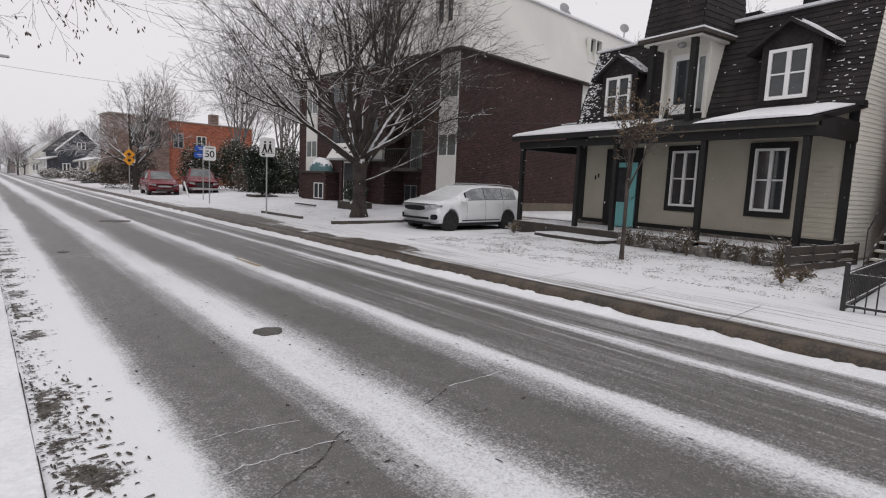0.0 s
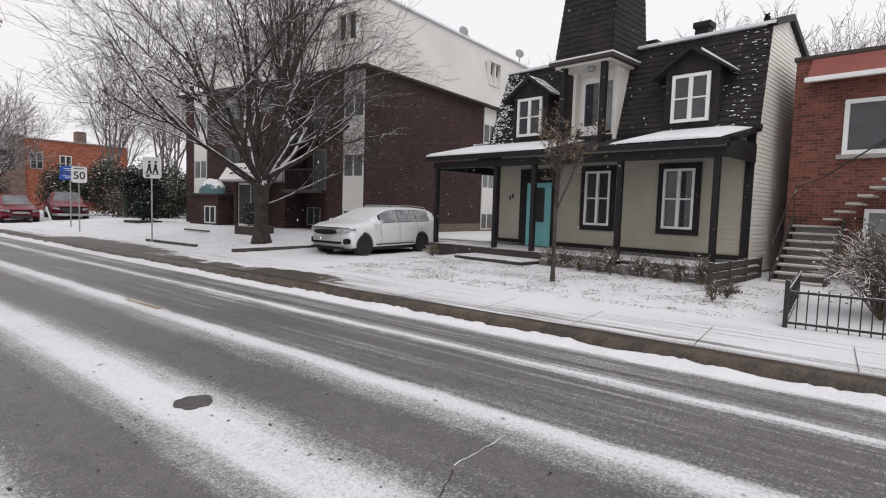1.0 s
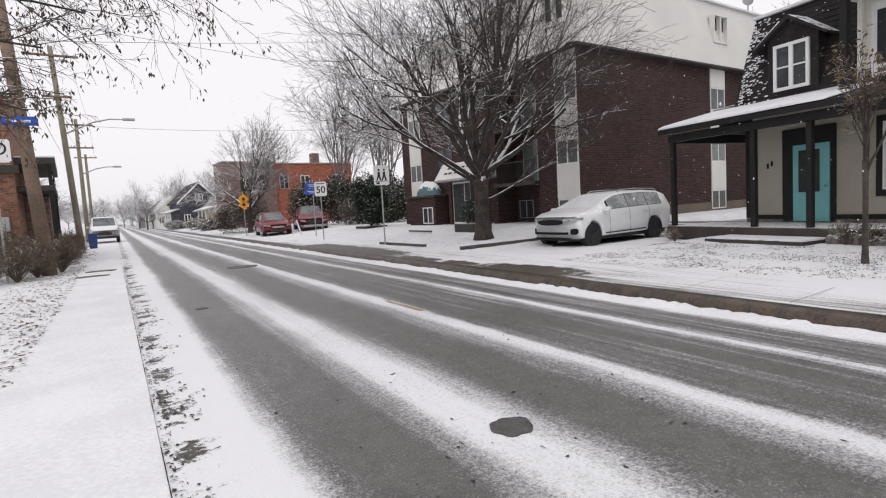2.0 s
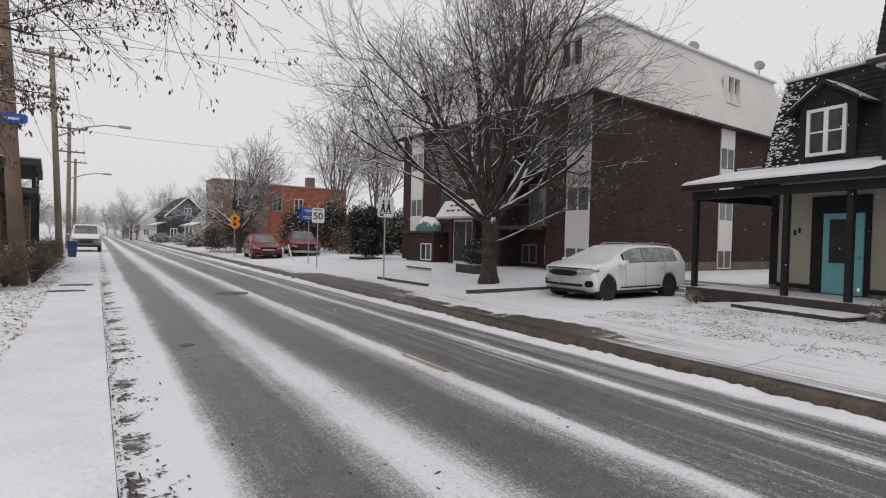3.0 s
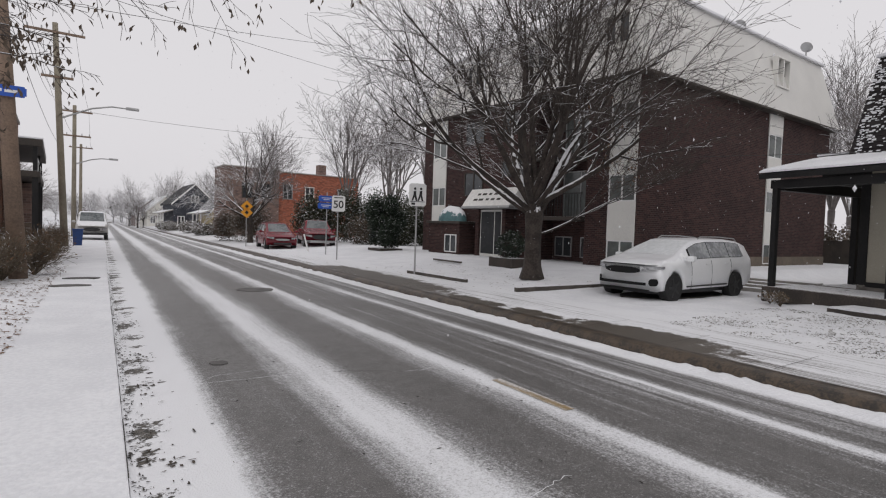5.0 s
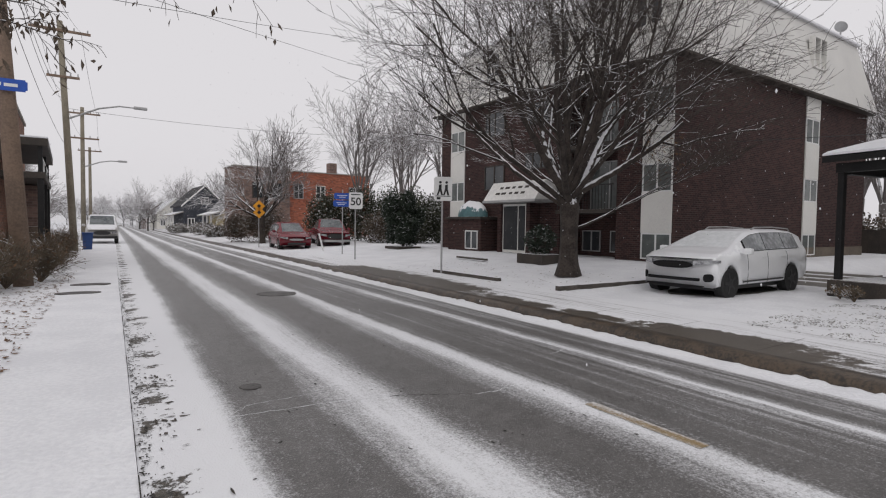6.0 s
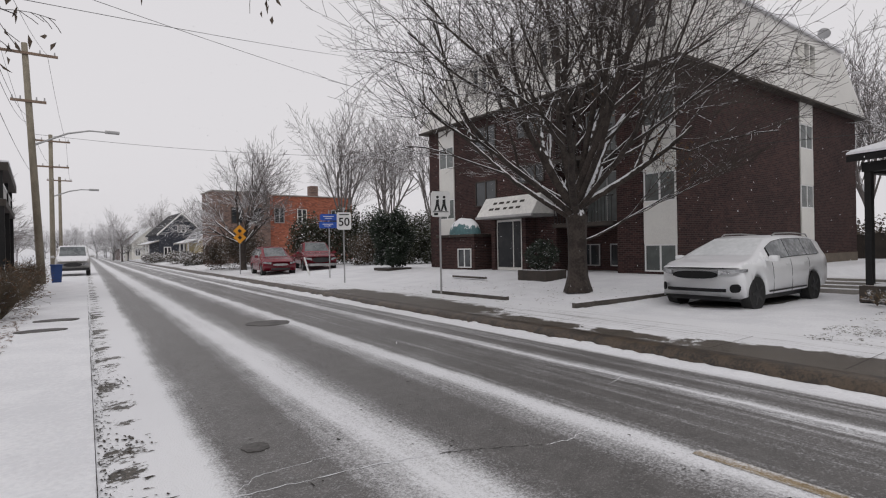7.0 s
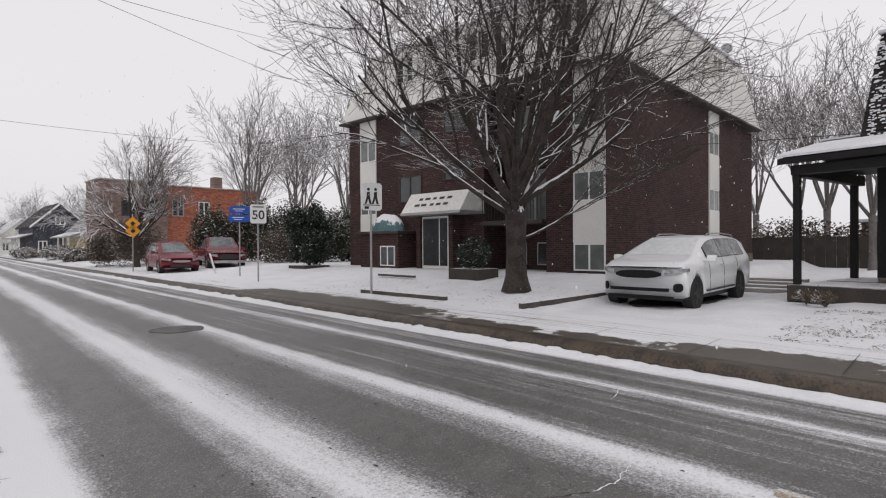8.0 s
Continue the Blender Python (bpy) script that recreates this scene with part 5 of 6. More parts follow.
for i, (x, y) in enumerate(((10.6, 0.35), (11.4, -0.3), (10.4, -0.8))):
    twig_shrub("bare_shrub", (x, y, 0.12), 80 + i, 1.5, 1.15, 80, "dense bare brown shrub behind the iron fence", M_dry, 900, M_dry, "shrub", "shrubs behind the fence")

# ---- signs along the street ----
def post_sign(name, at, h, label, post_mat=M_metal):
    root = thing(name, at, label, "sign")
    bm = bmesh.new()
    tube(bm, [(at[0], at[1], at[2] - 0.1), (at[0], at[1], at[2] + h)], 0.03, 0.03, 8)
    part("post", bm, post_mat, root)
    return root


def words(text, size, m, material, parent, name="lettering"):
    cu = bpy.data.curves.new(name, "FONT")
    cu.body, cu.size, cu.align_x, cu.align_y, cu.extrude = text, size, "CENTER", "CENTER", 0.002
    cu.offset = 0.006
    ob = new(name, cu)
    me = bpy.data.meshes.new_from_object(ob)
    bpy.data.objects.remove(ob)
    me.materials.append(material)
    ob = new(name, me)
    ob.matrix_basis = m
    ob.parent = parent
    ob.matrix_parent_inverse = parent.matrix_basis.inverted()
    return ob


def plate(root, at, w, h, material, yaw, name="plate"):
    """A rounded sign sheet that faces down the street. Returns the pose of its face."""
    m = Matrix.Translation(at) @ Matrix.Rotation(radians(yaw), 4, "Z") @ Matrix.Rotation(radians(90), 4, "X")
    bm = bmesh.new()
    box(bm, -w / 2, -h / 2, -0.002, w / 2, h / 2, 0.002)
    bmesh.ops.bevel(bm, geom=[e for e in bm.edges if abs(e.verts[0].co.z - e.verts[1].co.z) > 0.003], offset=0.04, segments=3, affect="EDGES")
    bm.transform(m)
    return part(name, bm, material, root), m @ Matrix.Translation((0, 0, 0.006))


def mark(root, m, boxes, material, name="print"):
    for x0, y0, x1, y1 in boxes:
        bm = bmesh.new()
        box(bm, x0, y0, -0.002, x1, y1, 0.001)
        bm.transform(m)
        part(name, bm, material, root)


ped = post_sign("crossing_sign", (9.83, 20.8, 0.13), 3.0, "white crossing sign with black marks on a thin post")
pl, m = plate(ped, (9.83, 20.76, 2.75), 0.58, 0.74, M_signwhite, -20)
for s in (-0.1, 0.1):
    bm = bmesh.new()
    prism(bm, [(s - 0.035, 0.12), (s + 0.05, 0.14), (s + 0.05, 0.0), (s + 0.1, -0.2), (s + 0.04, -0.2), (s, -0.06), (s - 0.05, -0.2), (s - 0.1, -0.2), (s - 0.04, 0.0)], 2, -0.002, 0.001)
    bmesh.ops.create_circle(bm, cap_ends=True, segments=12, radius=0.042, matrix=Matrix.Translation((s + 0.01, 0.2, 0.001)))
    bm.transform(m)
    part("print", bm, M_signblack, pl)
mark(pl, m, ((-0.24, -0.235, 0.24, -0.215), (-0.2, -0.33, -0.08, -0.26)), M_signblack)
lim = post_sign("speed_sign", (10.33, 28.1, 0.1), 3.05, "white speed limit sign reading 50 on a thin post")
pl, m = plate(lim, (10.33, 28.06, 2.62), 0.58, 0.7, M_signwhite, -18)
words("50", 0.46, m @ Matrix.Translation((0, -0.05, 0)), M_signblack, pl)
mark(pl, m, ((-0.2, 0.24, 0.2, 0.28),), M_signblack)
blue = post_sign("street_sign", (11.3, 31.6, 0.1), 3.2, "two blue street signs with white bars on a thin post")
for dz, dx in ((2.98, 0.0), (2.62, -0.04)):
    pl, m = plate(blue, (11.3 + dx, 31.55, dz), 0.86, 0.3, M_signblue, -16)
    mark(pl, m, ((-0.28, 0.02, 0.2, 0.05), (-0.2, -0.06, 0.12, -0.035)), M_signwhite)
yel = post_sign("warning_sign", (10.05, 41.4, 0.1), 3.1, "orange-yellow warning sign with black marks on a post")
for dz in (2.28, 2.68):
    m = Matrix.Translation((10.05, 41.35, dz)) @ Matrix.Rotation(radians(-10), 4, "Z") @ Matrix.Rotation(radians(90), 4, "X") @ Matrix.Rotation(radians(45), 4, "Z")
    bm = bmesh.new()
    box(bm, -0.26, -0.26, -0.002, 0.26, 0.26, 0.002)
    bm.transform(m)
    pl = part("plate", bm, M_signyellow, yel)
    mark(pl, m @ Matrix.Translation((0, 0, 0.005)), ((-0.09, -0.09, 0.09, 0.09),), M_signblack)
stake = thing("leaning_stake", (11.6, 34.5, 0.1), "white stake leaning in the snow", "stake")
bm = bmesh.new()
tube(bm, [(11.55, 34.5, 0.02), (11.25, 34.5, 1.1)], 0.05, 0.045, 8)
part("shaft", bm, M_white, stake)

# ---- timbers, planters and bushes before the block ----
M_greytimber = mat("wet grey timber", (0.1, 0.088, 0.076), (0.05, 0.044, 0.038), 0.8, 25, 2, 0.4, snow=0.25)


def timber(a, b, w, h, label):
    a, b = Vector(a), Vector(b)
    d = (b - a)
    bm = bmesh.new()
    box(bm, 0, -w / 2, 0, d.length, w / 2, h, 0.015)
    for v in bm.verts:
        v.co.z += 0.01 * noise.noise(v.co * 2)
    bm.transform(Matrix.Translation(a) @ Matrix.Rotation(math.atan2(d.y, d.x), 4, "Z"))
    tagged(part("timber_edging", bm, M_greytimber), label, "timber")


timber((9.9, 21.3, 0.1), (9.88, 18.05, 0.1), 0.12, 0.12, "dark wet timber edging lying along the lawn")
timber((9.7, 15.75, 0.1), (14.2, 15.72, 0.13), 0.12, 0.13, "grey timber edging between lawn and drive")
timber((13.2, 24.6, 0.33), (13.1, 22.6, 0.33), 0.12, 0.08, "short dark timber lying on the lawn")
planter = thing("planter", (14.2, 20.75, 0.3), "dark timber planter with an evergreen shrub", "planter")
part("box", bm_box(13.6, 20.2, 0.2, 14.6, 21.5, 0.66, bevel=0.02), M_darkwood, planter)
pr = random.Random(31)
v, f = leaf_cloud(pr, (14.1, 20.85, 1.15), (0.55, 0.65, 0.55), 1500, 0.06)
tagged(raw("evergreen_shrub", v, f, M_ever), "dark evergreen shrub dusted with snow in a planter", "shrub")
pl2 = thing("planter", (15.3, 32.0, 0.3), "low dark timber planter under a round evergreen bush", "planter")
part("box", bm_box(14.25, 31.3, 0.15, 15.65, 32.7, 0.5, bevel=0.02), M_darkwood, pl2)
bush = thing("evergreen_bush", (15.3, 32.0, 0.4), "tall round evergreen bush frosted with snow", "shrub")
v, f = [], []
for i in range(34):                                   # upright tufts, uneven at the crown
    a, rr = pr.uniform(0, 6.283), 0.95 * pr.random() ** 0.5
    cz = 0.9 + 2.5 * pr.random() * (1.15 - 0.5 * rr)
    tv, tf = leaf_cloud(pr, (14.95 + rr * math.cos(a), 32.0 + rr * math.sin(a), cz), (0.36, 0.36, 0.55), 620, 0.07, shell=0.3)
    f += [tuple(q + len(v) for q in g) for g in tf]
    v += tv
raw("foliage", v, f, M_ever, bush)
bm = bmesh.new()
tube(bm, [(14.95, 32, 0.3), (14.95, 32, 2.4)], 0.09, 0.04, 7)
part("stem", bm, M_bark, bush)
M_hedge = mat("hedge leaf", (0.07, 0.075, 0.045), (0.04, 0.045, 0.03), 0.7, 15, 2, 0.0, snow=0.22)
M_brush = mat("brown brush", (0.13, 0.1, 0.075), (0.08, 0.065, 0.05), 0.9, 10, 2, 0.0, snow=0.2)
for i, (x, y, rx, h) in enumerate(((15.6, 44.0, 1.7, 3.9), (18.0, 43.4, 1.8, 4.5), (20.3, 43.0, 1.7, 4.4), (22.5, 43.0, 1.8, 4.3), (24.8, 43.2, 1.8, 4.2), (19.5, 38.5, 1.6, 3.0), (22.0, 38.0, 1.7, 3.0))):
    hd = thing("hedge_bush", (x, y, 0.2), "olive-green bush frosted with snow in the hedge", "shrub", "hedge bushes")
    v, f = leaf_cloud(pr, (x, y, h / 2 + 0.1), (rx, 1.2, h / 2), 6500, 0.1, shell=0.35)
    raw("foliage", v, f, M_hedge, hd)
for i, (x, y, rx, h) in enumerate(((17.6, 39.5, 1.5, 2.6), (20.2, 40.5, 1.6, 2.8), (11.6, 47.5, 1.3, 3.2), (12.8, 49.0, 1.4, 3.4), (10.9, 50.5, 1.1, 2.4))):
    hd = thing("brown_thicket", (x, y, 0.2), "thicket of brown twigs frosted with a little snow", "shrub", "brown thickets")
    v, f = leaf_cloud(pr, (x, y, h / 2 + 0.1), (rx, 1.2, h / 2), 4500, 0.07, shell=0.3)
    raw("foliage", v, f, M_brush, hd)
# snow-covered steps beside the drive
steps = thing("timber_steps", (18.6, 14.5, 0.1), "low timber steps with snow beside the block", "steps")
for i in range(4):
    part("step", bm_box(17.9 + i * 0.5, 12.6, 0.0, 18.35 + i * 0.5, 16.6, 0.14 + 0.07 * i, bevel=0.015), M_concrete, steps)


# ---- poles, wires and lamps ----
def utility_pole(name, x, y, h, r, arms, label, lean=(0, 0), timber_mat=M_palepole):
    root = thing(name, (x, y, 0.05), label, "pole")
    bm = bmesh.new()
    tube(bm, [(x, y, -0.2), (x + lean[0] * 0.5, y + lean[1] * 0.5, h / 2), (x + lean[0], y + lean[1], h)], r, r * 0.7, 12)
    part("shaft", bm, timber_mat, root, smooth=True)
    for z, half in arms:
        f = z / h
        arm = part("crossarm", bm_box(x + lean[0] * f - half, y - 0.18, z - 0.06, x + lean[0] * f + half, y - 0.08, z + 0.06, bevel=0.01), M_pole, root)
        for k in (-0.9, -0.45, 0.45, 0.9):
            bm = bmesh.new()
            tube(bm, [(x + lean[0] * f + half * k, y - 0.13, z + 0.05), (x + lean[0] * f + half * k, y - 0.13, z + 0.22)], 0.04, 0.03, 7)
            part("insulator", bm, M_metal, arm)
    return root


def street_lamp(root, x, y, z, reach, rise):
    bm = bmesh.new()
    tube(bm, [(x, y, z), (x + reach * 0.45, y, z + rise * 0.75), (x + reach * 0.75, y, z + rise), (x + reach, y, z + rise)], 0.05, 0.035, 7)
    arm = part("lamp_arm", bm, M_metal, root)
    bm = bmesh.new()
    box(bm, x + reach - 0.1, y - 0.13, z + rise - 0.06, x + reach + 0.55, y + 0.13, z + rise + 0.09, 0.05)
    part("lamp_head", bm, M_metal, arm)


def wire(a, b, sag, r=0.008, n=24):
    a, b = Vector(a), Vector(b)
    bm = bmesh.new()
    tube(bm, [a.lerp(b, i / n) - Vector((0, 0, sag * 4 * (i / n) * (1 - i / n))) for i in range(n + 1)], r, r, 4)
    tagged(part("overhead_wire", bm, M_blackplastic), "thin dark overhead wire strung between poles", "wire", "overhead wires")


p1 = utility_pole("utility_pole", -0.64, 22.75, 10.5, 0.2, (), "brown timber utility pole with a blue street sign", (-0.62, 0), M_pole)
for (cx, z, w, h, mt, yw) in ((-0.96, 4.64, 0.92, 0.27, M_signblue, -4),):
    pl, m = plate(p1, (cx, 22.5, z), w, h, mt, yw)
    mark(pl, m, ((-0.3, -0.03, -0.02, 0.04), (0.03, -0.04, 0.28, 0.03)), M_signwhite)
park = post_sign("parking_sign", (-1.55, 21.2, 0.1), 4.0, "white parking sign with a black ring on a grey post")
pl, m = plate(park, (-1.4, 21.1, 3.62), 0.5, 0.62, M_signwhite, -6)
bm = bmesh.new()
for k in range(20):
    a0, a1 = 2 * math.pi * k / 20, 2 * math.pi * (k + 1) / 20
    bm.faces.new([bm.verts.new((r * math.cos(a), 0.06 + r * math.sin(a), 0)) for r, a in ((0.17, a0), (0.17, a1), (0.12, a1), (0.12, a0))])
bm.transform(m)
part("print", bm, M_signblack, pl)
p2 = utility_pole("utility_pole", 0.5, 41.0, 11.7, 0.18, ((11.2, 1.3), (8.9, 0.7)), "grey-brown timber utility pole with a street lamp arm", (-0.5, 0))
street_lamp(p2, 0.25, 41.0, 6.8, 3.1, 0.95)
p3 = utility_pole("utility_pole", 1.25, 58.0, 10.4, 0.18, ((9.9, 1.2), (8.0, 1.1)), "grey-brown timber utility pole with crossarms")
street_lamp(p3, 1.3, 58.0, 5.8, 2.4, 0.6)
utility_pole("utility_pole", 2.3, 78.0, 9.6, 0.18, ((9.2, 1.1),), "distant timber utility pole")
for (a, b, sag) in (((-0.9, 22.7, 9.9), (-0.9, 41, 11.3), 0.4), ((-0.75, 22.7, 9.2), (0.9, 41, 11.3), 0.5), ((-0.8, 22.7, 7.6), (0.1, 41, 8.2), 0.7), ((-0.8, 22.7, 7.3), (0.1, 41, 7.9), 0.8),
                    ((-0.9, 22.7, 6.6), (0.1, 41, 5.6), 0.3), ((0.9, 41, 11.3), (2.2, 58, 10.0), 0.4), ((-0.9, 41, 11.3), (0.2, 58, 10.0), 0.4), ((0.1, 41, 8.0), (1.25, 58, 8.1), 0.4),
                    ((2.2, 58, 10.0), (3.2, 78, 9.3), 0.4), ((0.2, 41.0, 7.35), (34.0, 33.0, 9.0), 1.1), ((-0.75, 22.7, 7.7), (25.0, 44.1, 12.9), 0.25), ((-0.8, 22.7, 9.0), (0.3, -10.0, 9.6), 0.4), ((-0.75, 22.7, 7.0), (24.6, 43.3, 15.8), 0.25),
                    ((15.1, 9.9, 3.7), (17.6, 31.0, 5.6), 0.1)):
    wire(a, b, sag)
bin_ob = thing("wheelie_bin", (1.1, 42.2, 0.05), "blue plastic wheelie bin beside the pole", "bin")
bm = bmesh.new()
prism(bm, [(0.9, 0.06), (1.3, 0.06), (1.35, 0.92), (0.85, 0.92)], 1, 42.0, 42.5)
part("body", bm, M_binblue, bin_ob)
part("lid", bm_box(0.82, 41.95, 0.92, 1.38, 42.55, 0.98, bevel=0.02), M_binblue, bin_ob)

# ---- brick building on the near side ----
corner_shop = thing("brick_building", (-5, 31, 0.1), "brown brick two-storey building with a dark porch", "building")
M_shopbrick = mat("brown orange brick", (0.24, 0.115, 0.07), (0.16, 0.075, 0.05), 0.85, 12, 0.6, 0.5, brick=(0.24, 0.08, (0.2, 0.15, 0.12)))
part("wall", bm_box(-14, 26.6, 0.0, -1.45, 40.0, 6.1), M_shopbrick, corner_shop)
part("cornice", bm_box(-14.1, 26.45, 3.45, -1.3, 26.6, 3.75, bevel=0.03), M_darkwood, corner_shop)
part("parapet", bm_box(-14.1, 26.5, 6.1, -1.38, 40.1, 6.22, bevel=0.02), M_concrete, corner_shop)
window(corner_shop, "y", -3.6, -2.2, 0.9, 2.8, 26.6, 1, M_darkwood, M_pane, 2, 1, 0.08, 0.08)
window(corner_shop, "y", -3.6, -2.2, 4.2, 5.5, 26.6, 1, M_white, M_pane, 2, 1, 0.08, 0.08)
part("porch_roof", bm_box(-1.45, 27.0, 3.82, -0.25, 34.0, 4.05, bevel=0.02), M_darkwood, corner_shop)
part("porch_snow", bm_box(-1.44, 27.0, 4.05, -0.24, 34.0, 4.1, bevel=0.02), M_snow, corner_shop)
part("porch_floor", bm_box(-1.45, 27.05, 2.85, -0.32, 34.0, 3.05, bevel=0.02), M_darkwood, corner_shop)
for y in (27.15, 30.5, 33.8):
    part("porch_post", bm_box(-0.5, y - 0.07, 3.05, -0.38, y + 0.07, 3.82), M_black, corner_shop)
    part("porch_post", bm_box(-0.52, y - 0.07, 0.0, -0.36, y + 0.07, 2.85), M_black, corner_shop)
part("porch_infill", bm_box(-1.44, 30.4, 0.05, -0.62, 33.9, 2.8), M_greybrick, corner_shop, "grey brown wall under the upper porch")
for i in range(7):
    part("porch_step", bm_box(-1.4, 28.0 + i * 0.28, 0.05, -0.6, 28.3 + i * 0.28, 0.25 + i * 0.19, bevel=0.01), M_wood, corner_shop)
for i in range(9):
    part("porch_baluster", bm_box(-0.46, 27.3 + i * 0.75, 3.05, -0.42, 27.35 + i * 0.75, 3.5), M_white, corner_shop)
part("porch_rail", bm_box(-0.48, 27.1, 3.5, -0.4, 33.8, 3.56), M_white, corner_shop)
part("stair_rail", bm_box(-0.62, 27.3, 1.0, -0.56, 30.4, 1.08), M_black, corner_shop)
meter = thing("meter_box", (-1.9, 26.5, 1.6), "grey meter box with a pipe on the brick wall", "meter")
part("casing", bm_box(-2.02, 26.42, 1.45, -1.72, 26.597, 1.95, bevel=0.03), M_metal, meter)
bm = bmesh.new()
tube(bm, [(-1.87, 26.52, 1.45), (-1.87, 26.52, 0.1)], 0.035, 0.035, 7)
part("pipe", bm, M_metal, meter)
for i, (x, y, h, w) in enumerate(((-1.35, 21.2, 1.1, 1.0), (-0.95, 22.3, 1.0, 0.9), (-2.3, 20.4, 1.25, 1.0), (-1.9, 22.2, 1.3, 1.0), (-0.95, 23.9, 1.0, 0.9), (-1.2, 24.9, 1.1, 0.9), (-0.9, 29.0, 0.8, 0.6), (-0.9, 33.0, 0.8, 0.7), (-1.2, 36.5, 0.9, 0.8), (-0.35, 23.6, 1.0, 0.9), (-0.3, 25.6, 1.0, 0.9), (-0.25, 27.6, 0.9, 0.8), (0.0, 31.0, 0.9, 0.8), (0.0, 35.0, 1.0, 0.9), (0.0, 38.5, 1.1, 0.9), (-2.0, 24.6, 1.5, 1.1))):
    twig_shrub("bare_shrub", (x, y, 0.05), 120 + i, 1.2 * h, 1.2 * w, 50, "low brown bare shrub with dead leaves by the pavement", M_dry, 330, M_leaf, "shrub", "shrubs along the pavement")

# ---- boughs with dead leaves hanging over the pavement ----
bough_rng = random.Random(17)
M_deadleaf = mat("grey-brown hanging leaf", (0.13, 0.1, 0.075), (0.07, 0.052, 0.038), 0.85, 30, 3, 0.0, snow=0.2)
lean_tree = thing("overhanging_tree", (-3.4, 12.6, 0.05), "tree with brown dead leaves hanging over the pavement", "tree")
bm = bmesh.new()
tube(bm, [(-3.4, 12.6, -0.1), (-3.35, 12.6, 1.5), (-3.2, 12.5, 3.0), (-2.9, 12.4, 4.4), (-2.6, 12.3, 6.0)], 0.2, 0.1, 10)
part("trunk", bm, M_bark, lean_tree, smooth=True)
leaf_v, leaf_f = [], []
for k, (p, d, ln) in enumerate((((-3.1, 12.5, 3.6), (1, 0.12, 0.0), 2.6), ((-3.0, 12.5, 3.9), (1, 0.22, -0.02), 2.7), ((-3.0, 12.5, 4.1), (1, 0.05, -0.03), 2.9), ((-2.9, 12.4, 4.4), (0.8, 0.5, -0.04), 2.6),
                                 ((-2.8, 12.4, 5.0), (1, 0.1, 0.06), 3.3), ((-2.75, 12.35, 5.2), (1, -0.05, 0.1), 4.0), ((-2.7, 12.3, 5.5), (1, 0.06, 0.06), 4.4), ((-2.7, 12.3, 5.7), (1, -0.12, 0.05), 4.2), ((-2.7, 12.3, 5.8), (0.9, 0.3, 0.06), 4.0), ((-2.7, 12.3, 5.9), (1, 0.02, 0.02), 3.6))):
    out, tips, _ = grow(bough_rng, p, None, 0, 0, 4, (6, 5, 4), ((25, 55), (25, 55), (20, 60)), (-0.015, -0.03, -0.06, -0.12), 0.09, stems=((d, ln, 0.03),), lens=(0.34, 0.52), sides=(6, 4, 3, 3), min_r=0.003)
    verts, faces = [], []
    for v, f in out:
        o = len(verts)
        verts.extend(v)
        faces.extend(tuple(i + o for i in q) for q in f)
    raw("bough", verts, faces, M_twig, lean_tree)
    for t in tips:
        if bough_rng.random() < 0.45:
            for _ in range(bough_rng.choice((1, 2, 3, 5))):
                c = t + Vector((bough_rng.gauss(0, 0.045), bough_rng.gauss(0, 0.045), bough_rng.gauss(-0.05, 0.05)))
                ln2, wd = bough_rng.uniform(0.06, 0.11), bough_rng.uniform(0.012, 0.024)
                q = Euler((bough_rng.gauss(0, 0.4), bough_rng.gauss(0, 0.4), bough_rng.uniform(0, 6.3))).to_quaternion()
                b = len(leaf_v)
                for vv in ((0, 0, 0), (wd, 0.01, -ln2 * 0.45), (0, 0, -ln2), (-wd, 0.012, -ln2 * 0.5)):
                    leaf_v.append(tuple(c + q @ Vector(vv)))
                leaf_f.append((b, b + 1, b + 2, b + 3))
raw("dead_foliage", leaf_v, leaf_f, M_deadleaf, lean_tree)

# ---- far buildings ----
mill = thing("orange_building", (20, 60, 0.2), "two-storey orange brick building with a chimney", "building")
part("wall", bm_box(18.2, 60, 0.0, 27.0, 76, 6.75), M_orange, mill)
part("wing", bm_box(13.0, 59.6, 0.0, 18.2, 63.5, 6.9), M_greybrick, mill, "grey brown brick wing")
part("coping", bm_box(12.9, 59.5, 6.9, 18.3, 63.6, 7.0), M_concrete, mill)
part("coping", bm_box(18.31, 59.9, 6.75, 27.1, 76, 6.85), M_concrete, mill)
part("chimney", bm_box(22.9, 61, 6.8, 23.7, 61.9, 8.0, bevel=0.03), M_greybrick, mill)
for lo, z0, wm in ((14.6, 4.0, M_darkwood), (16.4, 4.0, M_darkwood), (18.7, 4.1, M_metal), (21.0, 4.0, M_panel), (24.6, 4.0, M_metal), (14.6, 1.0, M_darkwood), (20.8, 1.0, M_metal)):
    window(mill, "y", lo, lo + 1.0, z0, z0 + 1.5, 60 if lo > 18.2 else 59.6, 1, wm, M_pane, 2, 2, 0.08, 0.08)


M_darkroof = mat("dark shingles with some snow", (0.09, 0.088, 0.09), (0.05, 0.05, 0.052), 0.85, 12, 1.5, 0.2, snow=0.35)


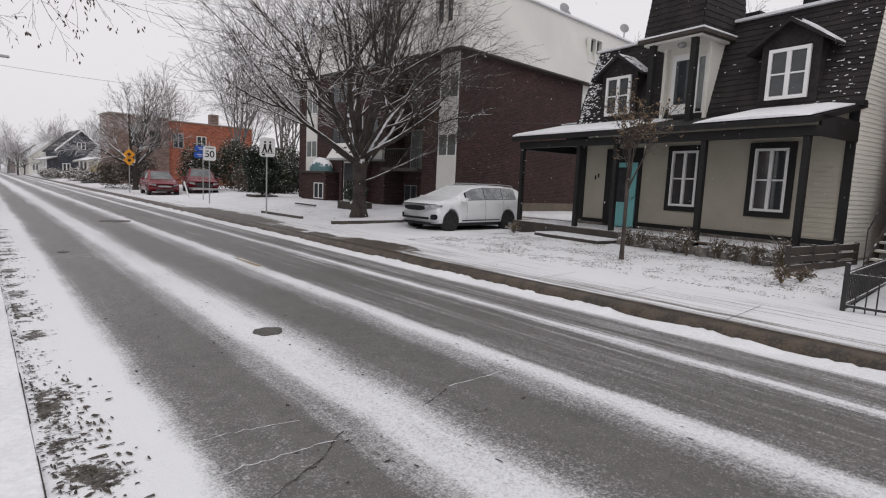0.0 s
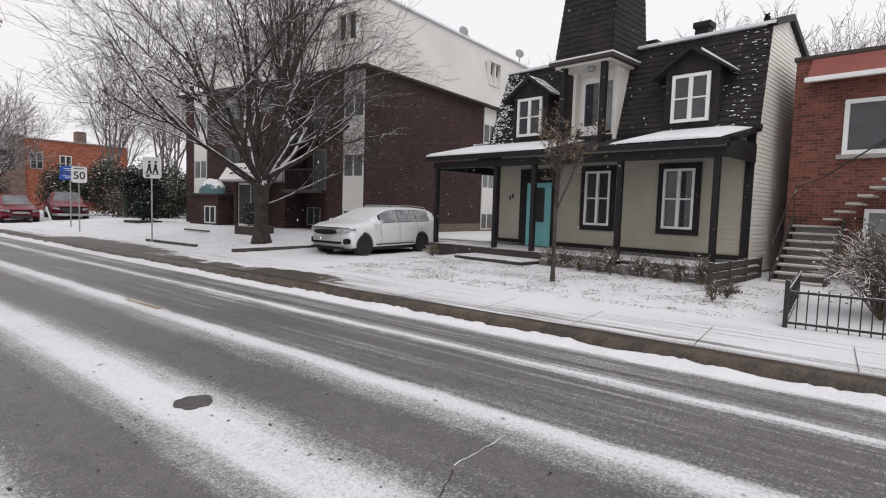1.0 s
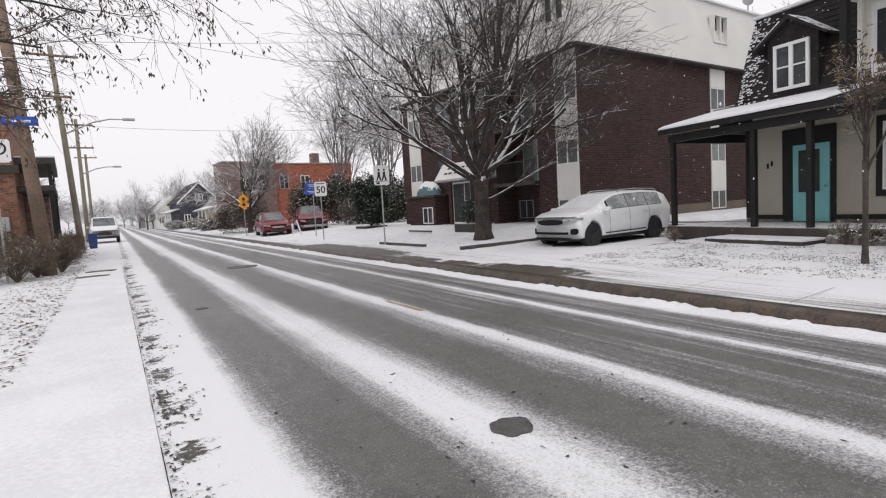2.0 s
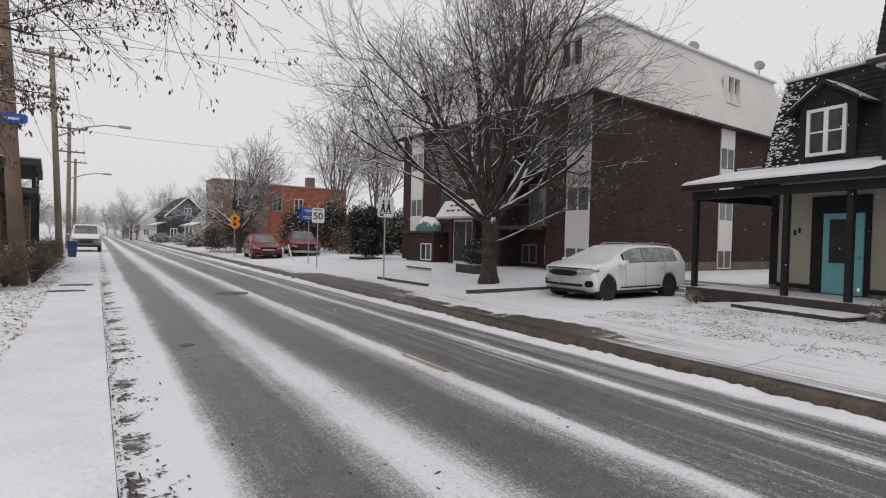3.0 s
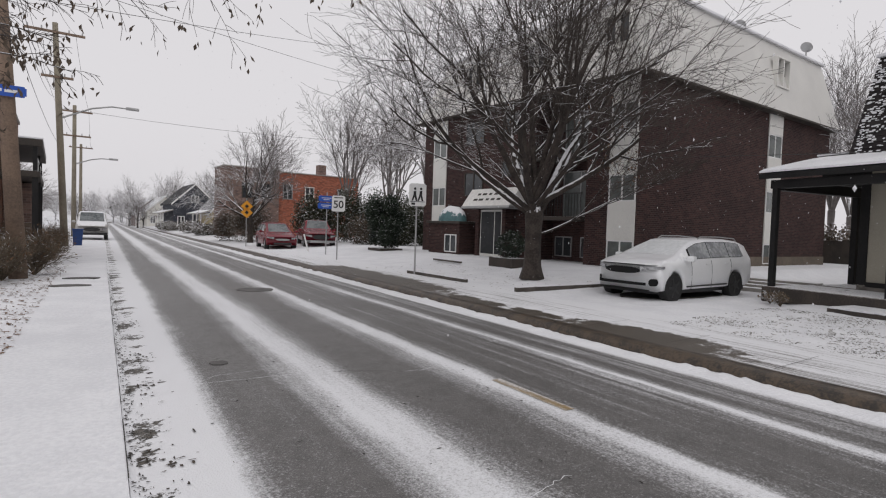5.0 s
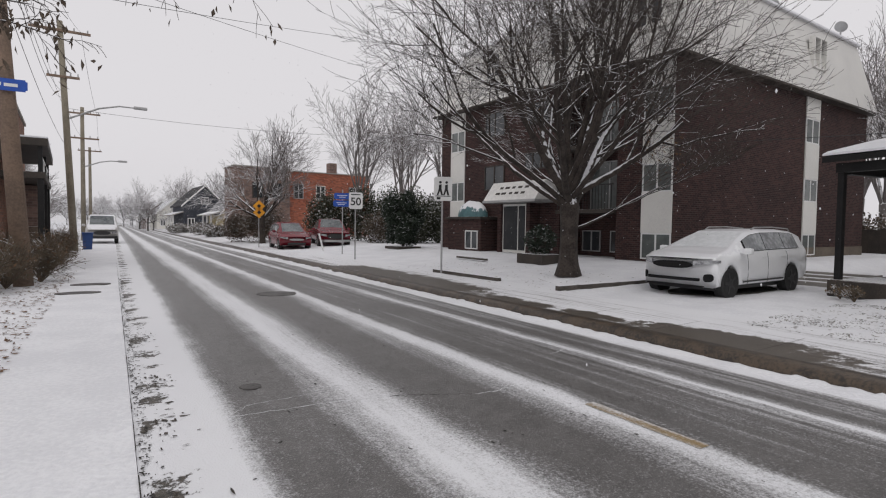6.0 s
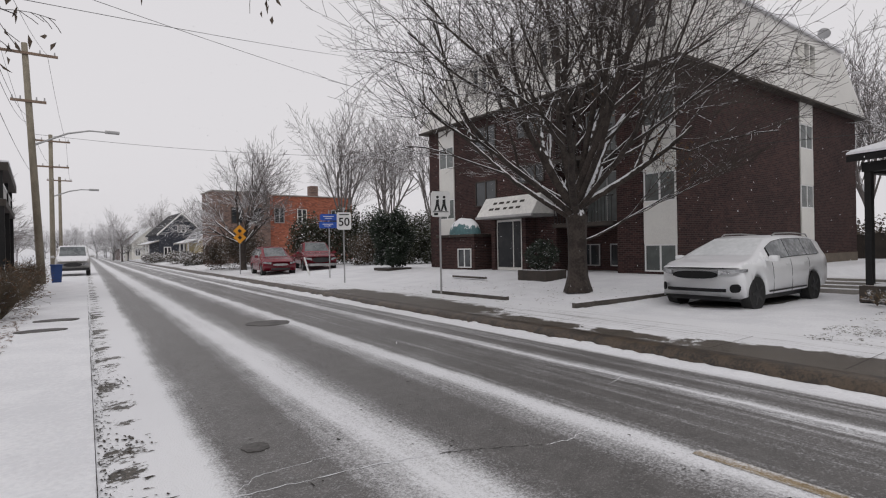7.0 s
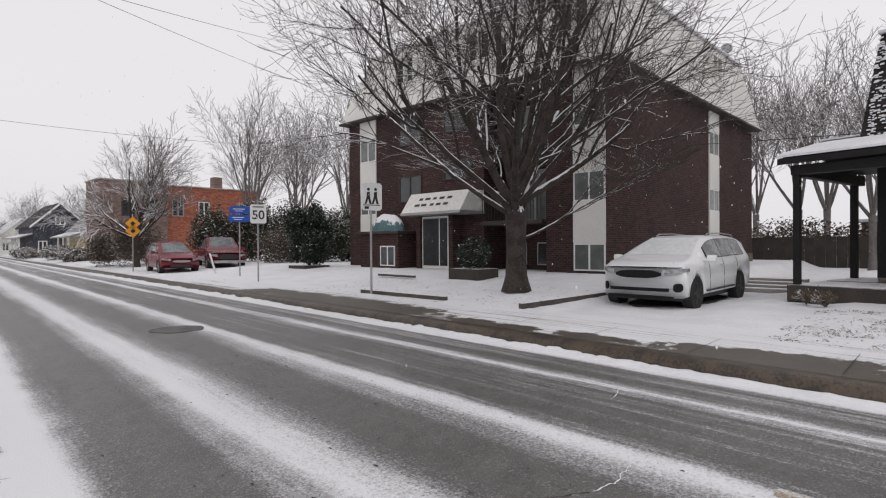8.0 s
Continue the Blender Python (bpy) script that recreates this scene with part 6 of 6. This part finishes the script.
def small_house(x, y, w, d, wall_h, ridge, material, label, roof_mat=M_darkroof, openings=3):
    h = thing("small_house", (x, y, 0.1), label, "house", "houses down the street")
    bm = bmesh.new()
    prism(bm, [(x, 0.0), (x + w, 0.0), (x + w, wall_h), (x + w / 2, ridge), (x, wall_h)], 1, y, y + d)
    part("wall", bm, material, h)
    for s in (0, 1):
        bm = bmesh.new()
        a, b = (x - 0.35, wall_h - 0.3), (x + w / 2, ridge + 0.1)
        if s:
            a = (x + w + 0.35, wall_h - 0.3)
        prism(bm, [a, b, (b[0], b[1] + 0.18), (a[0], a[1] + 0.18)], 1, y - 0.35, y + d + 0.3)
        part("roof", bm, roof_mat, h)
        bm = bmesh.new()
        prism(bm, [(a[0], a[1] - 0.06), (b[0], b[1] - 0.06), (b[0], b[1] + 0.2), (a[0], a[1] + 0.2)], 1, y - 0.42, y - 0.354)
        part("barge_board", bm, M_white, h)
    for i in range(openings):
        window(h, "y", x + 0.5 + i * (w - 1.9) / 2, x + 1.4 + i * (w - 1.9) / 2, 0.9, 2.2, y, 1, M_white, M_pane, 2, 1, 0.1, 0.08)
    window(h, "y", x + w / 2 - 0.5, x + w / 2 + 0.5, wall_h + 0.1, wall_h + 1.1, y, 1, M_white, M_pane, 2, 1, 0.1, 0.08)
    for i in range(3):
        yy = y + 1 + i * 2.4
        part("porch_post", bm_box(x - 1.2, yy, 0.0, x - 1.05, yy + 0.15, 2.5), M_white, h)
    bm = bmesh.new()
    prism(bm, [(x - 1.5, 2.45), (x, 2.95), (x, 3.1), (x - 1.5, 2.6)], 1, y, y + d)
    part("porch_roof", bm, M_concrete, h)
    return h


small_house(13.2, 88, 5.4, 9, 4.0, 6.5, M_darkside, "dark blue-grey gabled house with a white porch", mat("black shingle roof", (0.03, 0.03, 0.033), (0.02, 0.02, 0.022), 0.85, 12, 1.5, 0.2), 1)
small_house(16.0, 78, 4.2, 8, 2.9, 5.2, M_yellowside, "pale yellow gabled house with snow on its roof")
small_house(13.6, 118, 6.0, 10, 3.2, 5.8, M_siding, "pale gabled house far down the street")
small_house(14.5, 145, 7.0, 10, 3.4, 6.2, M_greybrick, "brown gabled house far down the street")
small_house(-9.5, 100, 6.0, 10, 3.2, 5.8, M_greybrick, "brown gabled house on the near side of the street")
for i, (x, y, rx, h) in enumerate(((12.6, 72, 1.6, 1.6), (14.8, 70, 1.8, 1.4), (12.2, 64, 1.4, 1.2), (12.0, 84, 1.6, 1.4))):
    hd = thing("hedge_bush", (x, y, 0.1), "grey-brown clipped bush by the far pavement", "shrub", "far bushes")
    v, f = leaf_cloud(pr, (x, y, h / 2 + 0.1), (rx, rx, h / 2), 1500, 0.12)
    raw("foliage", v, f, mat("frosted twig %d" % i, (0.16, 0.14, 0.11), (0.1, 0.09, 0.075), 0.9, 8, 1, 0.0, snow=0.45) if i == 0 else bpy.data.materials["frosted twig 0"], hd)
back_fence = thing("board_fence", (36.5, 14, 0.1), "weathered board fence across the back yards", "fence")
for i in range(60):
    y = -6 + i * 0.5
    part("board", bm_box(37.0, y, 0.0, 37.04, y + 0.49, 1.75 + 0.05 * math.sin(i * 2.3)), M_darkwood, back_fence)
shed = thing("garden_shed", (44, 12, 0.1), "grey shed with a snow-covered roof beyond the yards", "shed")
part("wall", bm_box(42, 8, 0, 47, 14, 2.6), M_greybrick, shed)
part("roof", bm_box(41.7, 7.7, 2.6, 47.3, 14.3, 2.8, bevel=0.04), M_snow, shed)
dish = thing("satellite_dish", (29, 20, 11.2), "grey satellite dish on the block's roof", "dish")
for k, (x, y) in enumerate(((27.5, 19.6), (28.6, 20.2), (33.2, 18.9))):
    d = dish if k == 0 else thing("satellite_dish", (x, y, 11.2), "grey satellite dish on the block's roof", "dish")
    bm = bmesh.new()
    tube(bm, [(x, y, 11.1), (x, y, 12.1)], 0.04, 0.04, 6)
    part("mast", bm, M_metal, d)
    bm = bmesh.new()
    bmesh.ops.create_uvsphere(bm, u_segments=14, v_segments=8, radius=0.3, matrix=Matrix.Translation((x - 0.1, y - 0.05, 12.1)) @ Matrix.Rotation(radians(50), 4, "Y") @ Matrix.Diagonal((1, 1, 0.22, 1)))
    part("bowl", bm, M_metal, d, smooth=True)

# ---- trees in the distance ----
far_rng = random.Random(77)
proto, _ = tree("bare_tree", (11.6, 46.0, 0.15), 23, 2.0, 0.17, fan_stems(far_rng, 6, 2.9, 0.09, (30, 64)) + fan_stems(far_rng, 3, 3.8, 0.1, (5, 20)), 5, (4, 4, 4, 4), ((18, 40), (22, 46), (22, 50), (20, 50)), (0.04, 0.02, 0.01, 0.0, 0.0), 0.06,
                "bare street tree with a spreading crown and snow on its haze-pale twigs", M_bark, M_hazetwig, lens=(0.66, 0.86), group="bare trees", min_r=0.009)
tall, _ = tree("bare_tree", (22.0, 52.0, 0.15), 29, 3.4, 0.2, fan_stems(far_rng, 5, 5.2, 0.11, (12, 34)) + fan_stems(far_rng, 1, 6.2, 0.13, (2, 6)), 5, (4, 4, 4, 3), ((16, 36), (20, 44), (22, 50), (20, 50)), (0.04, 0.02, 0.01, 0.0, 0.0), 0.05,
               "tall slender bare tree behind the houses", M_hazetwig, M_hazetwig, lens=(0.6, 0.8), group="bare trees", min_r=0.011)


def plant(src, x, y, turn, size):
    size *= 0.62 if y > 85 else 1.0
    ob = copy_thing(src, Matrix.Translation((x, y, 0.1)) @ Matrix.Rotation(turn, 4, "Z"))
    ob.scale = (size, size, size)
    return ob


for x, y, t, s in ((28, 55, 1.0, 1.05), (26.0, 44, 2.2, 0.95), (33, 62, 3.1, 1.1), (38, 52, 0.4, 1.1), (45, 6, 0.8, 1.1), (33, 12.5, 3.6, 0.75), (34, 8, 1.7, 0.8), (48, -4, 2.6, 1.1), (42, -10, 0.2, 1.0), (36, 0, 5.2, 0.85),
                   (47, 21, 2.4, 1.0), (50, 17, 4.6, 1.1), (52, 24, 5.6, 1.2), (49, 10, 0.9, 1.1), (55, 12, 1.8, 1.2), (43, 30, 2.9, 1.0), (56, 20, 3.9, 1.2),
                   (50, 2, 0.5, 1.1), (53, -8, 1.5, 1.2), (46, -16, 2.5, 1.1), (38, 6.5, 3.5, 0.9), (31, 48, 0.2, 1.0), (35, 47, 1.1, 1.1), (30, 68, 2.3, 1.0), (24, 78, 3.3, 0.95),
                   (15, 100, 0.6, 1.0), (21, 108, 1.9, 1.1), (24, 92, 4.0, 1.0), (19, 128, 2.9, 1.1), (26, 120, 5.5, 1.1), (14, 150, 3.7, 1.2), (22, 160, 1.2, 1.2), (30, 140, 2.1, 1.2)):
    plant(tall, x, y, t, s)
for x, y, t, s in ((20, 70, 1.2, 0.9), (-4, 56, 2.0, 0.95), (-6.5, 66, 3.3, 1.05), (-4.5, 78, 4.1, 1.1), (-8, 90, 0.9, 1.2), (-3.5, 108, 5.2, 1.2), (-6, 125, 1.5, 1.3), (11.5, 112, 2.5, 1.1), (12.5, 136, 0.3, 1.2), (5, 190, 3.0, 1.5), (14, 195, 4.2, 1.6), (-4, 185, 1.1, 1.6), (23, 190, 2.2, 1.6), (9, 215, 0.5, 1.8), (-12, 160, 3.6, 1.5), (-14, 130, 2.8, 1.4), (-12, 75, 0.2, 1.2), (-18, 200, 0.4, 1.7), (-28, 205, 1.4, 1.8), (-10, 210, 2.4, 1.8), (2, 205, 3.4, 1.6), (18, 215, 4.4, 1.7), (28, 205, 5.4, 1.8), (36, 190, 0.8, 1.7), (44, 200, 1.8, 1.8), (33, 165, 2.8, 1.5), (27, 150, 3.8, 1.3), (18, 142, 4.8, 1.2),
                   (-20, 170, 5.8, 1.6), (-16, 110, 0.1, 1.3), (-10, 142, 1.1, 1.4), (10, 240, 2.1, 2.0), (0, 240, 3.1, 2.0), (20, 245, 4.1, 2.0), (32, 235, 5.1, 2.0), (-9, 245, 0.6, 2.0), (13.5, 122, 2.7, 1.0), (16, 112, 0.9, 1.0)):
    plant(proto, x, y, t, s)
for i, (x, y, rx, h) in enumerate(((40, 13, 2.6, 2.6), (41, 17, 2.8, 3.0), (42, 21, 2.8, 2.8), (41, 9, 2.6, 2.4), (43, 26, 3.0, 3.0), (40.5, 3, 2.6, 2.6))):
    hd = thing("brown_thicket", (x, y, 0.2), "thicket of brown twigs behind the back fence", "shrub", "brown thickets")
    v, f = leaf_cloud(pr, (x, y, h / 2 + 0.1), (rx, rx, h / 2), 2600, 0.12, shell=0.3)
    raw("foliage", v, f, M_brush, hd)
# conifer behind the house
con_rng = random.Random(91)
conifer = thing("conifer", (34, 4.6, 0.1), "dark conifer behind the house", "tree")
bm = bmesh.new()
tube(bm, [(34, 4.6, 0), (34, 4.6, 12.5)], 0.22, 0.04, 8)
part("trunk", bm, M_bark, conifer)
v, f = [], []
for i in range(260):
    h = con_rng.uniform(2.0, 12.3)
    a = con_rng.uniform(0, 6.283)
    reach = (12.9 - h) * 0.26 * con_rng.uniform(0.6, 1.1)
    for k in range(26):
        g = con_rng.random()
        p = Vector((34 + math.cos(a) * reach * g, 4.6 + math.sin(a) * reach * g, h - 0.35 * reach * g * g + con_rng.gauss(0, 0.07)))
        q = Euler((con_rng.uniform(-0.6, 0.6), con_rng.uniform(-0.6, 0.6), con_rng.uniform(0, 6.3))).to_quaternion()
        b = len(v)
        for w in ((-0.16, 0, 0), (0, -0.05, 0.02), (0.16, 0, -0.03), (0, 0.05, 0.02)):
            v.append(tuple(p + q @ Vector(w)))
        f.append((b, b + 1, b + 2, b + 3))
raw("foliage", v, f, M_ever, conifer)

# ---- marks on the street ----
def flat_patch(name, x, y, rx, ry, z, material, label, category, seed=0, n=28, rough_edge=0.06):
    bm = bmesh.new()
    ring = []
    for k in range(n):
        a = 2 * math.pi * k / n
        e = 1 + rough_edge * noise.noise((math.cos(a) * 2, math.sin(a) * 2, seed))
        ring.append((x + rx * e * math.cos(a), y + ry * e * math.sin(a)))
    prism(bm, ring, 2, z - 0.03, z)
    return tagged(part(name, bm, material), label, category)


M_cover = mat("worn iron cover", (0.1, 0.094, 0.09), (0.05, 0.047, 0.044), 0.6, 30, 5, 0.4)
for x, y, r, lab in ((2.2, 4.95, 0.14, "dark iron manhole cover in the road"), (3.98, 18.6, 0.42, "dark iron manhole cover in a thawed ring of the road"), (1.63, 11.92, 0.1, "small iron valve cover in the road")):
    flat_patch("manhole_cover", x, y, r, r, road_z(x, y) + 0.008, M_cover, lab, "manhole", seed=x, rough_edge=0.22)
for x, y, rx in ((0.66, 22.5, 0.42), (0.38, 20.7, 0.42)):
    flat_patch("manhole_cover", x, y, rx, 0.24, 0.07, M_cover, "dark iron manhole cover in the snowy pavement", "manhole")
# bare ground under the van, with its contact shadow put into the dark colour
flat_patch("bare_shaded_ground", 14.45, 14.38, 2.1, 0.86, 0.045, mat("bare gravel darkened for van shadow", (0.05, 0.046, 0.042), (0.028, 0.026, 0.024), 0.7, 30, 4, 0.5), "bare gravel under the parked minivan, coloured dark for its contact shadow", "ground", 4, 40, 0.2)
M_crack = mat("dark crack", (0.03, 0.028, 0.025), (0.045, 0.04, 0.036), 0.9, 20, 3, 0.0)


def crack(points, w, seed, filled=False):
    rng = random.Random(seed)
    pts = []
    for (x0, y0), (x1, y1) in zip(points, points[1:]):
        for i in range(10):
            f = i / 10
            pts.append((x0 + (x1 - x0) * f + rng.gauss(0, 0.006), y0 + (y1 - y0) * f + rng.gauss(0, 0.008)))
    verts, faces = [], []
    for i, (x, y) in enumerate(pts):
        hw = w * rng.uniform(0.2, 1.0) * (0.3 if filled else 0.5)
        z = road_z(x, y) + 0.005
        verts += [(x, y - hw, z), (x, y + hw, z)]
        if i:
            faces.append((2 * i - 2, 2 * i, 2 * i + 1, 2 * i - 1))
    tagged(raw("road_crack", verts, faces, M_snow if filled else M_crack), "crack across the asphalt filled with snow" if filled else "dark crack across the wet asphalt", "crack", kind="structure")


crack(((1.23, 11.2), (1.66, 11.12), (2.13, 11.07), (2.6, 10.95)), 0.022, 1, True)
crack(((2.6, 10.95), (2.94, 10.78), (3.28, 10.58)), 0.016, 6)
crack(((3.28, 10.58), (3.5, 10.55), (3.82, 10.61)), 0.022, 7, True)
crack(((1.25, 11.2), (1.45, 11.39), (1.84, 11.41), (2.07, 11.38)), 0.014, 2, True)
crack(((5.05, 11.37), (5.6, 11.54)), 0.022, 8, True)
crack(((2.2, 2.62), (2.6, 2.78)), 0.013, 3)
crack(((2.6, 2.78), (3.26, 2.76)), 0.018, 9, True)
crack(((0.77, 3.07), (1.12, 3.03), (1.46, 2.94)), 0.016, 4, True)
crack(((0.78, 2.63), (1.09, 2.61), (1.52, 2.57)), 0.016, 10, True)
crack(((0.92, 2.27), (1.33, 2.46), (1.59, 2.68)), 0.012, 11)
crack(((1.9, 7.9), (2.4, 7.75), (2.95, 7.85)), 0.014, 5, True)
# broken dark joint between the left pavement and the road
joint_rng = random.Random(7)
y = -2.0
while y < 30:
    ln = joint_rng.uniform(0.3, 1.2)
    verts, faces = [], []
    for i in range(9):
        yy = y + ln * i / 8
        hw = 0.0035 * joint_rng.uniform(0.4, 1.3)
        x = -0.055 + SLANT * yy
        verts += [(x - hw, yy, 0.066), (x + hw, yy, 0.066)]
        if i:
            faces.append((2 * i - 2, 2 * i - 1, 2 * i + 1, 2 * i))
    tagged(raw("pavement_joint", verts, faces, M_crack), "dark joint between the pavement and the road", "joint", "kerb joints", "structure")
    y += ln + joint_rng.uniform(0.1, 0.9)
# yellow centre line, nearly covered
M_yellow = u_bands("worn yellow paint under snow", [(3.2, 0.7), (3.33, 0.6), (3.38, 0.3), (3.45, 0.55)], (0.3, 0.21, 0.095), (0.22, 0.16, 0.08), 0.9, 0.6)
for y0, y1 in ((8.75, 9.85),):
    verts, faces = [], []
    for i in range(9):
        y = y0 + (y1 - y0) * i / 8
        for u in (3.34, 3.46):
            verts.append((u + SLANT * y, y, road_z(u + SLANT * y, y) + 0.004))
        if i:
            faces.append((2 * i - 2, 2 * i - 1, 2 * i + 1, 2 * i))
    tagged(raw("centre_line", verts, faces, M_yellow), "worn yellow centre line half under snow", "road marking", "centre line", "structure")
# snow ridge along the far gutter
verts, faces = [], []
ys_r = span((-15, 45, 900))
prof = ((-0.3, 0.0), (-0.2, 0.35), (-0.08, 0.85), (0.04, 1.0), (0.14, 0.6), (0.2, 0.0))
for i, y in enumerate(ys_r):
    bulk = 0.032 + 0.045 * noise.noise((1.0, y * 1.1, 2)) + 0.045 * noise.noise((4.0, y * 4.5, 2)) + 0.03 * noise.noise((7.0, y * 11, 2))
    if abs(y - 10.6) < 1.2 or abs(y - 19.2) < 2.2:
        bulk *= 0.45
    shift = 0.08 * noise.noise((9.0, y * 1.6, 5)) + 0.09 * noise.noise((9.0, y * 6.0, 5)) + 0.06 * noise.noise((9.0, y * 15.0, 5))
    for du, h in prof:
        u = 6.21 + du * (1.0 + 0.5 * noise.noise((3.0, y * 1.7, 1))) + shift
        verts.append((u + SLANT * y, y, road_z(u + SLANT * y, y) - 0.004 + max(0.0, bulk) * h))
    if i:
        b = len(verts) - 12
        for j in range(5):
            faces.append((b + j, b + j + 1, b + j + 7, b + j + 6))
tagged(raw("snow_ridge", verts, faces, M_snow, smooth=True), "low lumpy ridge of ploughed snow along the kerb", "snow", kind="structure")
# slab joints of the pavement
for i in range(26):
    y = -4 + i * 1.55
    verts = [(u + SLANT * y, y + w + 0.05 * u * 0.2, ground_z(u + SLANT * y, y) + 0.024) for u in (6.7, 7.3, 8.0) for w in (-0.004, 0.004)]
    tagged(raw("pavement_joint", verts, [(0, 2, 3, 1), (2, 4, 5, 3)], M_crack), "dark joint between pavement slabs", "joint", "pavement joints", "structure")


# ---- litter of leaves and thawed crumbs ----
def scatter(name, count, place, size, material, label, seed, tall=0.3):
    rng = random.Random(seed)
    verts, faces = [], []
    for _ in range(count):
        x, y, z = place(rng)
        s = size * rng.uniform(0.4, 1.5)
        a, long = rng.uniform(0, 6.283), rng.choice((0.5, 0.7, 1.0, 1.6, 2.2))
        n = 6
        b = len(verts)
        for k in range(n):
            an = a + 2 * math.pi * k / n
            r = s * rng.uniform(0.3, 1.1)
            verts.append((x + r * math.cos(an) * long, y + r * 1.3 / long * math.sin(an), z + rng.uniform(0, tall) * s))
        verts.append((x, y, z + tall * s))
        for k in range(n):
            faces.append((b + k, b + (k + 1) % n, b + n))
    tagged(raw(name, verts, faces, material), label, "litter", kind="stuff")


def verge_place(rng):
    y = rng.uniform(-1.5, 24)
    dense = 0.5 + 0.5 * noise.noise((0.0, y * 0.9, 4))
    u = min(0.5, abs(rng.gauss(0, 0.02 + 0.1 * dense * dense))) - 0.04
    x = u + SLANT * y
    return x, y, road_z(x, y) + 0.007


scatter("leaf_litter", 1500, verge_place, 0.0115, M_crack, "dark crumbs of dead leaves in the snow along the kerb", 51)


def clump_place(rng):
    cy = rng.choice((2.6, 3.1, 3.6, 4.4, 7.2, 9.5, 11.3, 12.6, 15.0))
    y = rng.gauss(cy, 0.28)
    u = rng.gauss(0.18, 0.09)
    x = u + SLANT * y
    return x, y, road_z(x, y) + 0.006


scatter("leaf_litter", 420, clump_place, 0.017, mat("wet leaf", (0.07, 0.055, 0.042), (0.035, 0.03, 0.025), 0.7, 20, 3, 0.0), "wet brown leaves thawed through the snow by the kerb", 52)


def lawn_place(rng):
    y = rng.uniform(2.0, 11.0) if rng.random() < 0.7 else rng.uniform(16.0, 24)
    x = rng.uniform(9.2, 13.0)
    return x, y, ground_z(x, y) + 0.012


scatter("leaf_litter", 1100, lawn_place, 0.022, mat("lawn leaf", (0.2, 0.175, 0.135), (0.12, 0.1, 0.08), 0.8, 20, 3, 0.0), "brown leaves and grass tips showing through the snow", 53)


def tuft_place(rng):
    while True:
        y, x = rng.uniform(1.6, 11.2), rng.uniform(9.0, 13.0)
        if noise.noise((x * 1.3, y * 0.9, 3)) + 0.5 * noise.noise((x * 5, y * 4, 6)) > 0.02:
            return x, y, ground_z(x, y) + 0.012


scatter("grass_tips", 7000, tuft_place, 0.0085, mat("dull winter grass", (0.17, 0.158, 0.13), (0.085, 0.08, 0.065), 0.9, 20, 3, 0.0), "dull grass tips standing through the thin snow", 57, 1.2)


def left_place(rng):
    y = rng.uniform(8, 26)
    x = SLANT * y - abs(rng.gauss(0, 0.8)) - 1.15
    return x, y, ground_z(x, y) + 0.01


scatter("leaf_litter", 1500, left_place, 0.028, M_leaf, "brown dead leaves lying on the snow beside the pavement", 54)


def road_place(rng):
    y = rng.uniform(0.5, 16)
    x = rng.uniform(0.5, 3.4) + SLANT * y
    return x, y, road_z(x, y) + 0.004


scatter("road_grit", 260, road_place, 0.012, M_crack, "dark bits of leaf and grit on the road", 55)


# ---- sparse falling snow ----
flake_rng = random.Random(99)
verts, faces = [], []
for _ in range(1500):
    y = flake_rng.uniform(2.0, 26)
    x = flake_rng.uniform(2.0, 15.0)
    z = flake_rng.uniform(0.8, 7.5)
    r = flake_rng.uniform(0.003, 0.007)
    b = len(verts)
    verts += [(x + r, y, z), (x - r, y, z), (x, y + r, z), (x, y - r, z), (x, y, z + 1.8 * r), (x, y, z - 1.8 * r)]
    faces += [(b + i, b + j, b + k) for i, j, k in ((0, 2, 4), (2, 1, 4), (1, 3, 4), (3, 0, 4), (2, 0, 5), (1, 2, 5), (3, 1, 5), (0, 3, 5))]
tagged(raw("falling_snow", verts, faces, M_snow), "sparse white snowflakes falling in the air", "snow", kind="stuff")

# snow falling thickly down the street veils what lies far off
veil_rng = np.random.default_rng(5)
n = 200000
y = 50 + 170 * veil_rng.random(n) ** 0.8
x = -34 + 84 * veil_rng.random(n)
z = 0.3 + 8 * veil_rng.random(n) ** 1.6
centre = np.stack([x, y, z], 1)
one = veil_rng.normal(size=(n, 3))
one /= np.linalg.norm(one, axis=1, keepdims=True)
two = np.cross(one, veil_rng.normal(size=(n, 3)))
two /= np.linalg.norm(two, axis=1, keepdims=True)
half = veil_rng.uniform(0.00016, 0.00034, (n, 1)) * y[:, None]
veil = np.stack([centre + half * one, centre + half * two, centre - half * one, centre - half * two], 1).reshape(-1, 3)
veil_me = bpy.data.meshes.new("distant_snowfall")
veil_me.vertices.add(4 * n)
veil_me.vertices.foreach_set("co", veil.ravel())
veil_me.loops.add(4 * n)
veil_me.loops.foreach_set("vertex_index", np.arange(4 * n, dtype=np.int32))
veil_me.polygons.add(n)
veil_me.polygons.foreach_set("loop_start", np.arange(0, 4 * n, 4, dtype=np.int32))
veil_me.update(calc_edges=True)
veil_me.materials.append(M_snow)
tagged(new("distant_snowfall", veil_me), "thick white snowflakes falling down the street", "snow", kind="stuff")
